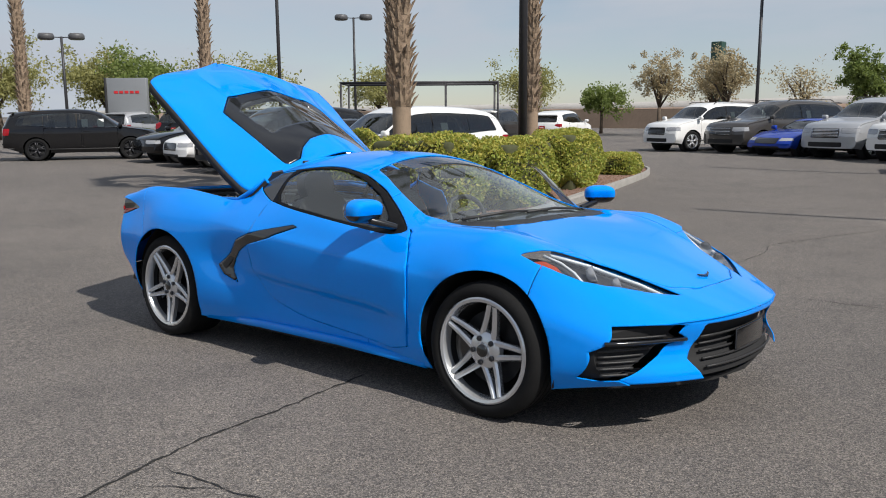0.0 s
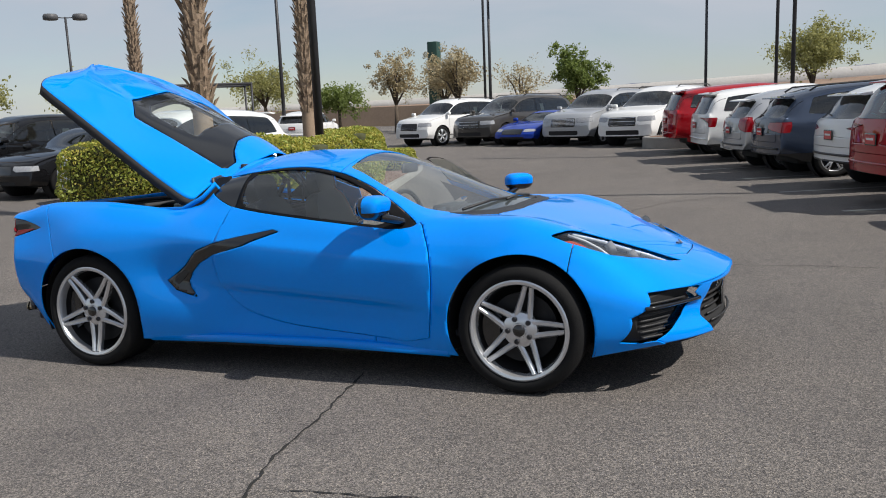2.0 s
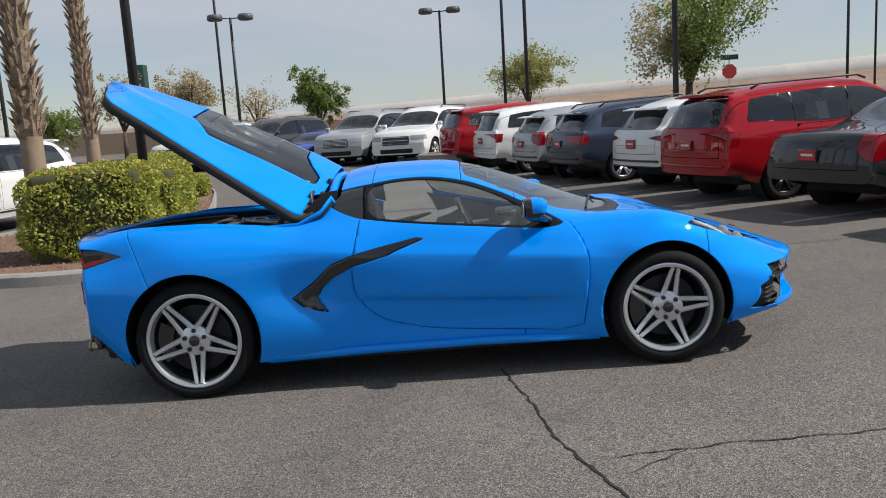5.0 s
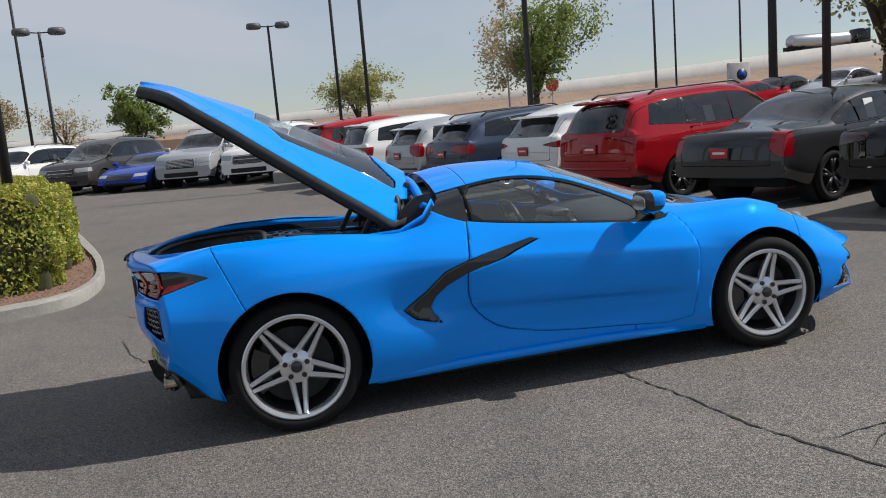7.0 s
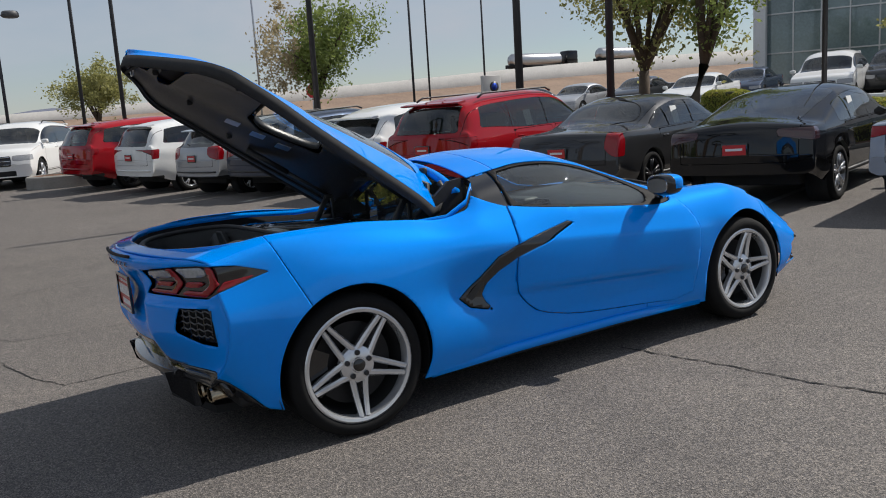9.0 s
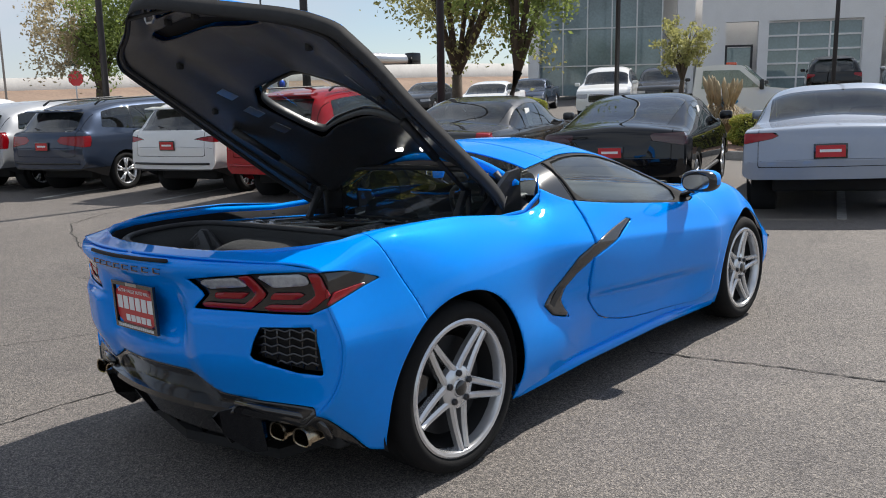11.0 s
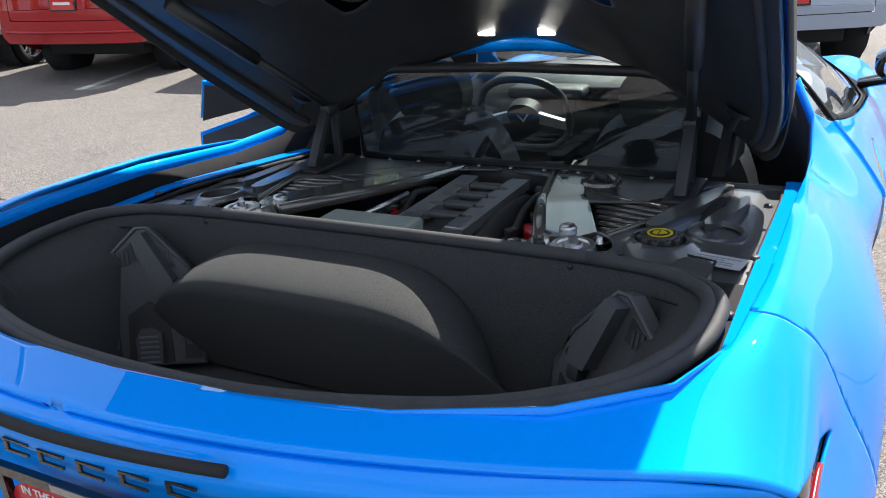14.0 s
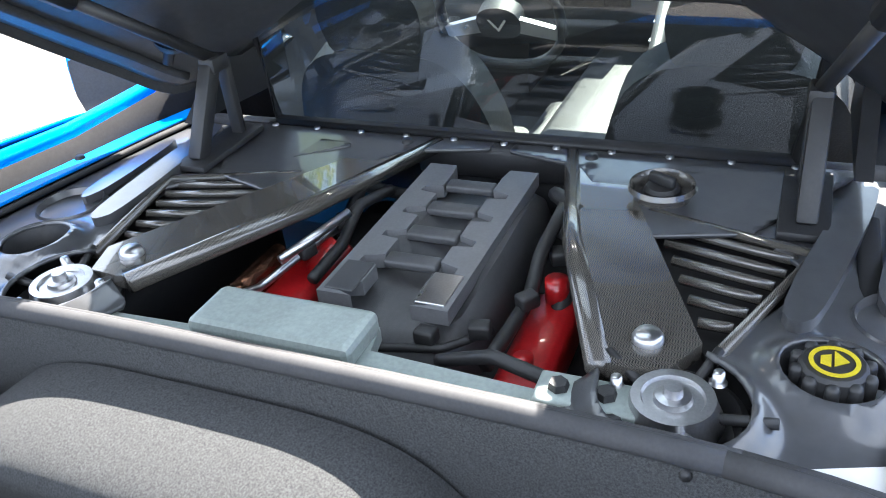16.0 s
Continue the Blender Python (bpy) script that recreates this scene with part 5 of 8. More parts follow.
part("cylinder_head", joined(box(-1.17, -.205, .775, .26, .075, .07, .015), tube([(-1.06, -.205, .80), (-1.06, -.205, .845)], .018, 12), tube([(-1.22, -.205, .80), (-1.22, -.205, .83)], .014, 12)), ENGINE_RED, car, "red cylinder head")
part("cylinder_head", joined(box(-1.12, .215, .765, .30, .08, .07, .015), tube([(-1.06, .21, .79), (-1.02, .18, .83)], .016, 10)), ENGINE_RED, car, "red cylinder head with a heat shield")
part("heat_shield", box(-1.16, .27, .79, .22, .03, .09, .012), material("foil", (.35, .16, .10), rough=.25, metal=.9, vary=.7, scale=40, bump=.8, bump_scale=60), car, "crinkled bronze heat shield")
hose = [((-.86, -.165, .86), (-.95, -.175, .875), (-1.02, -.17, .86), (-1.10, -.175, .83), (-1.25, -.165, .83)), ((-.84, -.14, .86), (-.93, -.21, .88), (-1.02, -.225, .84), (-1.08, -.21, .80)),
        ((-.85, .16, .84), (-.95, .17, .86), (-1.03, .165, .83), (-1.12, .17, .82)), ((-.95, .20, .82), (-1.05, .19, .85), (-1.16, .24, .82), (-1.22, .25, .84)),
        ((-1.18, -.15, .83), (-1.24, -.10, .835), (-1.25, .02, .82)), ((-1.29, -.12, .86), (-1.31, -.20, .90), (-1.33, -.27, .90)), ((-.80, .14, .80), (-.88, .20, .86), (-.96, .21, .80)), ((-.80, -.16, .80), (-.84, -.20, .86), (-.92, -.24, .82))]
for k, h in enumerate(hose):
    hp = np.array(h)
    tt = np.linspace(0, len(hp) - 1, 20)
    part("hose", tube(np.stack([np.interp(tt, range(len(hp)), hp[:, q]) for q in range(3)], -1), (.011, .013, .010, .007, .006, .009, .012, .010)[k], 8), STEEL if k == 3 else BLACK_PLASTIC, car, "bright pipe" if k == 3 else "black hose")
for x, y in ((-.93, -.185), (-1.0, -.19), (-1.12, -.18), (-.98, .185), (-1.08, .20), (-1.20, -.14), (-1.23, -.075)):
    part("connector", moved(box(0, 0, 0, .03, .024, .022, .004), T((x, y, .845)) @ Matrix.Rotation(x * 9, 4, "Z")), BLACK_PLASTIC, car, "black plug connector")
part("sensor_rod", tube([(-1.0, .16, .875), (-1.13, .215, .855)], .008, 10), STEEL, car, "steel sensor rod")
# pale cross member before the boot, and the firewall beam
part("cross_member", joined(prism([(-1.30, .175), (-1.30, -.05), (-1.345, -.06), (-1.355, -.27), (-1.425, -.30), (-1.425, .42), (-1.37, .40), (-1.36, .19)], .885, .905, "z"), box(-1.345, .06, .918, .085, .23, .034, .010), box(-1.33, .06, .86, .02, .21, .08, .004)), PALE, car, "pale grey metal cross member", soft=False)
part("mount_plate", box(-1.365, -.325, .918, .05, .11, .012, .004), PALE, car, "pale bolted plate")
for y in (-.295, -.345):
    part("plate_bolt", moved(lathe([(.0, .0), (.010, .0), (.012, .008)], 6), T((-1.365, y, .932)) @ Matrix.Rotation(radians(-90), 4, "X")), BLACK_PLASTIC, car, soft=False)
part("firewall_beam", joined(box(-.695, 0, .835, .035, .34, .06, .008), box(-.685, 0, .860, .05, 1.06, .018, .006), box(-.66, 0, .74, .02, 1.2, .22)), BLACK_PLASTIC, car, "black beam below the rear glass")
for k in range(11):
    part("beam_bolt", moved(lathe([(.0, .0), (.007, .0), (.008, .005)], 8), T((-.69, -.5 + .1 * k, .873)) @ Matrix.Rotation(radians(-90), 4, "X")), STEEL, car)
# upright rear glass
gl = np.array([(-.672, -.50, .872), (-.672, .50, .872), (-.668, .53, 1.115), (-.662, .36, 1.140), (-.660, 0, 1.148), (-.662, -.36, 1.140), (-.668, -.53, 1.115)])
part("rear_glass", (gl, [tuple(range(7))]), glass("rear_pane", (.60, .66, .64), film=.01), car, "clear glass between cabin and engine", soft=False)
part("rear_glass_frame", tube(np.vstack([gl, gl[:1]]), .014, 8), BLACK_PLASTIC, car, "black frame of the rear glass")
part("roof_header", tube([(-.54, y, 1.20 - .16 * (abs(y) / .62) ** 2.4) for y in np.linspace(-.60, .60, 25)], .028, 8), BLUE, car, "blue roof edge above the rear glass")
for y in (-.33, .33):
    part("header_bracket", box(-.575, y, 1.165, .03, .05, .06, .008), BLACK_PLASTIC, car, "black header bracket")

# ---- boot ----
SEAL_GREY = material("grey_seal", (.055, .055, .058), rough=.7, spec=.3, vary=.25, scale=25)
rim = rounded([(-1.43, -.40), (-1.455, -.62), (-1.53, -.715), (-1.70, -.715), (-1.85, -.65), (-1.97, -.50), (-2.045, -.25), (-2.06, 0), (-2.045, .25), (-1.97, .50), (-1.85, .65), (-1.70, .715), (-1.53, .715), (-1.455, .62), (-1.43, .40)], 2)
rim = np.array(rim)
c0 = np.array((-1.74, 0.0))
rows = [(1.0, .925), (.985, .935), (.965, .925), (.955, .86), (.94, .66), (.90, .60), (.80, .585), (.4, .58)]
bv = []
n = len(rim)
for k, z in rows:
    bv += [(*(c0 + (p - c0) * k), z) for p in rim]
bf = [(i * n + j, i * n + (j + 1) % n, (i + 1) * n + (j + 1) % n, (i + 1) * n + j) for i in range(len(rows) - 1) for j in range(n)] + [tuple(range((len(rows) - 1) * n, len(rows) * n))]
bv = np.array(bv)
bv[:, 1] = np.where(bv[:, 2] < .90, np.clip(bv[:, 1], -.60, .60), bv[:, 1])
boot = part("boot_tub", (bv, bf), CARPET, car, "dark grey carpet-lined boot")
for k, dz in ((1.012, .940), (.985, .944)):
    loop = np.array([(*(c0 + (p - c0) * k), dz) for p in np.vstack([rim, rim[:1]])])
    part("boot_seal", tube(loop, .0125, 10), SEAL_GREY, car, "grey rubber boot seal")
# paper label on the side panel
LABEL_PRINT = material("label_print", (.27, .28, .31), rough=.6, vary=.1, scale=30)
sticker = part("panel_label", moved(box(0, 0, 0, .055, .130, .0015), T((-1.30, -.655, .9085)) @ Matrix.Rotation(radians(-10), 4, "Z")), material("label_paper", (.42, .44, .47), rough=.6, vary=.1, scale=30), car, "pale label on the panel", soft=False)
for k in range(4):
    part("print_bar", moved(box(-.016 + .010 * k, -.008 * (k % 2), .0012, .003, .095 - .02 * (k % 3), .001), T((-1.30, -.655, .9085)) @ Matrix.Rotation(radians(-10), 4, "Z")), LABEL_PRINT, sticker, soft=False)
# black shelf between the boot and the gutter round it
sv = np.stack([*np.meshgrid(np.linspace(-2.12, -1.42, 60), np.linspace(-.79, .79, 90), indexing="ij"), np.zeros((60, 90))], -1).reshape(-1, 3)
sv, sf = clip(sv, grid_faces(60, 90, True), np.minimum(poly_sd(sv[:, 0], sv[:, 1], BAY) - .012, -poly_sd(sv[:, 0], sv[:, 1], rim)))
sv[:, 2] = .918
part("boot_shelf", (sv, sf), MATTE_BLACK, car, "black plastic shelf round the boot", thick=.004)
HUMP_Y, HUMP_W = .11, .40
# hump on the boot's front wall over the gearbox
hv = []
for i, x in enumerate(np.linspace(0, 1, 24)):
    for j, y in enumerate(np.linspace(-1, 1, 41)):
        prof_h = (1 - abs(y) ** 4.5) ** .6 if abs(y) < 1 else 0
        deep = math.sin(min(1, x / .42) * math.pi / 2) * (1 - .55 * x ** 2)
        hv.append((-1.452 - .17 * deep * prof_h ** .6, HUMP_Y + y * HUMP_W * (1 + .45 * x), .60 + .295 * prof_h * (1 - x ** 1.7)))
part("boot_hump", (np.array(hv), grid_faces(24, 41)), CARPET, boot, "carpeted hump on the boot wall")
for s in (-1, 1):
    tm = T((-1.555, s * .545, .775)) @ Matrix.Rotation(radians(-62 * s), 4, "Z") @ Matrix.Rotation(radians(-14 * s), 4, "X") @ Matrix.Diagonal((-1, -s, 1, 1))
    # the face looks along +y of tm, into the boot
    house = [(-.118, -.17), (-.128, -.02), (-.098, .055), (-.012, .150), (.014, .150), (.112, .062), (.118, -.17)]
    base = part("tie_down", moved(prism(house, -.030, .006, "y"), tm), COVER, boot, "ribbed plastic tie-down bracket", soft=False)
    part("tie_frame", moved(tube([(p, .006, q) for p, q in house + house[:1]], .005, 6), tm), COVER, base, "raised bracket edge")
    part("tie_arm", moved(prism([(-.010, .142), (.018, .132), (-.030, .004), (-.072, .006), (-.070, .030)], .006, .042, "y"), tm), COVER, base, "thick lever across the bracket", soft=False)
    part("tie_pad", moved(box(-.062, .020, -.012, .030, .026, .030, .006), tm), BLACK_PLASTIC, base, sharp=40)
    well = [(-.045, -.17), (-.040, -.045), (.0, -.018), (.052, -.050), (.060, -.17)]
    # a raised dark plate supplies the shade of the bracket's hollow
    part("tie_well_shade", moved(prism(well, .004, .009, "y"), tm), BLACK_PLASTIC, base, "dark plate drawn as the bracket's shaded hollow", soft=False)
    part("tie_boss", moved(prism([(-.024, -.165), (-.026, -.095), (-.006, -.080), (.022, -.082), (.036, -.105), (.034, -.165)], .008, .024, "y"), tm), COVER, base, sharp=40)
    for k in range(6):
        part("tie_rib", moved(box(.004, .025, -.160 + .012 * k, .044, .004, .004), tm), RAIL, base, soft=False)
    for po in ([(.028, .118), (.096, .066), (.092, .048), (.020, .076)], [(-.024, .112), (-.070, .058), (-.052, .050)], [(-.112, -.035), (-.075, -.065), (-.070, -.16), (-.110, -.16)], [(.100, -.045), (.078, -.065), (.076, -.16), (.104, -.16)]):
        part("tie_panel", moved(prism(po, .006, .0085, "y"), tm), BLACK_PLASTIC, base, "dark ribbed inset", soft=False)
        cx_, w_ = sum(p for p, _ in po) / len(po), max(p for p, _ in po) - min(p for p, _ in po)
        z_lo, z_hi = min(q for _, q in po), max(q for _, q in po)
        for k in range(5):
            part("inset_rib", moved(box(cx_ - w_ * .28 + w_ * .14 * k, .0095, (z_lo + z_hi) / 2, .003, .003, (z_hi - z_lo) * .45), tm), COVER, base, soft=False)
    for px_, pz_ in ((-.098, .010), (.088, .016)):
        part("tie_screw", moved(lathe([(0, .0), (.008, .0), (.010, -.006)], 10), tm @ T((px_, .010, pz_))), DARK, base)
tray = part("latch_cover", moved(prism(rounded([(-.13, -.20), (-.13, .20), (.03, .19), (.085, .12), (.085, -.10), (.03, -.19)], 1), -.08, .0, "z"), T((-1.965, .17, .80)) @ Matrix.Rotation(radians(8), 4, "Y")), BLACK_PLASTIC, boot, "grey ribbed latch cover with a slot", sharp=40)
part("cover_slot", moved(box(0, 0, .002, .11, .022, .006, .002), T((-1.955, .18, .80)) @ Matrix.Rotation(radians(8), 4, "Y") @ Matrix.Rotation(radians(-25), 4, "Z")), DARK, tray, "dark slot", soft=False)
for k in range(4):
    part("cover_rib", moved(tube([(-.10, -.14 + .085 * k, .003), (.06, -.10 + .065 * k, .003)], .004, 6), T((-1.965, .17, .80)) @ Matrix.Rotation(radians(8), 4, "Y")), BLACK_PLASTIC, tray)
for x, y in ((-1.55, -.73), (-1.30, -.735), (-1.0, -.72), (-1.55, .73), (-1.30, .735), (-1.0, .72), (-1.85, -.63), (-1.85, .63)):
    part("gutter_bolt", moved(lathe([(.0, .0), (.008, .0), (.010, .006)], 8), T((x, y, .925)) @ Matrix.Rotation(radians(-90), 4, "X")), BLACK_PLASTIC, car)

# ---- cabin ----
TRIM = material("cabin_trim", (.045, .045, .047), rough=.55, vary=.3, scale=12, bump=.2, bump_scale=500)
LEATHER = material("black_leather", (.04, .04, .042), rough=.45, vary=.3, scale=15, bump=.3, bump_scale=250)
part("cabin_floor", box(.25, 0, .27, 1.9, 1.6, .04, .01), TRIM, car, "dark cabin floor")
part("bulkhead", joined(box(-.62, 0, .56, .05, 1.5, .58, .02)), TRIM, car, "dark cabin bulkhead")
dash = []
for x, z in ((.62, .60), (.60, .74), (.66, .82), (.80, .845), (.95, .85), (1.10, .86)):
    dash += [(x + .04 * math.cos(y * 3), y, z + .02 * math.exp(-((y - .36) / .2) ** 2)) for y in np.linspace(-.78, .78, 25)]
part("dashboard", (np.array(dash), grid_faces(6, 25)), LEATHER, car, "black leather dashboard", thick=.02)
part("console", joined(box(.20, .02, .50, 1.0, .24, .22, .03), tube([(.55, -.09, .80), (.25, -.10, .66), (-.1, -.11, .60)], .022, 8)), LEATHER, car, "black centre console")
part("console_switches", joined(*[box(.45 - .07 * k, -.085, .755 - .035 * k, .03, .03, .006, .002) for k in range(6)]), STEEL, car, "row of bright switches", soft=False)
part("screen", moved(box(0, 0, 0, .015, .22, .12, .006), T((.60, .14, .80)) @ Matrix.Rotation(radians(-20), 4, "Y")), BLACK_GLOSS, car, "dark display")
for s in (-1, 1):
    y0 = .37 * s
    seat = part("seat", joined(box(.02, y0, .44, .52, .46, .16, .05), box(.02, y0 + .21, .49, .50, .08, .16, .03), box(.02, y0 - .21, .49, .50, .08, .16, .03)), LEATHER, car, "black leather bucket seat", sharp=50)
    bo = rounded([(-.25, .0), (-.26, .28), (-.21, .46), (-.12, .53), (.12, .53), (.21, .46), (.26, .28), (.25, .0)], 2)
    part("backrest", moved(prism(bo, -.05, .05, "x"), T((-.28, y0, .46)) @ Matrix.Rotation(radians(-16), 4, "Y")), LEATHER, seat, "black leather backrest", sharp=40)
    ho = rounded([(-.10, 0), (-.13, .12), (-.09, .19), (.09, .19), (.13, .12), (.10, 0)], 2)
    part("headrest", moved(prism(ho, -.04, .04, "x"), T((-.42, y0, .93)) @ Matrix.Rotation(radians(-10), 4, "Y")), LEATHER, seat, "black headrest", sharp=40)
sw = Matrix.Translation((.27, .345, .80)) @ Matrix.Rotation(radians(-22), 4, "Y")
a = np.linspace(0, 2 * np.pi, 33)
ring = [(0.0, .185 * math.copysign(abs(math.cos(t)) ** .8, math.cos(t)), .165 * math.copysign(abs(math.sin(t)) ** .8, math.sin(t))) for t in a]
wheel_s = part("steering_wheel", moved(tube(ring, .016, 10), sw), LEATHER, car, "squared black steering wheel with silver spokes")
part("wheel_hub", moved(joined(prism(rounded([(-.06, -.05), (-.07, .03), (-.03, .06), (.03, .06), (.07, .03), (.06, -.05)], 2), -.02, .03, "x")), sw), LEATHER, wheel_s, "hub pad", sharp=40)
for s in (-1, 1):
    part("wheel_spoke", moved(prism([(s * .05, -.03), (s * .17, -.055), (s * .175, -.015), (s * .06, .02)], -.016, .0, "x"), sw), STEEL, wheel_s, "silver spoke", soft=False)
    part("hub_emblem", moved(prism([(0, -.02), (s * .03, .022), (s * .022, .024), (0, -.008)], -.026, -.02, "x"), sw), CHROME, wheel_s, "bright emblem wedge", soft=False)
part("instrument_hood", box(.55, .345, .84, .14, .34, .05, .02), LEATHER, car, "black instrument hood")
part("rear_view_mirror", box(.42, 0, 1.12, .03, .22, .06, .015), BLACK_PLASTIC, car, "black rear-view mirror")
# inner door skin of the shut door, and the far door standing open
part("door_lining", inset(shrink(door, .985), .06), TRIM, door_ob, "dark door lining")
swing = T((.90, .90, 0)) @ Matrix.Rotation(radians(-48), 4, "Z") @ T((-.90, -.90, 0))
far = part("door", moved(mirrored(*door), swing), BLUE, car, "blue driver's door standing open", thick=.012)
part("door_lining", moved(mirrored(*inset(shrink(door, .985), .07)), swing), TRIM, far, "dark door lining")
part("door_window", moved(mirrored(*window), swing), GLASS_DARK, far, "tinted door window")
part("window_frame", moved(mirrored(*window_frame), swing), BLACK_PLASTIC, far, "black frame of the door window")
part("door_pull", moved(joined(tube([(.35, .80, .70), (-.05, .80, .66)], .02, 8)), swing), STEEL, far, "silver door pull")

# ---- plants ----
LEAF_HEDGE = leafy("hedge_leaf", (.36, .41, .075), (.21, .26, .04), .35, 5)
LEAF_YELLOW = leafy("yellow_leaf", (.56, .50, .11), (.36, .34, .06), .35, 4)
LEAF_TREE = leafy("tree_leaf", (.27, .33, .09), (.15, .20, .055), .55, 2)
LEAF_PALE = leafy("pale_leaf", (.44, .42, .17), (.28, .28, .10), .55, 2)
LEAF_DRY = leafy("dry_leaf", (.52, .43, .26), (.34, .28, .16), .4, 2)
BARK = material("bark", (.12, .09, .065), rough=.9, vary=.5, scale=6, bump=.8, bump_scale=40)
PALM_BARK = material("palm_bark", (.44, .33, .23), rough=.92, second=(.08, .05, .032), scale=9, bump=.9, bump_scale=50)
PALM_SMOOTH = material("palm_trunk", (.34, .25, .175), rough=.9, vary=.35, scale=7, bump=.6, bump_scale=60)
FROND = material("palm_frond", (.07, .10, .03), rough=.6, vary=.4, scale=3)
# dark green-brown that stands for the shade inside a hedge
HEDGE_SHADE = material("hedge_shade", (.07, .075, .03), rough=.95, vary=.4, scale=8)


def leaves(points, size, rnd, droop=0.0):
    """Small bent leaves, two triangles each, at points with random turns."""
    p = np.asarray(points, float)
    n = len(p)
    g = np.random.RandomState(rnd.randint(0, 10**6))
    a = g.normal(size=(n, 3))
    a[:, 2] -= droop
    a /= np.linalg.norm(a, axis=1)[:, None]
    b = np.cross(a, g.normal(size=(n, 3)))
    b /= np.linalg.norm(b, axis=1)[:, None]
    s = (size * g.uniform(.6, 1.35, n))[:, None]
    v = np.stack([p - a * s, p + b * s * .55, p + a * s, p - b * s * .55], 1).reshape(-1, 3)
    f = [(4 * i, 4 * i + 1, 4 * i + 2, 4 * i + 3) for i in range(n)]
    return v, f


def hedge(x, y, yaw, lx, ly, h, seed, label, name="hedge"):
    """A clipped shrub: a plain core coloured as its shaded inside, and a dense uneven coat of small leaves."""
    rnd = random.Random(seed)
    g = np.random.RandomState(seed)
    ob = thing(name, pose(x, y, float(ground_z(x, y)), 0, 0, yaw), label, "hedge", "clipped hedges")
    part("shade_core", box(0, 0, h * .5, lx * .8, ly * .8, h * .92, .08), HEDGE_SHADE, ob)
    n = int(13000 * (lx * ly + (lx + ly) * h) / 5)
    q = g.uniform(-1, 1, (n, 3))
    k = np.max(np.abs(q), axis=1)
    q = q / k[:, None] * (1 - .16 * g.rand(n) ** 1.5)[:, None]
    q = np.sign(q) * np.abs(q) ** .92
    rr = np.linalg.norm(q, axis=1)
    q *= np.where(rr > 1.28, 1.28 / rr, 1)[:, None]
    wob = 1 + .05 * np.sin(q[:, 0] * 5 + seed) * np.cos(q[:, 1] * 4) + .04 * np.sin(q[:, 2] * 7 + q[:, 0] * 3)
    pts = q * wob[:, None] * np.array((lx / 2, ly / 2, h / 2)) + np.array((0, 0, h * .52))
    pts[:, 2] = np.maximum(pts[:, 2], .03)
    pick = g.rand(n) < .30 + .25 * (pts[:, 2] > h * .8)
    tagged(part("leaf_coat", leaves(pts[~pick], .03, rnd), LEAF_HEDGE, ob), kind="stuff")
    tagged(part("yellow_leaf_coat", leaves(pts[pick], .03, rnd), LEAF_YELLOW, ob), kind="stuff")
    return ob


def tree(x, y, h, r, seed, label, leaf=None, trunk_h=.38, dens=1.0, second=None, lean=0.0, size=.09, name="tree"):
    """A tapered, forked trunk with limbs and a crown of leaf clumps with gaps."""
    rnd = random.Random(seed)
    g = np.random.RandomState(seed)
    ob = thing(name, pose(x, y, float(ground_z(x, y))), label, "tree", "lot trees")
    leaf = leaf or LEAF_TREE
    tr = .022 * h + .03
    fork = np.array((lean * h * .3, rnd.uniform(-.1, .1), h * trunk_h))
    part("trunk", tube([(0, 0, 0), (lean * h * .12, .02, h * trunk_h * .5), fork], 0, 9, [tr * 1.25, tr, tr * .8]), BARK, ob)
    tips = []
    for k in range(9):
        a = 2 * math.pi * (k + rnd.uniform(-.3, .3)) / 9
        out = r * rnd.uniform(.35, .85)
        top = h * rnd.uniform(.62, .93)
        tip = np.array((fork[0] + lean * h * .2 + out * math.cos(a), out * math.sin(a), top))
        midp = fork * .5 + tip * .5 + np.array((rnd.uniform(-.2, .2), rnd.uniform(-.2, .2), .08 * h))
        part("limb", tube([fork, midp, tip], 0, 6, [tr * .6, tr * .38, tr * .12]), BARK, ob)
        tips += [tip, midp]
    centres = []
    for t in tips:
        for _ in range(5):
            centres.append(t + g.normal(size=3) * np.array((r * .30, r * .30, h * .09)))
    centres = np.array(centres)
    n = int(72 * dens)
    pts = np.concatenate([c + g.normal(size=(n, 3)) * r * .115 * rnd.uniform(.6, 1.3) for c in centres])
    if second is not None:
        m = (pts[:, 0] * second[0] + pts[:, 1] * second[1]) > r * .15
        tagged(part("dry_crown", leaves(pts[m], size, rnd), LEAF_DRY, ob, "brown dry foliage"), kind="stuff")
        pts = pts[~m]
    tagged(part("crown", leaves(pts, size, rnd), leaf, ob), kind="stuff")
    return ob


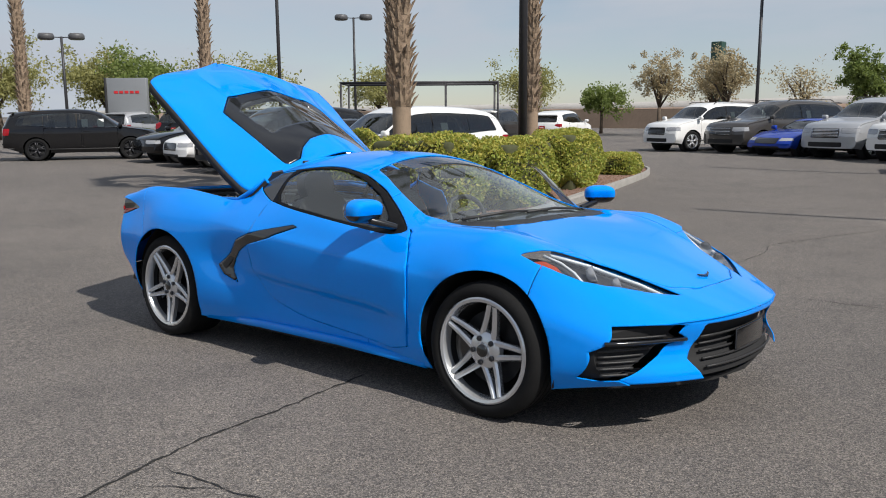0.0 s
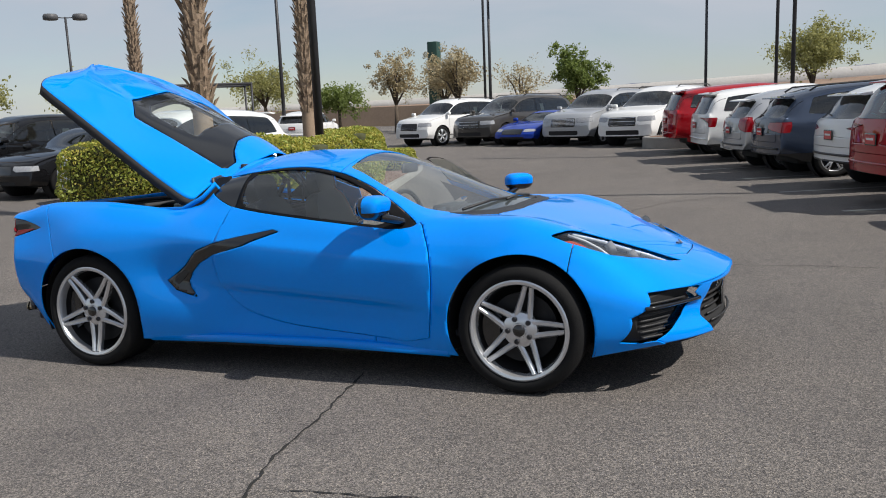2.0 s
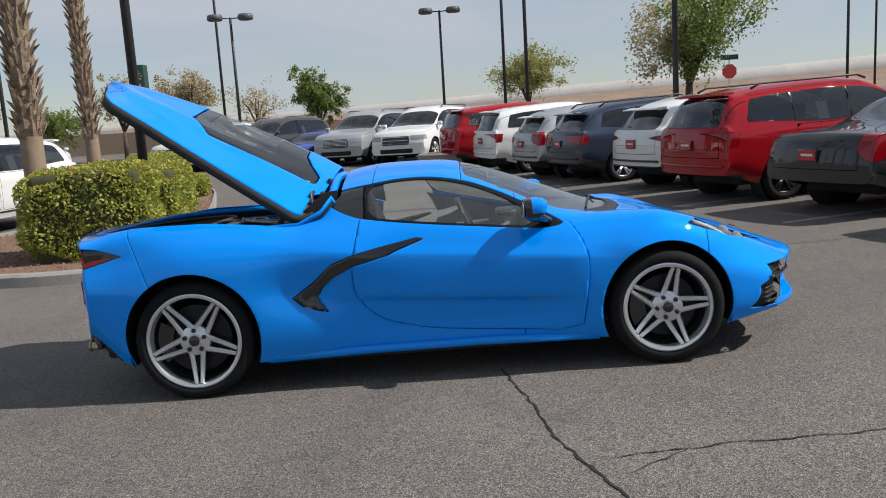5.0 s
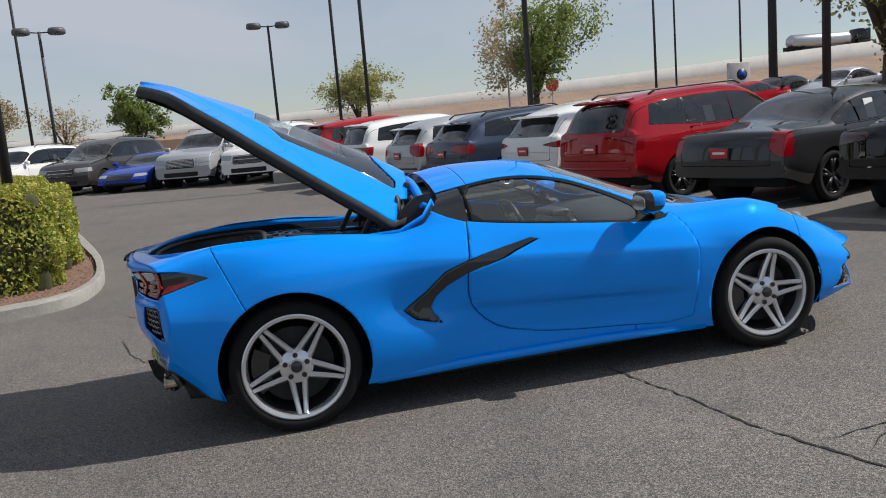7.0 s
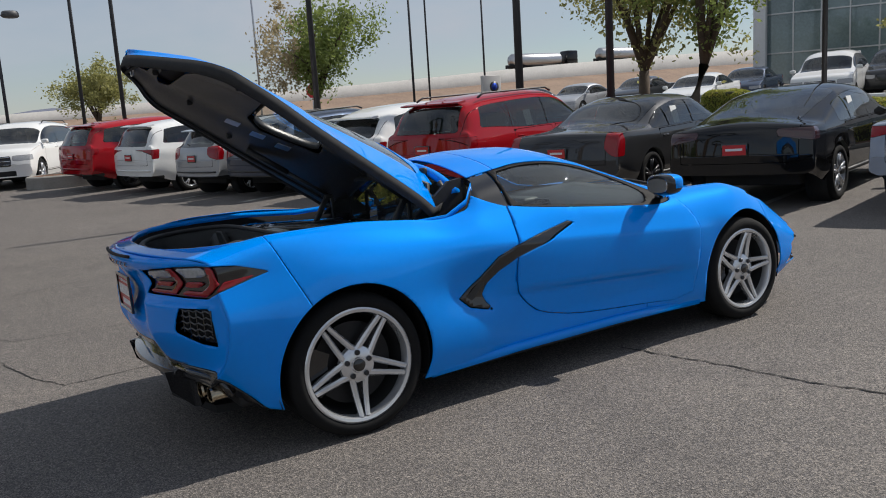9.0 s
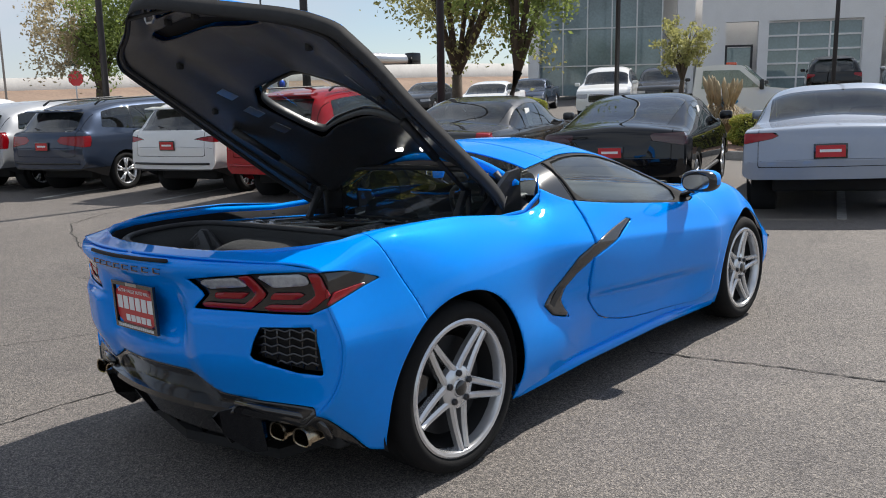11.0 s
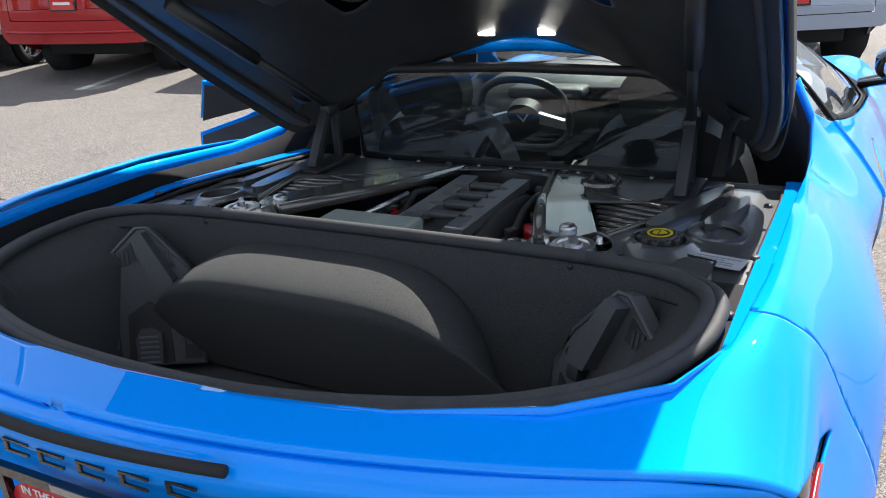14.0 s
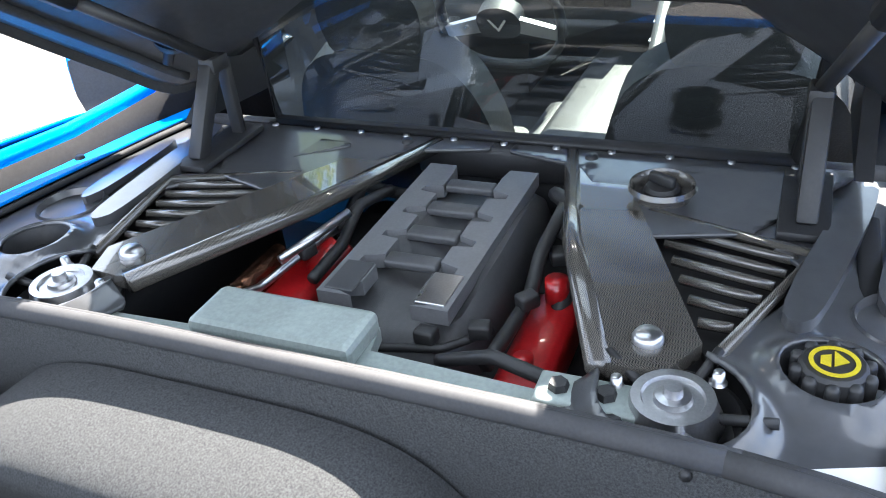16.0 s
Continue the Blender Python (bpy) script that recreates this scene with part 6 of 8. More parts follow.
def palm(x, y, h, r, seed, smooth_to=3.2, curve_x=0.0):
    """A fan palm: smooth foot, upper trunk shaggy with the stubs of old fronds, a crown of fronds."""
    rnd = random.Random(seed)
    ob = thing("palm_tree", pose(x, y, float(ground_z(x, y))), "tall fan palm with shaggy brown trunk in a planter", "palm", "palms of the planter")
    zs = np.linspace(0, h, 26)
    bend = lambda z: curve_x * (z / h) ** 2
    part("trunk", tube([(bend(z), 0, z) for z in zs], 0, 16, [r * (1.12 - .12 * min(z / .6, 1)) * (1 - .12 * z / h) for z in zs]), PALM_SMOOTH, ob)
    stubs = []
    z, k = smooth_to, 0
    while z < h:
        for j in range(7):
            a = 2 * math.pi * (j + .5 * (k % 2)) / 7 + rnd.uniform(-.12, .12)
            rr = r * (1 - .12 * z / h)
            o = np.array((math.cos(a), math.sin(a), 0))
            s = np.array((-math.sin(a), math.cos(a), 0))
            base = np.array((bend(z), 0, z + rnd.uniform(-.04, .04))) + o * rr * .86
            w, ln, out = rnd.uniform(.05, .085), rnd.uniform(.12, .24), rnd.uniform(.04, .13)
            up = np.array((0, 0, 1.0))
            v = [base - s * w - up * .05, base + s * w - up * .05, base + s * w * .45 + up * ln * .7 + o * out * .8, base + o * out * 1.5 + up * ln, base - s * w * .45 + up * ln * .7 + o * out * .8, base + o * .035 - up * .03]
            stubs.append((np.array(v), [(0, 5, 4), (5, 1, 2), (5, 2, 3), (5, 3, 4), (0, 4, 3, 2, 1)]))
        z += .11
        k += 1
    tagged(part("frond_stub_coat", joined(*stubs), PALM_BARK, ob, "crisscross stubs of old fronds", soft=False), kind="stuff")
    for j in range(22):
        a, el = 2 * math.pi * j / 22 * 2.6, radians(rnd.uniform(-35, 65))
        d = np.array((math.cos(a) * math.cos(el), math.sin(a) * math.cos(el), math.sin(el)))
        s = np.cross(d, (0, 0, 1.0))
        s /= np.linalg.norm(s)
        b = np.array((bend(h), 0, h))
        tip = b + d * 1.0
        fs, vs = [], []
        for q in range(15):
            t = radians(-75 + 150 * q / 14)
            e = tip + (d * math.cos(t) + s * math.sin(t)) * .85 + np.array((0, 0, -.18 * abs(math.sin(t)) - .15))
            n0 = len(vs)
            m_ = tip + (d * math.cos(t) + s * math.sin(t)) * .42
            wv = (-d * math.sin(t) + s * math.cos(t)) * .045
            vs += [tip, m_ - wv, e, m_ + wv]
            fs.append((n0, n0 + 1, n0 + 2, n0 + 3))
        vs += list(tube([b, tip], .018, 4)[0])
        part("frond", (np.array(vs), fs), FROND, ob)
    return ob

# ---- parked vehicles ----
PROFILES = {
    "suv": dict(top=[(-.5, .48), (-.495, .62), (-.484, .70), (-.462, .83), (-.44, .905), (-.40, .945), (-.28, .982), (-.06, 1.0), (.04, .985), (.11, .935), (.275, .665), (.34, .635), (.45, .585), (.488, .50), (.5, .38)], belt=.63, glass=(-.415, .235), pillars=(-.235, -.03), back="hatch", screen=(.13, .268)),
    "wagon": dict(top=[(-.5, .50), (-.490, .64), (-.475, .69), (-.43, .84), (-.40, .905), (-.36, .935), (-.25, .98), (-.04, 1.0), (.06, .985), (.11, .94), (.26, .67), (.34, .63), (.45, .57), (.488, .50), (.5, .38)], belt=.635, glass=(-.385, .225), pillars=(-.22, -.03), back="hatch", screen=(.115, .258)),
    "sedan": dict(top=[(-.5, .46), (-.493, .60), (-.47, .70), (-.36, .735), (-.30, .765), (-.165, .95), (-.06, 1.0), (.04, .99), (.095, .95), (.245, .70), (.34, .655), (.455, .57), (.49, .50), (.5, .38)], belt=.665, glass=(-.27, .215), pillars=(-.165, -.005), back="notch", screen=(.10, .245)),
    "fast": dict(top=[(-.5, .48), (-.494, .64), (-.47, .735), (-.40, .77), (-.30, .86), (-.15, .975), (-.05, 1.0), (.05, .985), (.11, .94), (.27, .68), (.36, .62), (.455, .54), (.49, .48), (.5, .36)], belt=.66, glass=(-.27, .225), pillars=(-.17, -.01), back="fast", screen=(.115, .265)),
    "coupe": dict(top=[(-.5, .55), (-.49, .72), (-.42, .78), (-.25, .90), (-.10, 1.0), (0, .985), (.08, .90), (.19, .70), (.30, .66), (.42, .56), (.485, .44), (.5, .36)], belt=.68, glass=(-.20, .16), pillars=(-.16,), back="fast", screen=(.055, .19)),
}
WHEEL_CACHE = {}


def plain_wheel(parent, x, y, r, mat, w=.22):
    """A simpler wheel for a parked vehicle: tyre, five-spoke rim; meshes shared."""
    key = (round(r, 3), mat.name)
    if key not in WHEEL_CACHE:
        rr = r * .70
        ty = mesh_of("tyre", lathe([(rr, .03), (rr + .01, .0), (r - .03, -.004), (r - .006, .02), (r, .05), (r, w - .05), (r - .02, w), (rr, w)], 36), RUBBER)
        ri = mesh_of("rim", lathe([(rr - .03, .07), (rr - .015, .015), (rr, .008), (rr + .006, .02), (rr - .02, .05), (rr - .03, w - .02), (.05, w - .03)], 36), mat)
        sp = []
        for k in range(5):
            for d in (-.16, .16):
                a, b = 2 * math.pi * k / 5 + math.pi / 2, 2 * math.pi * k / 5 + math.pi / 2 + d
                sp.append(tube([(.03 * math.cos(a), .035, .03 * math.sin(a)), ((rr - .02) * math.cos(b), .018, (rr - .02) * math.sin(b))], .02, 6))
        sp.append(lathe([(.0, .018), (.04, .02), (.06, .05)], 16))
        so = mesh_of("spokes", joined(*sp), mat)
        di = mesh_of("disc", lathe([(0, .075), (rr - .03, .075)], 24), DARK)
        WHEEL_CACHE[key] = (ty, ri, so, di)
    wh = new("wheel")
    wh.parent = parent
    wh.matrix_basis = Matrix.Translation((x, y, r)) @ (Matrix.Rotation(math.pi, 4, "Z") if y > 0 else Matrix.Identity(4))
    for nm, me in zip(("tyre", "rim", "spokes", "brake_disc"), WHEEL_CACHE[key]):
        o = new(nm, me)
        o.parent = wh
    return wh


def paint(name, c, coat=1.0, metal=0.0):
    return material(name, c, rough=.4, coat=coat, metal=metal, vary=.04, scale=2, spec=0.0, coat_rough=.015)


def vehicle(kind, L, W, H, x, y, yaw, body_mat, label, name="parked_car", cladding=False, wheel=None, wheel_r=.345, glass_mat=None, plate=True, paper=(), rack=False, bars=0, lamp_h=(.50, .63), lamp_in=.33, chrome_grille=False, clear=.19, lamp_mat=None, category="car", group="parked vehicles"):
    """A parked vehicle from its side outline, length, width and height; its nose along +x of yaw."""
    pr = PROFILES[kind]
    topf, belt = curve([(a * L, b * H) for a, b in pr["top"]]), pr["belt"] * H
    cy, sy_ = math.cos(radians(yaw)), math.sin(radians(yaw))
    gz_at = lambda a, b: float(ground_z(x + a * cy - b * sy_, y + a * sy_ + b * cy))
    ha, hb = .29 * L, .45 * W
    tilt_p = math.atan2(gz_at(ha, 0) - gz_at(-ha, 0), 2 * ha)
    tilt_r = math.atan2(gz_at(0, hb) - gz_at(0, -hb), 2 * hb)
    foot = Matrix.Translation((x, y, .5 * (gz_at(ha, 0) + gz_at(-ha, 0)))) @ Matrix.Rotation(radians(yaw), 4, "Z") @ Matrix.Rotation(-tilt_p, 4, "Y") @ Matrix.Rotation(tilt_r, 4, "X")
    ob = thing(name, foot, label, category, group)
    s = np.concatenate([np.linspace(-.5, -.42, 18), np.linspace(-.41, .43, 58), np.linspace(.44, .5, 12)]) * L
    top = topf(s)
    cab = smooth(.015, .12, top / H - pr["belt"])
    zb = np.minimum(belt, top - .05 * H)
    end = smooth(.40, .5, np.abs(s) / L)
    lo = clear + .09 + np.where(s < 0, .16, .06) * smooth(.36, .5, np.abs(s) / L)
    cp = np.stack([
        np.stack([.455 * W - .03 * end, lo], -1), np.stack([.492 * W - .02 * end, lo + .25 * (zb - lo)], -1), np.stack([.5 * W - .02 * end, lo + .62 * (zb - lo)], -1),
        np.stack([.485 * W - .02 * end, zb], -1), np.stack([(.435 - .080 * cab) * W, top - (.014 + .032 * cab) * H], -1), np.stack([0 * s, top], -1)], 1)
    ts = np.concatenate([np.linspace(0, 3, 22, endpoint=False), np.linspace(3, 5, 22)])
    q = catmull(cp, ts)
    front, rear = .20 * smooth(.2, .5, s / L), .10 * smooth(-.25, -.5, s / L)
    X = s[:, None] + (rear - front)[:, None] * (np.abs(q[..., 0]) / (.5 * W)) ** 2.5
    v = np.stack([X, -q[..., 0], q[..., 1]], -1).reshape(-1, 3)
    f = grid_faces(len(s), len(ts))
    caps = []
    for e, bw, sgn in ((0, .10, 1), (-1, -.20, -1)):
        ring = q[e]
        zz = np.linspace(ring[0, 1], ring[-1, 1], 22)
        ed = np.interp(zz, ring[:, 1], ring[:, 0])
        u = np.linspace(0, 1, 18)
        yy = -ed[:, None] * (1 - u[None])
        xx = s[e] + bw * (np.abs(yy) / (.5 * W)) ** 2.5 + 0 * zz[:, None]
        caps.append((np.stack([xx, yy, zz[:, None] + 0 * yy], -1).reshape(-1, 3), grid_faces(22, 18, sgn > 0)))
    v, f = joined((v, f), *caps)
    wb = .588 * L / 2
    axf, axr = wb + .01 * L, -wb + .01 * L
    d = np.minimum(np.hypot(v[:, 0] - axf, v[:, 2] - wheel_r), np.hypot(v[:, 0] - axr, v[:, 2] - wheel_r)) - wheel_r * 1.13
    v, f = clip(v, f, np.where(np.abs(v[:, 1]) > .3 * W, d, 1))
    gm = glass_mat or GLASS_PARKED
    # windows
    zr = lambda xx: topf(xx) - .085 * H
    kick = .045 * H if pr["back"] == "hatch" else 0.0

    def side_glass(v):
        return np.where(np.abs(v[:, 1]) > .33 * W, np.minimum(np.minimum(zr(v[:, 0]) - v[:, 2], v[:, 2] - belt - .012 * H - kick * smooth(-.12 * L, -.40 * L, v[:, 0])), np.minimum(v[:, 0] - pr["glass"][0] * L - .42 * (v[:, 2] - belt), pr["glass"][1] * L - v[:, 0])), -1)
    sg, (v, f) = cut(v, f, side_glass)
    edges = [-9] + [p * L for p in pr["pillars"]] + [9]
    for a, b in zip(edges, edges[1:]):
        w_ = clip(*sg, np.minimum(sg[0][:, 0] - a - .02, b - sg[0][:, 0] - .02))
        if len(w_[1]):
            for m_ in (w_, mirrored(*w_)):
                part("side_window", m_, gm, ob)
    pillar = clip(*sg, -np.max(np.stack([np.minimum(sg[0][:, 0] - a - .02, b - sg[0][:, 0] - .02) for a, b in zip(edges, edges[1:])]), 0))
    mids = [-99.0] + [(a + b) / 2 for a, b in zip(edges, edges[1:])] + [99.0]
    for lo_, hi_ in zip(mids, mids[1:]):
        if not len(pillar[1]):
            break
        post = clip(*pillar, np.minimum(pillar[0][:, 0] - lo_, hi_ - pillar[0][:, 0]))
        if len(post[1]):
            for m_ in (post, mirrored(*post)):
                part("window_pillar", m_, BLACK_GLOSS, ob)
    a, b = pr["screen"]
    scr, (v, f) = cut(v, f, lambda v: np.where(v[:, 2] > belt + .01, np.minimum(np.minimum(v[:, 0] - a * L, b * L - v[:, 0] - .05 * (v[:, 1] / W) ** 2 * L), .405 * W - np.abs(v[:, 1]) - .1 * (v[:, 2] - belt)), -1))
    part("windscreen", joined(scr, mirrored(*scr)), gm, ob)
    if pr["back"] == "hatch":
        bk = lambda v: np.where(v[:, 0] < -.40 * L, np.minimum(np.minimum(v[:, 2] - .66 * H, .895 * H - v[:, 2]), .37 * W - np.abs(v[:, 1]) - .16 * (v[:, 2] - .6 * H)), -1)
    elif pr["back"] == "notch":
        bk = lambda v: np.where((v[:, 2] > belt) & (v[:, 0] < 0), np.minimum(np.minimum(v[:, 0] + .305 * L, -.155 * L - v[:, 0]), .37 * W - np.abs(v[:, 1])), -1)
    else:
        bk = lambda v: np.where((v[:, 2] > belt) & (v[:, 0] < 0), np.minimum(np.minimum(v[:, 0] + .40 * L, -.15 * L - v[:, 0]), .36 * W - np.abs(v[:, 1]) - .06 * np.clip(-.2 * L - v[:, 0], 0, 1)), -1)
    rg, (v, f) = cut(v, f, bk)
    if len(rg[1]):
        part("rear_window", joined(rg, mirrored(*rg)), gm, ob)
    lz0, lz1 = lamp_h
    tl, (v, f) = cut(v, f, lambda v: np.where(v[:, 0] < -.435 * L, np.minimum(np.minimum(v[:, 2] - lz0 * H - .045 * H * np.clip(1 - (np.abs(v[:, 1]) / W - lamp_in) / (.47 - lamp_in), 0, 1), lz1 * H - v[:, 2]), np.minimum(np.abs(v[:, 1]) - lamp_in * W, -.445 * L - v[:, 0] + .25 * (v[:, 2] - lz0 * H))), -1))
    hl, (v, f) = cut(v, f, lambda v: np.where(v[:, 0] > .42 * L, np.minimum(np.minimum(v[:, 2] - .40 * H - .05 * H * (np.abs(v[:, 1]) / W), .50 * H - v[:, 2]), np.abs(v[:, 1]) - .27 * W), -1))
    gr, (v, f) = cut(v, f, lambda v: np.where(v[:, 0] > .45 * L, np.minimum(np.minimum(v[:, 2] - .345 * H, .495 * H - v[:, 2]), .25 * W - np.abs(v[:, 1])), -1))
    lg, (v, f) = cut(v, f, lambda v: np.where(v[:, 0] > .45 * L, np.minimum(np.minimum(v[:, 2] - .20 * H, .275 * H - v[:, 2]), .30 * W - np.abs(v[:, 1])), -1))
    for m_ in (tl, mirrored(*tl)):
        if len(m_[1]):
            part("tail_lamp", m_, lamp_mat or LAMP_RED, ob, "red tail lamp")
    for m_ in (hl, mirrored(*hl)):
        if len(m_[1]):
            part("headlamp", m_, LAMP_CLEAR, ob, "clear headlamp")
    if len(gr[1]):
        g_ob = part("grille", joined(gr, mirrored(*gr)), BLACK_GLOSS, ob, "dark grille")
        for k in range(bars):
            part("grille_bar", tube([(L * .5 - .01 - .2 * (abs(t) * 2) ** 2.5, t * W, H * (.365 + .115 * k / max(1, bars - 1))) for t in np.linspace(-.24, .24, 9)], .012, 5), CHROME if chrome_grille else BLACK_PLASTIC, g_ob, "bright grille bar" if chrome_grille else "")
    if len(lg[1]):
        part("lower_grille", joined(lg, mirrored(*lg)), DARK, ob, "black lower grille")
    if cladding:
        cl, (v, f) = cut(v, f, lambda v: .275 * H - v[:, 2] + .0 * v[:, 0])
        part("lower_cladding", joined(cl, mirrored(*cl)), BLACK_PLASTIC, ob, "dark plastic lower cladding")
    elif pr["back"] == "hatch":
        va, (v, f) = cut(v, f, lambda v: np.where(v[:, 0] < -.42 * L, .255 * H - v[:, 2], -1))
        if len(va[1]):
            part("rear_valance", joined(va, mirrored(*va)), BLACK_PLASTIC, ob, "black rear valance")
    # doors and tailgate are panels of their own with narrow gaps round them
    gap = .008
    doors = [(-.235 * L, -.005 * L), (.005 * L, .225 * L)] if kind != "coupe" else [(-.13 * L, .14 * L)]
    for a_, b_ in doors:
        def dfield(v):
            return np.where(np.abs(v[:, 1]) > .32 * W, np.minimum(np.minimum(v[:, 0] - a_ - .12 * np.clip(.45 * H - v[:, 2], 0, 9) * (a_ < -.1 * L), b_ - v[:, 0]), np.minimum(v[:, 2] - .24 * H, belt + .005 - v[:, 2])), -1)
        dp = clip(v, f, dfield(v) - gap)
        if len(dp[1]):
            for m_ in (dp, mirrored(*dp)):
                part("door", m_, body_mat, ob)
        v, f = clip(v, f, -dfield(v))
    tg_x = -.38 * L if pr["back"] == "hatch" else -.45 * L
    tfield = lambda v: np.where(v[:, 0] < tg_x, np.minimum(np.minimum(v[:, 2] - .40 * H, (.97 if pr["back"] == "hatch" else .9) * H - v[:, 2]), .40 * W - np.abs(v[:, 1])), -1)
    tg = clip(v, f, tfield(v) - gap)
    if len(tg[1]):
        part("tailgate" if pr["back"] == "hatch" else "boot_lid", joined(tg, mirrored(*tg)), body_mat, ob)
        v, f = clip(v, f, -tfield(v))
    part("body", joined((v, f), mirrored(v, f)), body_mat, ob)
    if kind != "coupe":
        part("sill_strip", joined(*[box(0, sy * (.47 * W), .225 * H, .52 * L, .05, .05, .02) for sy in (-1, 1)]), BLACK_PLASTIC, ob, "dark sill strip")
    part("interior", joined(box(-.06 * L, 0, .44 * H, .60 * L, .80 * W, .22 * H, .05), *[box(xx * L, yy * W, .66 * H, .10, .22 * W, .26 * H, .05) for xx in (-.02, -.20) for yy in (-.22, .22)]), DARK, ob, "dark seats and trim")
    part("underbody", box(0, 0, clear + .14, .80 * L, .66 * W, .16, .03), DARK, ob)
    for ax in (axf, axr):
        for sy in (-1, 1):
            plain_wheel(ob, ax, sy * (.5 * W - .015), wheel_r, wheel or SILVER)
            part("wheel_well", moved(lathe([(wheel_r * 1.15, .0), (wheel_r * 1.15, .26), (.0, .26)], 24), Matrix.Translation((ax, sy * (.5 * W - .06), wheel_r)) @ Matrix.Diagonal((1, -sy, 1, 1))), DARK, ob)
    for sy in (-1, 1):
        mx = pr["screen"][1] * L - .12
        part("door_mirror", moved(box(0, 0, 0, .13, .19, .13, .04), Matrix.Translation((mx, sy * (.5 * W + .06), belt + .09))), body_mat if not cladding else BLACK_GLOSS, ob)
        for hx in (-.20 * L, .03 * L):
            if kind != "coupe":
                part("door_handle", box(hx, sy * (.497 * W), belt - .11, .19, .03, .03, .01), body_mat, ob)
        if rack:
            part("roof_rail", tube([(-.36 * L, sy * .36 * W, float(topf(-.36 * L)) - .005), (-.33 * L, sy * .36 * W, float(topf(-.3 * L)) + .03), (.03 * L, sy * .36 * W, float(topf(.03 * L)) + .03), (.06 * L, sy * .36 * W, float(topf(.06 * L)) - .01)], .018, 6), BLACK_PLASTIC, ob, "black roof rail")
    if plate:
        pz = (.51 if kind in ("suv", "wagon") else .52) * H
        pl = part("plate", box(-.5 * L - .012, 0, pz, .014, .33, .16, .006), BLACK_GLOSS, ob, "red dealer plate")
        part("plate_face", box(-.5 * L - .020, 0, pz, .004, .29, .125), PLATE_RED, pl, soft=False)
        part("plate_print", box(-.5 * L - .023, 0, pz + .005, .003, .21, .03), PLATE_WHITE, pl, soft=False)
    for side_, px in paper:
        yy = side_ * (.455 * W - .012)
        part("price_sheet", moved(box(0, 0, 0, .20, .003, .27), Matrix.Translation((px * L, side_ * (.447 * W), belt + .17)) @ Matrix.Rotation(radians(side_ * 16), 4, "X")), WHITE_PAPER, ob, "white price sheet in the window", soft=False)
    if pr["back"] == "hatch":
        zt = float(topf(-.415 * L))
        part("roof_spoiler", moved(prism([(.06, -.012), (.05, .020), (-.13, -.002), (-.14, -.022), (-.06, -.035)], -.34 * W, .34 * W), Matrix.Translation((-.425 * L, 0, zt))), body_mat, ob, sharp=30)
        part("rear_wiper", tube([(-.47 * L, .02, .66 * H), (-.478 * L, .25, .70 * H)], .012, 5), BLACK_PLASTIC, ob)
        part("bumper_line", tube([(-.5 * L + .10 * (abs(t) * 2) ** 2.5 - .012, t * W, .33 * H) for t in np.linspace(-.44, .44, 13)], .02, 5), body_mat if not cladding else BLACK_PLASTIC, ob)
    return ob


LAMP_SMOKED = material("smoked_lens", (.05, .006, .008), rough=.15, coat=1.0, vary=.3, scale=20)
P_WHITE = paint("white_paint", (.78, .78, .77))
P_SILVER = paint("silver_paint", (.42, .43, .45), metal=.4)
P_BLACK = paint("black_paint", (.008, .008, .009))
P_RED = paint("red_paint", (.34, .008, .014))
P_NAVY = paint("slate_blue_paint", (.04, .055, .09), metal=.4)
P_GREY = paint("graphite_paint", (.04, .04, .042), metal=.3)
P_COBALT = paint("cobalt_paint", (.01, .05, .38), metal=.3)
P_ICE = paint("pale_blue_silver_paint", (.30, .335, .40), metal=.3)
P_BRONZE = paint("bronze_grey_paint", (.075, .07, .066), metal=.4)


def row_b(rear_x, rear_y, L):
    """The middle of a car whose tail stands at a place in the row, nose away from the lane."""
    a = radians(17)
    return rear_x + math.cos(a) * L / 2, rear_y + math.sin(a) * L / 2, 17


vehicle("sedan", 4.73, 1.84, 1.43, *row_b(5.62, -.12, 4.73), P_ICE, "pale silver-blue sedan parked tail towards the lane", lamp_h=(.585, .665), lamp_in=.28)
vehicle("fast", 4.69, 1.85, 1.44, *row_b(5.35, 2.42, 4.69), P_BLACK, "glossy black electric sedan with silver wheels", lamp_h=(.575, .68), lamp_in=.26, lamp_mat=LAMP_SMOKED, paper=((-1, -.12),))
vehicle("sedan", 5.04, 1.90, 1.49, *row_b(4.65, 4.98, 5.04), P_GREY, "dark grey sedan with a lighter grey roof", wheel=DARK_WHEEL, lamp_h=(.47, .70), lamp_in=.385, paper=((-1, -.10),))
vehicle("suv", 4.89, 1.88, 1.74, *row_b(3.78, 7.35, 4.89), P_RED, "red crossover with black wheels and roof rails", wheel=DARK_WHEEL, rack=True, paper=((-1, -.13),), lamp_h=(.49, .615), lamp_in=.17)
vehicle("wagon", 4.55, 1.84, 1.68, *row_b(3.43, 9.72, 4.55), P_WHITE, "white crossover with dark lower trim", cladding=True, lamp_h=(.54, .61), lamp_in=.22)
vehicle("wagon", 4.82, 1.84, 1.68, *row_b(2.40, 12.2, 4.82), P_NAVY, "slate blue wagon with roof rails", cladding=True, rack=True, lamp_h=(.50, .615), lamp_in=.19, paper=((-1, -.12),))
vehicle("wagon", 4.25, 1.78, 1.66, *row_b(1.76, 14.1, 4.25), P_SILVER, "small silver crossover with grey lower trim", cladding=True, lamp_h=(.49, .67), lamp_in=.31)
vehicle("suv", 4.89, 1.88, 1.74, *row_b(.88, 16.55, 4.89), P_WHITE, "white crossover with bright wheels", rack=False, lamp_h=(.49, .615), lamp_in=.17)
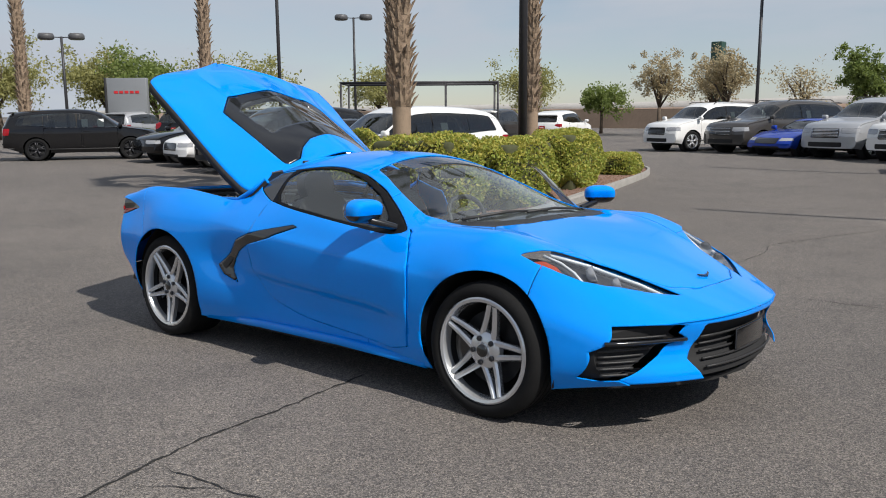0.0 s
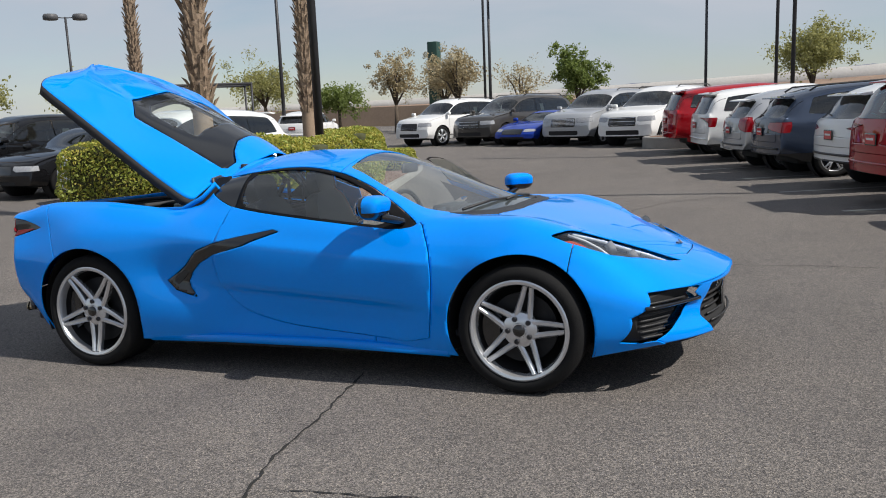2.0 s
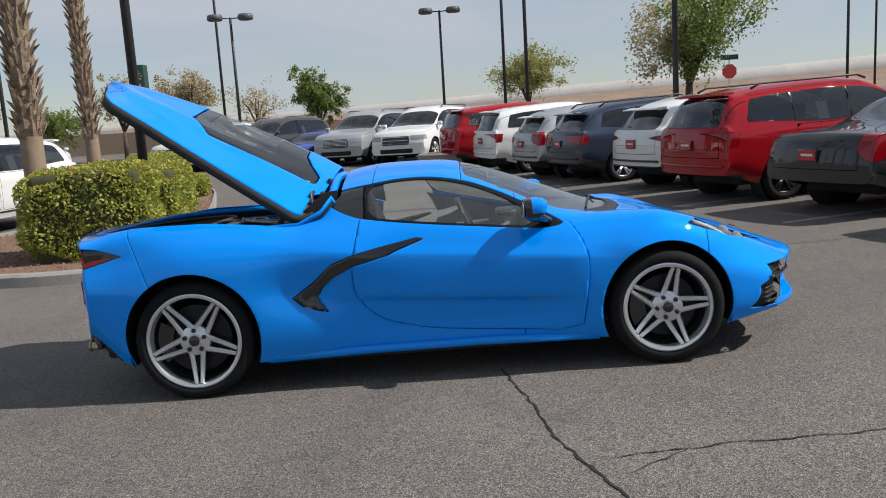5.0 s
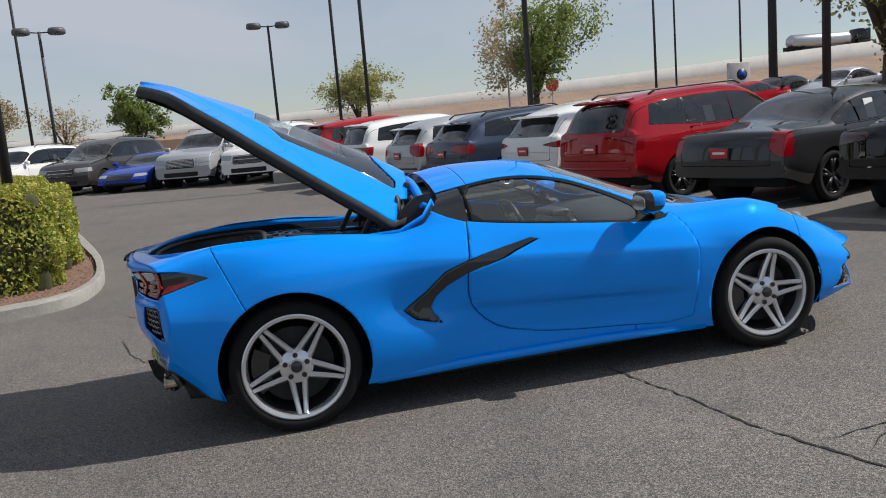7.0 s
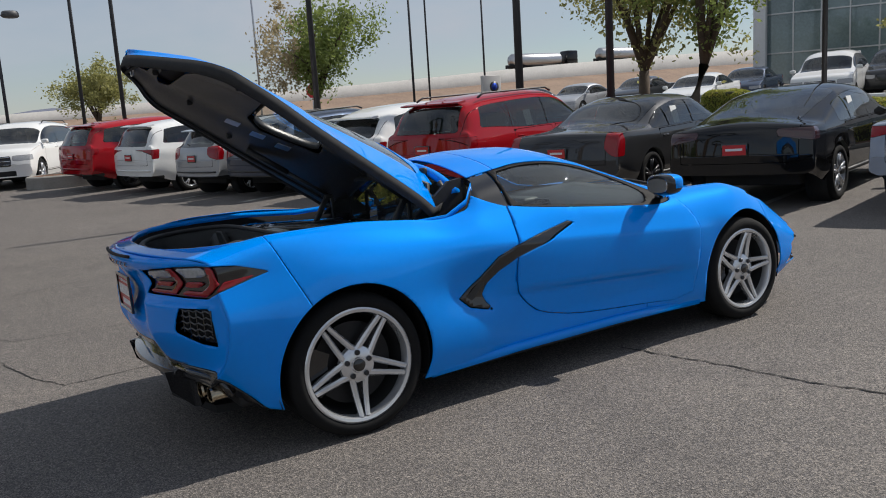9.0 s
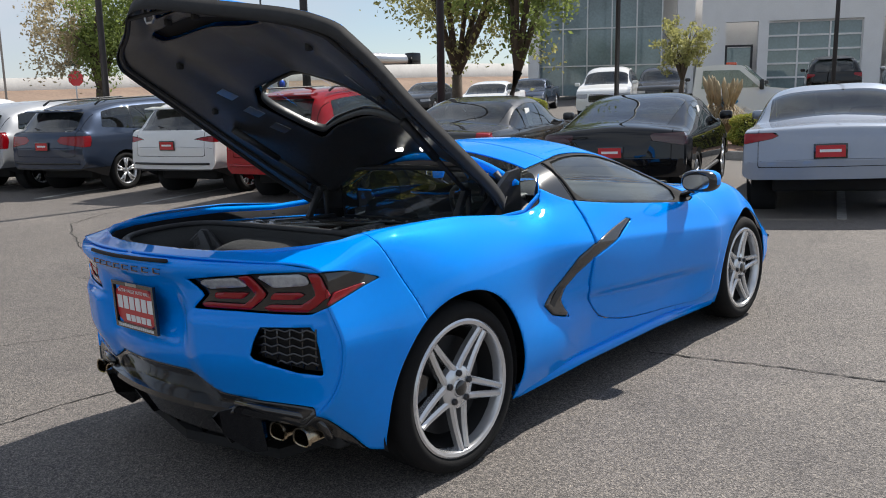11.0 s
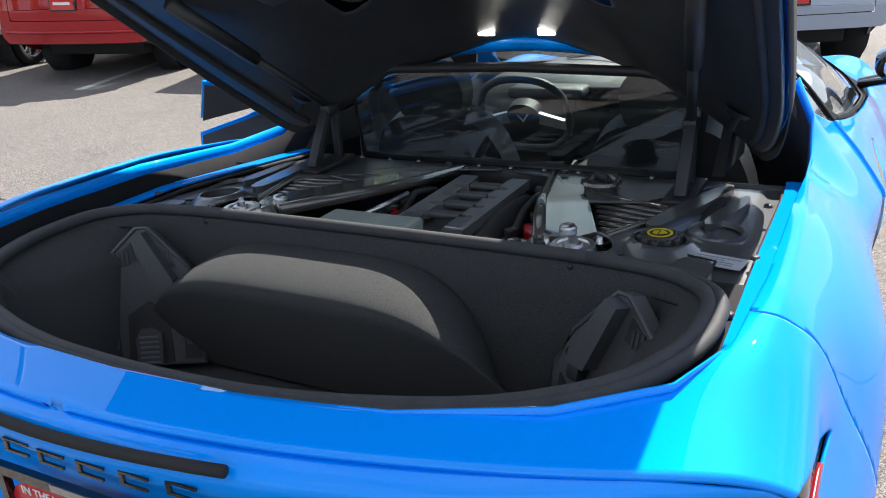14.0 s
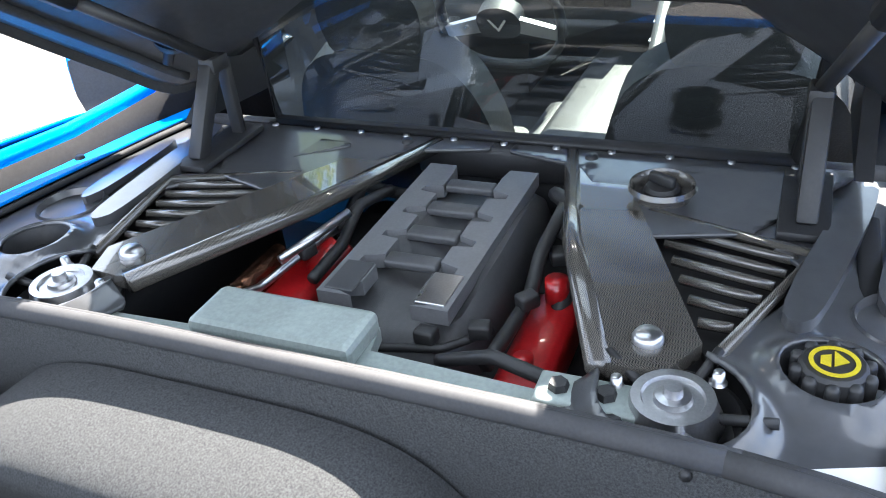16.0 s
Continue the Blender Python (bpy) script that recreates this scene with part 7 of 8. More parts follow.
vehicle("suv", 5.10, 1.93, 1.80, *row_b(-.10, 19.0, 5.10), P_RED, "dark red three-row SUV", wheel=DARK_WHEEL, lamp_h=(.53, .61), lamp_in=.14)
# the far row, noses to the lane
vehicle("suv", 5.20, 2.04, 1.89, -.75, 24.4, -114, P_WHITE, "white full-size SUV with a wide grille", rack=True, bars=3, chrome_grille=True, wheel_r=.40, plate=False)
vehicle("suv", 5.20, 2.04, 1.90, -2.95, 25.6, -114, P_SILVER, "silver luxury SUV with a bright barred grille", rack=True, bars=6, chrome_grille=True, wheel_r=.40, plate=False)
vehicle("coupe", 4.49, 1.88, 1.24, -5.15, 26.0, -114, P_COBALT, "deep blue low sports coupe", wheel=DARK_WHEEL, wheel_r=.33, plate=False, clear=.14)
vehicle("suv", 5.60, 2.04, 1.89, -6.95, 27.8, -115, P_BRONZE, "dark bronze full-size SUV", rack=True, bars=3, chrome_grille=True, wheel_r=.40, plate=False, paper=((1, -.1),))
vehicle("suv", 5.08, 1.98, 1.87, -9.85, 28.2, -115, P_WHITE, "white luxury SUV with a tall dark grille", rack=True, bars=5, wheel_r=.39, plate=False, paper=((1, -.1),))
# beside the planter
vehicle("suv", 5.10, 1.93, 1.80, -9.3, 9.9, -100, P_WHITE, "white three-row SUV with black hood scoops", wheel=DARK_WHEEL, rack=False, plate=False, wheel_r=.38, paper=((1, -.10),))
vehicle("sedan", 5.04, 1.90, 1.48, -12.3, 10.6, -100, P_BLACK, "black muscle sedan with a wide grille", wheel=DARK_WHEEL, plate=False)
vehicle("suv", 5.10, 1.93, 1.80, -15.1, 11.2, -100, P_BLACK, "black three-row SUV facing the lane", wheel=DARK_WHEEL, plate=False, wheel_r=.38, paper=((1, -.10),))
vehicle("sedan", 4.9, 1.86, 1.46, -17.9, 11.8, -100, P_WHITE, "white sedan between black cars", plate=False)
vehicle("sedan", 5.0, 1.90, 1.47, -20.6, 12.4, -100, P_BLACK, "black sedan at the end of its row", wheel=DARK_WHEEL, plate=False)
vehicle("suv", 5.10, 1.93, 1.74, -25.1, 10.2, 60, P_BLACK, "black three-row SUV crossing the lane with red brakes", wheel=DARK_WHEEL, plate=False, wheel_r=.38, paper=((-1, .02), (-1, .12)))
vehicle("suv", 4.7, 1.9, 1.70, -34.5, 17.5, 120, P_SILVER, "silver SUV parked beside the dealer sign")
vehicle("suv", 5.15, 2.0, 1.75, -30.6, 18.6, 120, P_BLACK, "black minivan with red tail lamps", lamp_h=(.50, .68))
vehicle("suv", 4.9, 1.9, 1.75, -27.2, 20.0, 120, P_BRONZE, "dark maroon SUV seen from behind", lamp_h=(.5, .62))
vehicle("wagon", 4.4, 1.82, 1.60, -18.2, 30.5, 100, P_WHITE, "white hatchback driving off behind the hedge", lamp_h=(.52, .62))
vehicle("wagon", 4.7, 1.85, 1.70, -21.5, 30.0, 100, P_GREY, "grey crossover behind the hedge")
# up the slope before the showroom
vehicle("sedan", 5.0, 1.92, 1.46, 22.6, 18.2, 205, P_WHITE, "white muscle coupe with a black grille", wheel=DARK_WHEEL, plate=False)
vehicle("sedan", 4.7, 1.83, 1.44, 27.0, 19.4, 205, P_NAVY, "dark blue sedan near the showroom", plate=False)
vehicle("suv", 4.8, 1.95, 1.80, 24.0, 13.6, 205, P_WHITE, "white luxury SUV with a round badge grille", bars=2, chrome_grille=True, plate=False)
vehicle("suv", 4.7, 1.92, 1.68, 27.4, 13.2, 205, P_GREY, "dark grey crossover near the showroom", plate=False)
vehicle("suv", 4.9, 1.98, 1.78, 32.5, 8.3, 20, P_BLACK, "black SUV before the service doors", plate=False)
vehicle("suv", 4.8, 1.95, 1.74, 32.5, 5.2, 20, P_SILVER, "pale silver SUV before the service doors", plate=False)
for k, (mx, my, mm, lb) in enumerate(((18.5, 26.2, P_RED, "red hatchback far up the lot"), (21.0, 27.2, P_BLACK, "black sedan far up the lot"), (23.4, 26.2, P_SILVER, "silver sedan far up the lot"), (26.2, 25.0, P_GREY, "grey sedan far up the lot"))):
    vehicle("sedan", 4.7, 1.83, 1.46, mx, my, 200, mm, lb, plate=False)

# ---- planters, hedges, trees, palms ----
CURB = material("kerb_concrete", (.34, .325, .30), rough=.9, vary=.3, scale=3, bump=.4, bump_scale=90)
GRAVEL = material("brown_gravel", (.27, .165, .115), rough=.95, second=(.14, .085, .065), scale=22, bump=1.0, bump_scale=70)
WALL_TAN = material("tan_block", (.40, .29, .21), rough=.9, vary=.2, scale=.6, bump=.3, bump_scale=30)
WALL_WHITE = material("white_concrete", (.60, .58, .55), rough=.85, vary=.15, scale=.4, bump=.2, bump_scale=20)
STUCCO = material("white_stucco", (.80, .79, .78), rough=.85, vary=.1, scale=1.5, bump=.3, bump_scale=60)
POLE = material("dark_pole", (.045, .045, .05), rough=.5, metal=.3, vary=.2, scale=4)
LAMP_HEAD = material("lamp_head", (.10, .10, .105), rough=.5, vary=.2, scale=4)


def island(outline, name, label, gravel=GRAVEL, h=.15):
    """A planting bed: rounded concrete kerb round a gravel fill."""
    o = np.array(rounded(outline, 2))
    c = o.mean(0)
    inner = np.array([p + (c - p) / np.linalg.norm(c - p) * .16 for p in o])
    n = len(o)
    z = lambda p, dz: float(ground_z(p[0], p[1])) + dz
    rows = [[(*p, z(p, -.05)) for p in o], [(*p, z(p, h - .03)) for p in o], [(*(p + (q - p) * .2), z(p, h)) for p, q in zip(o, inner)], [(*q, z(q, h)) for q in inner], [(*q, z(q, h - .06)) for q in inner]]
    vs = np.array([p for r in rows for p in r])
    fs = [(i * n + j, i * n + (j + 1) % n, (i + 1) * n + (j + 1) % n, (i + 1) * n + j) for i in range(4) for j in range(n)]
    ob = part(name, (vs, fs), CURB, sharp=40)
    tagged(ob, label, "kerb", kind="structure")
    rnd = np.random.RandomState(len(name) + n)
    span = inner.max(0) - inner.min(0)
    pts = inner.min(0) + rnd.rand(9000, 2) * span
    pts = pts[poly_sd(pts[:, 0], pts[:, 1], inner) > .0][:5200]
    gz_ = np.array([z(p, h - .05) for p in pts]) + rnd.rand(len(pts)) * .02
    part("gravel_bed", (np.array([(*q, z(q, h - .05)) for q in inner]), [tuple(range(n))]), gravel, ob, "reddish gravel")
    st = []
    r = .022 * rnd.uniform(.5, 1.4, len(pts))
    base = np.array([(1, 0, 0), (-.5, .87, 0), (-.5, -.87, 0), (0, 0, .9)])
    vv = (np.stack([pts[:, 0], pts[:, 1], gz_], -1)[:, None] + base[None] * r[:, None, None] * rnd.uniform(.7, 1.3, (len(pts), 4, 1))).reshape(-1, 3)
    ff = [(4 * i + a, 4 * i + b, 4 * i + 3) for i in range(len(pts)) for a, b in ((0, 1), (1, 2), (2, 0))]
    tagged(part("gravel_stones", (vv, ff), gravel, ob, soft=False), kind="stuff")
    return ob


island([(-3.55, 4.3), (-3.45, 5.6), (-3.9, 8.0), (-5.3, 13.0), (-6.3, 16.5), (-7.4, 17.5), (-8.0, 16.0), (-7.3, 12.0), (-7.6, 8.5), (-8.9, 5.9), (-8.6, 5.0), (-6.3, 4.0), (-4.6, 3.8)], "planter_kerb", "concrete kerb round a gravel planter with hedges")
hedge(-7.75, 6.40, 8, 1.75, 1.25, 1.30, 3, "clipped green hedge with yellowing tips in gravel")
hedge(-4.75, 5.55, 14, 1.70, 1.2, 1.30, 4, "clipped rounded hedge beside the palm")
hedge(-4.65, 7.6, 100, 2.2, 1.05, 1.2, 5, "clipped low hedge behind the lamp block")
hedge(-5.9, 11.3, 105, 2.6, 1.25, 1.25, 6, "clipped hedge at the planter's end")
hedge(-6.5, 14.8, 100, 1.2, 1.0, .62, 7, "small round shrub at the planter's end")
palm(-5.78, 6.13, 9.5, .155, 11, smooth_to=1.8)
palm(-8.09, 13.3, 10.5, .155, 12, smooth_to=1.7)
palm(-16.95, 17.5, 10.5, .165, 13, smooth_to=2.1)
palm(-21.6, 13.0, 10.0, .19, 14, smooth_to=1.6)
palm(-30.0, 10.3, 10.5, .20, 15, smooth_to=1.5)
island([(-24.0, 13.6), (-19.0, 13.2), (-19.2, 14.2), (-24.2, 15.2)], "far_kerb", "low concrete kerb beside the far palm")
island([(-1.2, 21.0), (.9, 20.5), (1.2, 21.6), (-.8, 22.3)], "row_end_kerb", "concrete block island at the end of a car row", h=.34)


def lamp_post(x, y, h, label, heads=2, r=.075, base=0.0, arm=.55, yaw=0.0, head=(.30, .20), name="lot_lamp"):
    """A lot lamp: round post on a base, arms with drum-shaped heads."""
    ob = thing(name, pose(x, y, float(ground_z(x, y)), 0, 0, yaw), label, "lamp post", "lot lamps")
    z0 = 0
    if base:
        part("base", moved(lathe([(0, 0), (.27, 0), (.27, -base), (.24, -base - .03), (0, -base - .03)], 24), Matrix.Rotation(radians(-90), 4, "X")), CURB, ob, "round concrete base")
        z0 = base
    part("pole", tube([(0, 0, z0), (0, 0, h * .5), (0, 0, h)], 0, 10, [r, r * .9, r * .75]), POLE, ob)
    if heads:
        part("foot_plate", box(0, 0, z0 + .03, r * 4, r * 4, .06, .01), POLE, ob)
        for k in range(heads):
            s = (-1, 1)[k]
            part("arm", tube([(0, 0, h - .05), (s * arm, 0, h - .02)], .03, 6), POLE, ob)
            part("lamp_head", moved(lathe([(0, head[1] / 2), (head[0] * .85, head[1] / 2), (head[0], head[1] * .2), (head[0], -head[1] * .35), (head[0] * .8, -head[1] / 2), (0, -head[1] / 2)], 20), Matrix.Translation((s * (arm + head[0] * .7), 0, h)) @ Matrix.Rotation(radians(90), 4, "X")), LAMP_HEAD, ob, "drum-shaped lamp head")
    return ob


lamp_post(-5.28, 8.88, 11.0, "tall dark lamp post on a concrete block", 2, .085, base=.62, yaw=30)
lamp_post(-28.5, 21.7, 12.0, "tall dark pole behind parked cars", 0, .09)
lamp_post(-36.0, 33.8, 7.6, "twin-headed dark lamp post", 2, .09, yaw=40, head=(.42, .34), arm=.5)
lamp_post(-18.4, 28.7, 8.2, "twin-headed dark lamp post", 2, .09, yaw=25, head=(.42, .34), arm=.5)
lamp_post(-42.4, 17.8, 5.8, "twin-headed dark lamp post", 2, .09, yaw=50, head=(.42, .34), arm=.5)
lamp_post(-10.0, 34.0, 6.7, "twin-headed dark lamp post", 2, .08, yaw=10, head=(.36, .28), arm=.45)
lamp_post(-.25, 37.7, 6.8, "twin-headed dark lamp post", 2, .08, yaw=0, head=(.36, .28), arm=.45)
lamp_post(6.45, 18.0, 13.0, "tall dark pole among parked cars", 0, .085)
lamp_post(3.43, 30.5, 13.0, "tall dark pole behind the far row", 0, .085)
lamp_post(2.9, 37.4, 14.0, "tall grey pole behind the far row", 0, .085)
lamp_post(-12.9, 42.0, 14.0, "tall thin pole behind the far row", 0, .08)
lamp_post(9.27, 8.85, 12.0, "dark pole between parked cars", 0, .085)
lamp_post(23.0, 30.5, 14.0, "thick dark pole before the freeway", 0, .22)
lamp_post(18.9, 34.4, 9.0, "flat-headed dark lamp post before the freeway", 2, .07, yaw=0, head=(.40, .06), arm=.4)
lamp_post(28.0, 41.0, 9.6, "flat-headed dark lamp post before the freeway", 2, .07, yaw=-20, head=(.40, .06), arm=.4)
lamp_post(22.0, 38.0, 13.0, "thin tall dark pole before the freeway", 0, .06)
lamp_post(17.5, 9.5, 12.0, "dark pole near the showroom", 0, .07)
lamp_post(24.0, 5.6, 12.0, "dark pole before the service doors", 0, .07)

tree(7.6, 20.8, 5.0, 1.75, 21, "bushy tree, half brown and half green, among parked cars", dens=2.2, second=(-.6, .5), size=.055)
tree(4.9, 46.0, 4.7, 2.1, 22, "spreading olive-green lot tree", leaf=LEAF_PALE, dens=1.4, size=.085)
tree(-7.7, 43.4, 4.8, 1.35, 23, "drooping bright green tree", dens=1.3, size=.085, trunk_h=.3)
tree(-19.7, 44.2, 4.6, 1.5, 24, "thin brown desert tree with a dark trunk", leaf=LEAF_DRY, dens=.7, size=.075)
tree(-17.4, 47.0, 4.7, 1.5, 25, "thin brown desert tree with a dark trunk", leaf=LEAF_DRY, dens=.7, size=.075)
tree(-14.9, 42.8, 4.8, 1.5, 26, "thin brown desert tree with a dark trunk", leaf=LEAF_DRY, dens=.7, size=.075)
tree(-12.6, 48.6, 4.1, 1.5, 27, "sparse nearly leafless brown desert tree", leaf=LEAF_DRY, dens=.3, size=.07)
tree(-30.0, 45.0, 5.2, 2.3, 28, "pale green feathery desert tree", leaf=LEAF_PALE, dens=.9, size=.09)
tree(-25.5, 47.3, 3.6, 1.5, 29, "small dark green desert tree", dens=.9, size=.09)
tree(-44.0, 44.0, 4.9, 2.6, 37, "pale green feathery desert tree", leaf=LEAF_PALE, dens=.9, size=.1)
tree(-46.0, 22.0, 5.0, 2.8, 30, "olive-green tree beyond the dealer sign", leaf=LEAF_PALE, dens=1.3, size=.1)
tree(-41.0, 22.5, 4.6, 2.5, 31, "olive-green tree beyond the dealer sign", dens=1.3, size=.1)
tree(-52.0, 18.0, 5.2, 2.9, 32, "olive-green tree at the lot's edge", leaf=LEAF_PALE, dens=1.3, size=.1)
tree(-38.0, 27.0, 4.6, 2.7, 33, "olive-green tree behind parked cars", leaf=LEAF_PALE, dens=1.3, size=.1)
tree(13.4, 12.0, 6.2, 2.3, 34, "tall leafy tree in a bed near the showroom", leaf=LEAF_PALE, dens=1.15, size=.065, trunk_h=.30)
tree(12.7, 9.9, 5.9, 2.1, 35, "leaning leafy tree in a bed near the showroom", dens=1.05, size=.065, trunk_h=.32, lean=.35)
tree(24.6, 11.0, 3.2, .85, 36, "thin pale tree before the showroom", leaf=LEAF_PALE, dens=.5, size=.06)
for k, (bx, by, bl) in enumerate(((13.1, 2.9, 2.6), (14.6, 6.4, 2.4), (19.5, 14.4, 1.8), (27.5, 9.8, 1.8))):
    hedge(bx, by, 80, bl, 1.0, .75 if k != 2 else .9, 40 + k, "low yellow-green hedge in a raised bed")
island([(11.9, -.6), (11.7, 2.0), (12.2, 6.5), (12.6, 13.0), (14.4, 13.2), (15.2, 7.5), (14.6, 1.0), (13.6, -1.5)], "bed_kerb", "concrete kerb of a planted bed", h=.16)

# tuft of pampas grass beside the bed
gx_, gy_ = 14.3, 4.9
tuft = thing("pampas_grass", pose(gx_, gy_, float(ground_z(gx_, gy_)) + .08), "dry straw-coloured pampas grass in the bed", "grass")
g_ = np.random.RandomState(5)
blades, plumes = [], []
for k in range(420):
    a, l, o = g_.rand() * 6.283, g_.uniform(.6, 1.1), g_.uniform(.2, .9)
    p0 = np.array((g_.normal() * .12, g_.normal() * .12, 0))
    d = np.array((math.cos(a), math.sin(a), 0))
    p1, p2 = p0 + d * o * .4 + np.array((0, 0, l * .8)), p0 + d * o + np.array((0, 0, l * .55))
    s_ = np.cross(d, (0, 0, 1)) * .008
    n0 = len(blades) * 0
    blades.append((np.array([p0 - s_, p0 + s_, p1 + s_, p1 - s_, p2]), [(0, 1, 2, 3), (3, 2, 4)]))
for k in range(26):
    a, l, o = g_.rand() * 6.283, g_.uniform(1.0, 1.35), g_.uniform(.1, .45)
    tip = np.array((math.cos(a) * o, math.sin(a) * o, l))
    plumes.append(tube([tip * .7, tip * .88, tip, tip * 1.12], 0, 6, [.012, .05, .06, .01]))
STRAW = material("straw", (.42, .33, .20), rough=.9, vary=.4, scale=9)
tagged(part("blades", joined(*blades), STRAW, tuft), kind="stuff")
tagged(part("plumes", joined(*plumes), STRAW, tuft, "pale plumes"), kind="stuff")

# ---- parking stripes ----
STRIPE = material("worn_white_stripe", (.42, .41, .39), rough=.85, vary=.55, scale=9)
for k in range(-1, 9):
    bx, by = 5.55 - .73 * (k - .5) - .3, .95 + 2.40 * (k - .5)
    a = radians(17)
    pts = np.array([(bx + math.cos(a) * q, by + math.sin(a) * q) for q in np.linspace(0, 5.2, 14)])
    part("parking_stripe", sweep(np.stack([pts[:, 0], pts[:, 1], ground_z(pts[:, 0], pts[:, 1]) + .004], -1), .10), STRIPE, ground)

# ---- cracks ----
crack([(.37, -.70), (.42, -.95), (.55, -1.6), (.60, -1.8), (.70, -2.22), (.78, -2.6), (.84, -3.1), (.80, -3.8), (.95, -4.6)], .016, 1)
crack([(.70, -2.22), (.95, -2.19), (1.34, -2.15), (1.95, -2.08), (2.33, -2.02), (3.2, -1.9), (4.4, -1.95)], .010, 2)
crack([(.80, -2.40), (1.12, -2.16)], .008, 3)
crack([(1.44, 3.17), (2.21, 3.12), (3.4, 3.0), (5.0, 3.2)], .012, 4)
crack([(.29, 6.1), (.7, 7.3), (1.09, 8.3), (2.0, 8.9)], .014, 5)
crack([(-2.77, 2.36), (-2.6, 1.6), (-2.45, 1.30), (-1.82, 1.30), (-1.2, 1.2)], .011, 6)
crack([(-3.4, 5.2), (-2.4, 5.4), (-1.48, 5.8), (-.6, 6.0)], .010, 7)
crack([(-.43, 4.85), (-.31, 4.16), (.2, 3.6), (.3, 3.2)], .010, 8)
crack([(-3.0, 3.6), (-2.6, 3.0), (-1.8, 2.9), (-1.2, 2.6)], .009, 9)
crack([(.4, 2.9), (.5, 4.2), (.45, 5.5), (.29, 6.1)], .010, 10)
crack([(-.3, -3.1), (-.9, -3.6), (-1.8, -3.7), (-2.9, -3.3)], .008, 11)

# ---- dealer sign, steel frame, far wall and freeway ----
SIGN_GREY = material("sign_grey", (.26, .27, .28), rough=.4, metal=.3, vary=.08, scale=2)
sx0, sy0 = -34.6, 17.2
sign = thing("dealer_sign", pose(sx0, sy0, float(ground_z(sx0, sy0)), 0, 0, 40), "tall silver-grey dealer sign with red and black marks", "sign")
part("panel", box(0, 0, 1.65, 1.95, .35, 3.3, .03), SIGN_GREY, sign)
part("side_edge", box(-1.02, 0, 1.65, .10, .42, 3.34, .02), BLACK_PLASTIC, sign, "dark edge")
part("divider", box(0, -.185, 1.62, 1.8, .02, .05), BLACK_PLASTIC, sign, soft=False)
for k in range(5):
    part("name_mark", box(-.52 + .26 * k, -.185, 2.62, .19, .02, .13, .01), PLATE_RED, sign, "red name mark", soft=False)
for k in range(3):
    part("name_mark", box(-.20 + .34 * k, -.185, .92, .27, .02, .26, .02), BLACK_PLASTIC, sign, "black name mark", soft=False)
part("badge_mark", box(-.68, -.185, .92, .30, .02, .36, .05), STEEL, sign, "shield-shaped mark")
frame_ob = thing("steel_frame", pose(-17.0, 19.0, float(ground_z(-17.0, 19.0)), 0, 0, 40), "open black steel canopy frame without a roof", "frame")
for px in np.linspace(-2.9, 2.9, 4):
    for py in (0, 2.4):
        part("post", tube([(px, py, 0), (px, py, 2.65)], .045, 6), POLE, frame_ob)
for py in (0, 2.4):
    part("beam", tube([(-2.9, py, 2.65), (2.9, py, 2.65)], .05, 6), POLE, frame_ob)
for px in (-2.9, 2.9):
    part("beam", tube([(px, 0, 2.65), (px, 2.4, 2.65)], .05, 6), POLE, frame_ob)
tower = thing("green_sign_tower", pose(-41.0, 105.0, -.2), "distant dark green sign tower", "sign")
GREEN = material("green_sign", (.012, .05, .036), rough=.5, vary=.2, scale=.5)
part("tower_body", box(0, 0, 5.2, 1.5, 1.5, 11.0, .1), GREEN, tower)
part("tower_band", box(0, -.78, 7.2, 1.54, .06, .8), WALL_WHITE, tower, soft=False)

# brown embankment with a white wall on top, rising to the right
bank_x = np.concatenate([np.linspace(-240, -60, 10), np.linspace(-50, 240, 40)])
wall_top = curve([(-240, 2.7), (-60, 2.8), (-10, 3.6), (20, 4.7), (50, 5.8), (95, 8.1), (140, 9.5), (240, 10.5)])
bv, n = [], len(bank_x)
for off, hgt in ((-30, 0.0), (-16, .14), (-5, .62), (-1, .72), (.8, .93), (30, .93)):
    bv += [(x, 110 + off, -.25 + hgt * (float(wall_top(x)) + .25) if off > -30 else -.3) for x in bank_x]
embank = part("embankment", (np.array(bv), grid_faces(6, n, True)), material("dirt_slope", (.30, .21, .15), rough=.95, second=(.19, .13, .095), scale=.25, bump=.5, bump_scale=3))
tagged(embank, "bare brown dirt embankment below the freeway", "embankment", kind="structure")
wv = []
for y_, k in ((109, .70), (109, 1.0), (109.6, 1.0), (109.6, .70)):
    wv += [(x, y_, -.25 + k * (float(wall_top(x)) + .25)) for x in bank_x]
fwall = part("freeway_wall", (np.array(wv), grid_faces(4, n, True)), WALL_WHITE)
tagged(fwall, "long white concrete freeway wall", "wall", kind="structure")
lowwall = part("tan_wall", joined(*[box(x, 62 + .10 * abs(x + 10), .75, 8.1, .25, 1.9) for x in np.arange(-110, 0, 8)]), WALL_TAN, soft=False)
tagged(lowwall, "low tan block wall at the lot's far edge", "wall", kind="structure")
dirt = part("dirt_verge", (np.array([(-120, 40, -.26), (2, 40, -.26), (2, 62, -.2), (-120, 72, -.2)]) + np.array((0, 0, .12)), [(0, 1, 2, 3)]), material("pink_dirt", (.36, .22, .17), rough=.95, vary=.3, scale=.5))
tagged(dirt, "strip of reddish bare dirt behind the far row", "verge", kind="structure")
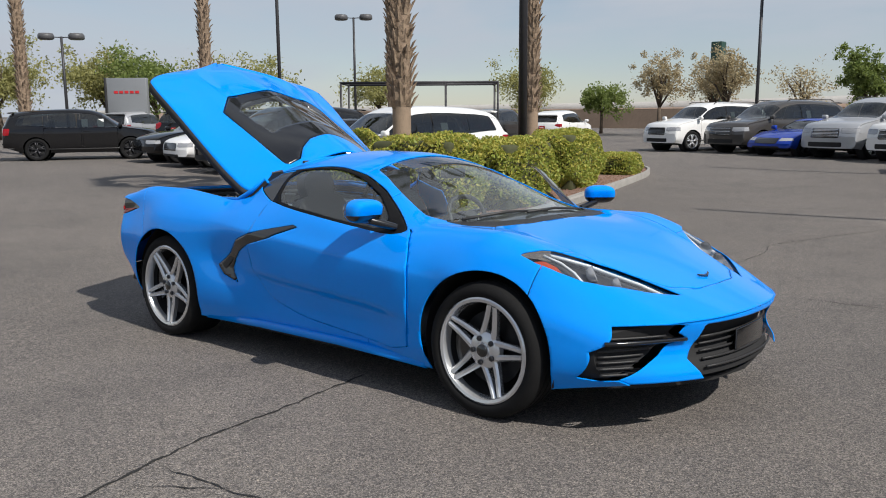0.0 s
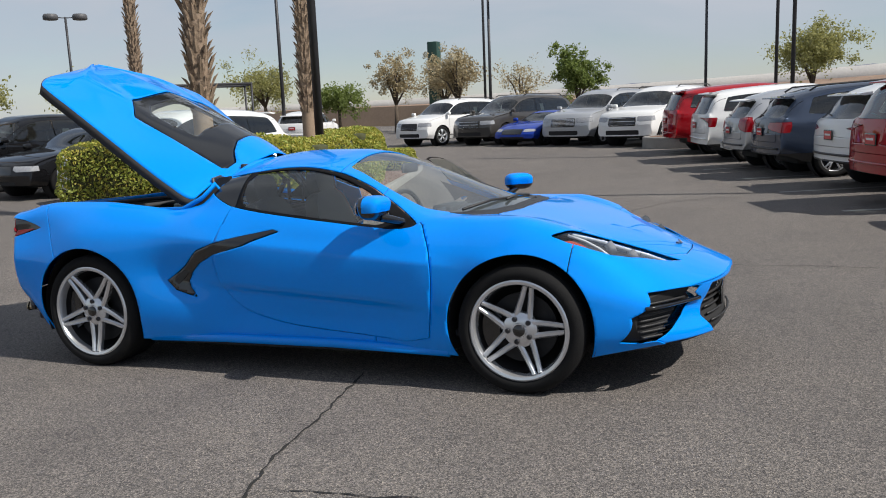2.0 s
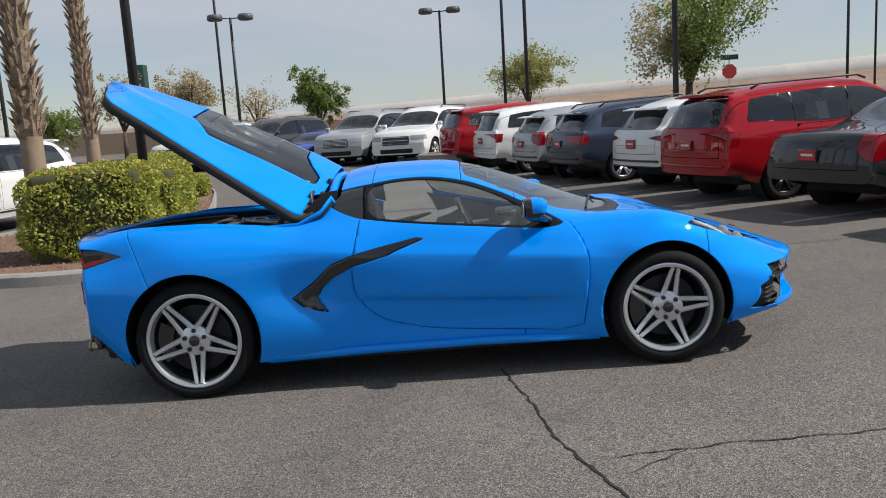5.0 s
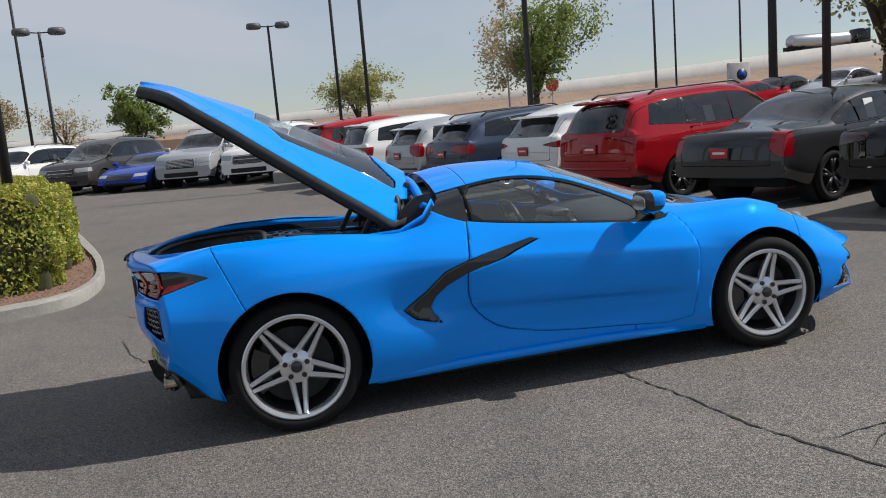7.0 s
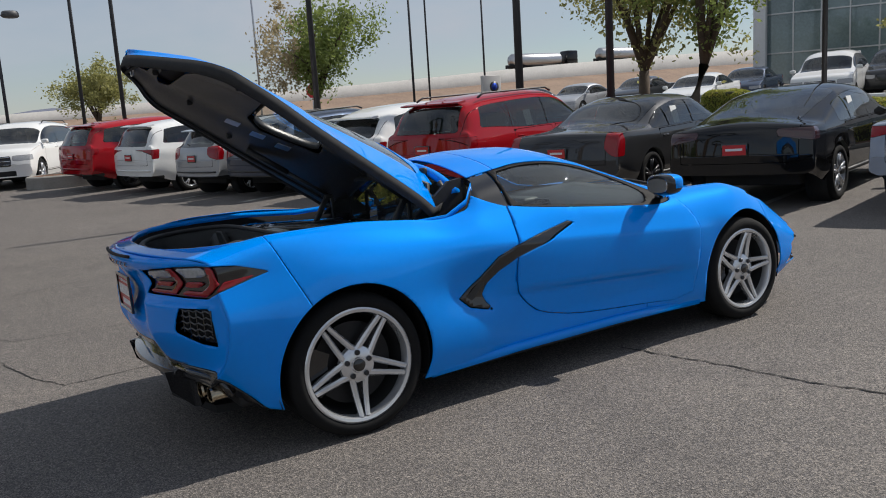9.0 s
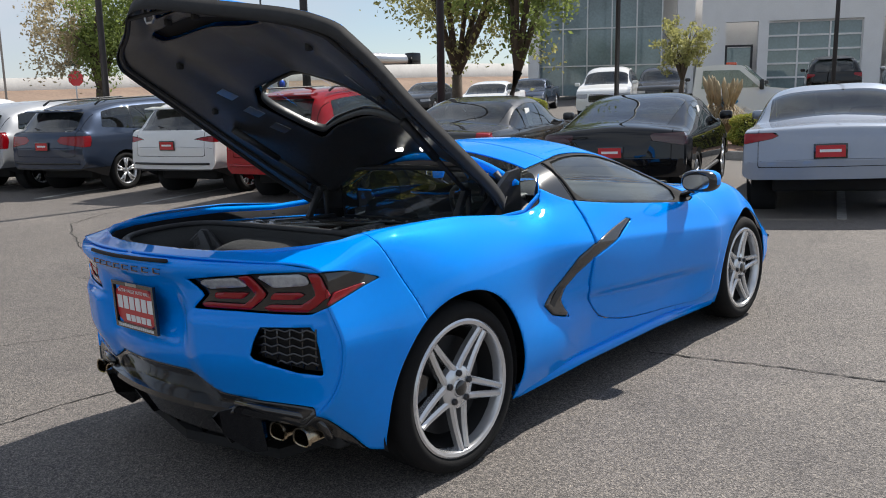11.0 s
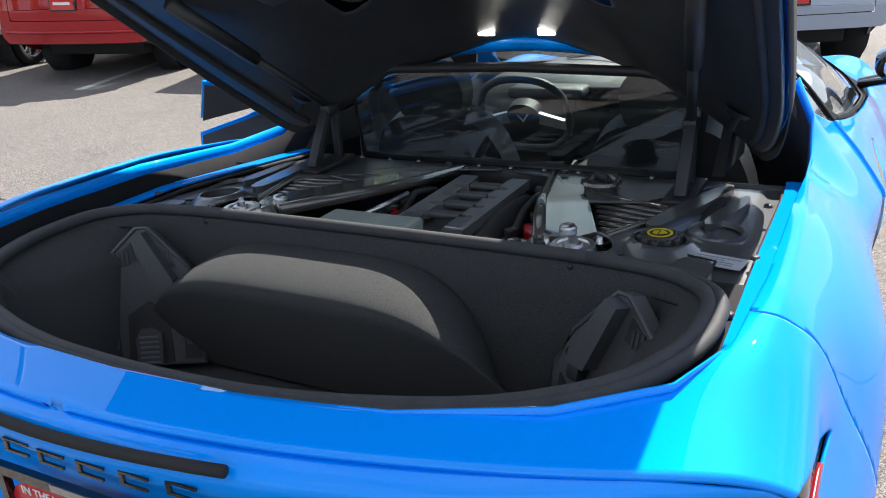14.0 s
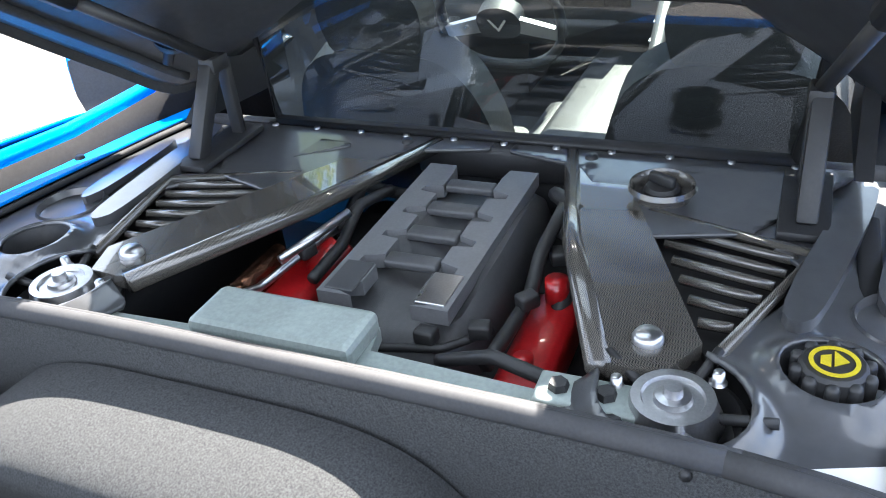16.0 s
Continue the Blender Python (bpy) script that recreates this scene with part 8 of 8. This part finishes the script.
# mountains, and what stands on the freeway
mx_ = np.linspace(-2600, 2600, 90)
rg_ = np.random.RandomState(9)
mz = 34 + 52 * np.exp(-((mx_ - 420) / 300) ** 2) + 16 * np.exp(-((mx_ + 350) / 200) ** 2) + np.convolve(rg_.uniform(-1, 1, 90), np.ones(5) / 5, "same") * 30
mz = np.maximum(mz * smooth(-1500, -700, mx_), 8)
mv_ = [(x, 3000, -60) for x in mx_] + [(x, 3000, z) for x, z in zip(mx_, mz)] + [(x, 3300, -60) for x in mx_]
# distance haze is mixed into the ridge's blue-grey colour
mount = part("mountains", (np.array(mv_), grid_faces(3, 90, True)), material("haze_tinted_mountain", (.20, .22, .29), rough=1.0, vary=.25, scale=.01))
tagged(mount, "mountain ridge on the horizon, tinted blue-grey for haze", "mountains", kind="structure")


def tanker(x, y, label):
    ob = thing("tanker_truck", pose(x, y, -.25 + .93 * (float(wall_top(x)) + .25), 0, 0, 0), label, "truck")
    part("tank", moved(lathe([(0, -5.5), (.9, -5.4), (1.15, -5.0), (1.15, 5.0), (.9, 5.4), (0, 5.5)], 16), Matrix.Translation((0, 0, 1.75)) @ Matrix.Rotation(radians(90), 4, "Z")), STEEL, ob, "long silver tank")
    part("cab", box(7.6, 0, 1.9, 2.4, 2.3, 2.6, .25), P_BLACK, ob, "dark cab")
    part("chassis", box(.8, 0, .70, 13.5, 1.6, .6), DARK, ob)
    for wx in (-4.6, -3.4, 4.6, 5.6, 8.0):
        for wy in (-1.0, 1.0):
            plain_wheel(ob, wx, wy, .5, DARK_WHEEL)
    return ob


tanker(88.0, 113, "silver tanker truck on the raised freeway")
tanker(108.0, 113, "long silver trailer truck on the raised freeway")
bm_sign = thing("pylon_sign", pose(20.5, 29.5, float(ground_z(20.5, 29.5))), "small white dealer pylon with a round mark", "sign")
part("pylon", box(0, 0, 1.1, 1.05, .25, 2.4, .03), WALL_WHITE, bm_sign)
part("round_mark", moved(lathe([(0, 0), (.26, 0), (.26, .03)], 28), Matrix.Translation((.1, -.15, 1.75))), BLACK_PLASTIC, bm_sign, "dark ring")
part("round_inner", moved(lathe([(0, 0), (.17, 0), (.17, .02)], 28), Matrix.Translation((.1, -.165, 1.75))), P_COBALT, bm_sign, "blue and white disc")
stop = thing("stop_sign", pose(14.2, 37.0, float(ground_z(14.2, 37.0))), "red octagonal stop sign with a green street sign above", "sign")
part("post", tube([(0, 0, 0), (0, 0, 3.3)], .03, 6), STEEL, stop)
part("octagon", moved(prism([(.38 * math.cos(radians(22.5 + 45 * k)), .38 * math.sin(radians(22.5 + 45 * k))) for k in range(8)], -.02, .02), Matrix.Translation((0, -.04, 2.5))), PLATE_RED, stop, soft=False)
part("street_sign", box(0, -.03, 3.2, .9, .03, .25), GREEN, stop, "green sign with a white bar", soft=False)
flag = thing("flag_pole", pose(16.5, 52.0, .2), "tall flagpole with a furled flag", "flag")
part("pole", tube([(0, 0, 0), (0, 0, 15)], .07, 8), STEEL, flag)
part("flag", moved(box(0, 0, 0, .5, .06, 2.6, .02), Matrix.Translation((.25, 0, 11.2)) @ Matrix.Rotation(radians(8), 4, "Y")), PLATE_RED, flag, "hanging flag")

# ---- showroom up the slope ----
gz40 = float(ground_z(42.0, 15.0))
show = thing("showroom", pose(37.2, 18.4, gz40 - .1, 0, 0, -62), "white dealership with a glass corner and service doors", "building")
SHOW_GLASS = material("showroom_glass", (.20, .27, .28), rough=.05, coat=.5, vary=.3, scale=.8, spec=.8)
# local x runs along the front towards the service doors, y into the building
part("stucco_wall", joined(box(16.5, .2, 4.55, 29.0, .4, 1.9), box(2.6, .2, 1.8, 1.2, .4, 3.6), box(5.05, .2, 1.8, .5, .4, 3.6), box(10.2, .2, 1.8, .9, .4, 3.6), box(15.6, .2, 1.8, .9, .4, 3.6), box(26.0, .2, 1.8, 10.5, .4, 3.6)), STUCCO, show, "white stucco wall", soft=False)
part("parapet", box(16.5, .12, 5.6, 29.4, .7, .25, .03), STUCCO, show)
for k, (cx, w) in enumerate(((7.5, 4.5), (13.1, 4.3), (18.4, 4.6))):
    gd = part("service_door", box(cx, .28, 1.8, w, .06, 3.6), SHOW_GLASS, show, "glazed roll-up service door", soft=False)
    for j in range(6):
        part("door_rail", box(cx, .22, .05 + .70 * j, w, .08, .09), STUCCO, gd, "pale rail", soft=False)
    for j in range(4):
        part("door_stile", box(cx - w / 2 + w * j / 3, .21, 1.8, .08, .07, 3.6), STUCCO, gd, "pale stile", soft=False)
part("entry_door", box(3.9, .25, 1.15, 1.2, .08, 2.3, .01), SHOW_GLASS, show, "dark entry door", soft=False)
part("entry_frame", joined(box(3.27, .2, 1.2, .1, .12, 2.4), box(4.53, .2, 1.2, .1, .12, 2.4), box(3.9, .2, 2.4, 1.36, .12, .1)), POLE, show, soft=False)
# glass hall with its column and roof slab
part("hall_glass", joined(box(-3.3, .8, 2.8, 6.6, .06, 5.6), box(-6.6, 5.0, 2.8, .06, 8.5, 5.6)), SHOW_GLASS, show, "greenish showroom glass", soft=False)
for k in range(6):
    part("mullion", box(-6.6 + 1.32 * k, .74, 2.8, .07, .10, 5.6), STEEL, show, soft=False)
for z_ in (1.6, 3.6):
    part("transom", box(-3.3, .74, z_, 6.6, .09, .07), STEEL, show, soft=False)
part("column", box(1.2, .4, 2.9, .9, .9, 5.8, .03), STUCCO, show, "white column")
part("column", box(-6.8, .2, 2.9, .6, .6, 5.8, .03), STUCCO, show, "white column")
part("roof_slab", box(-3.0, 4.5, 6.0, 9.2, 10.5, .7, .05), STUCCO, show, "white roof slab")
part("building_body", box(13.5, 9.0, 2.7, 33.0, 15.0, 5.4), STUCCO, show, soft=False)

# white work truck behind the bed
trx, try_ = 17.7, 6.2
truck = thing("utility_truck", pose(trx, try_, float(ground_z(trx, try_)), 0, 0, -72) @ Matrix.Scale(.86, 4), "white utility pickup with a blue diamond mark on its door", "truck")
cab_o = [(-1.0, .55), (-1.0, 1.25), (-.92, 1.95), (-.3, 2.02), (.35, 1.98), (1.05, 1.35), (2.35, 1.22), (2.5, .95), (2.5, .55)]
part("cab", prism(cab_o, -.98, .98), P_WHITE, truck, soft=False)
for s_ in (-1, 1):
    part("side_window", prism([(-.75, 1.32), (-.72, 1.85), (.30, 1.85), (.88, 1.34)], s_ * .98, s_ * .99), GLASS_DARK, truck, soft=False)
    part("door_mark", prism([(.0, .62), (.32, .94), (.0, 1.26), (-.32, .94)], s_ * .985, s_ * .995), material("mark_blue", (.01, .22, .42), rough=.4, vary=.1, scale=5) if s_ < 0 else bpy.data.materials["mark_blue"], truck, "blue diamond mark", soft=False)
    part("mark_ring", moved(lathe([(.11, 0), (.11, -.012), (.16, -.012), (.16, 0)], 20), Matrix.Translation((0, s_ * .998, .94))), BLACK_PLASTIC, truck, "dark ring on the mark")
    part("door_mirror", box(.95, s_ * 1.12, 1.42, .12, .2, .3, .03), BLACK_PLASTIC, truck)
part("windscreen", prism([(.40, 1.97), (1.05, 1.37), (1.08, 1.39), (.43, 1.99)], -.85, .85), GLASS_DARK, truck, soft=False)
part("flat_bed", box(-2.3, 0, .72, 2.5, 1.96, .16, .03), P_WHITE, truck, "low white flat bed")
part("beacon", box(.0, 0, 2.06, .3, .5, .09, .02), LAMP_AMBER, truck, "amber beacon bar")
part("chassis", box(-.3, 0, .5, 5.6, 1.5, .25), DARK, truck)
for wx in (1.75, -2.2):
    for s_ in (-1, 1):
        plain_wheel(truck, wx, s_ * .98, .40, SILVER)
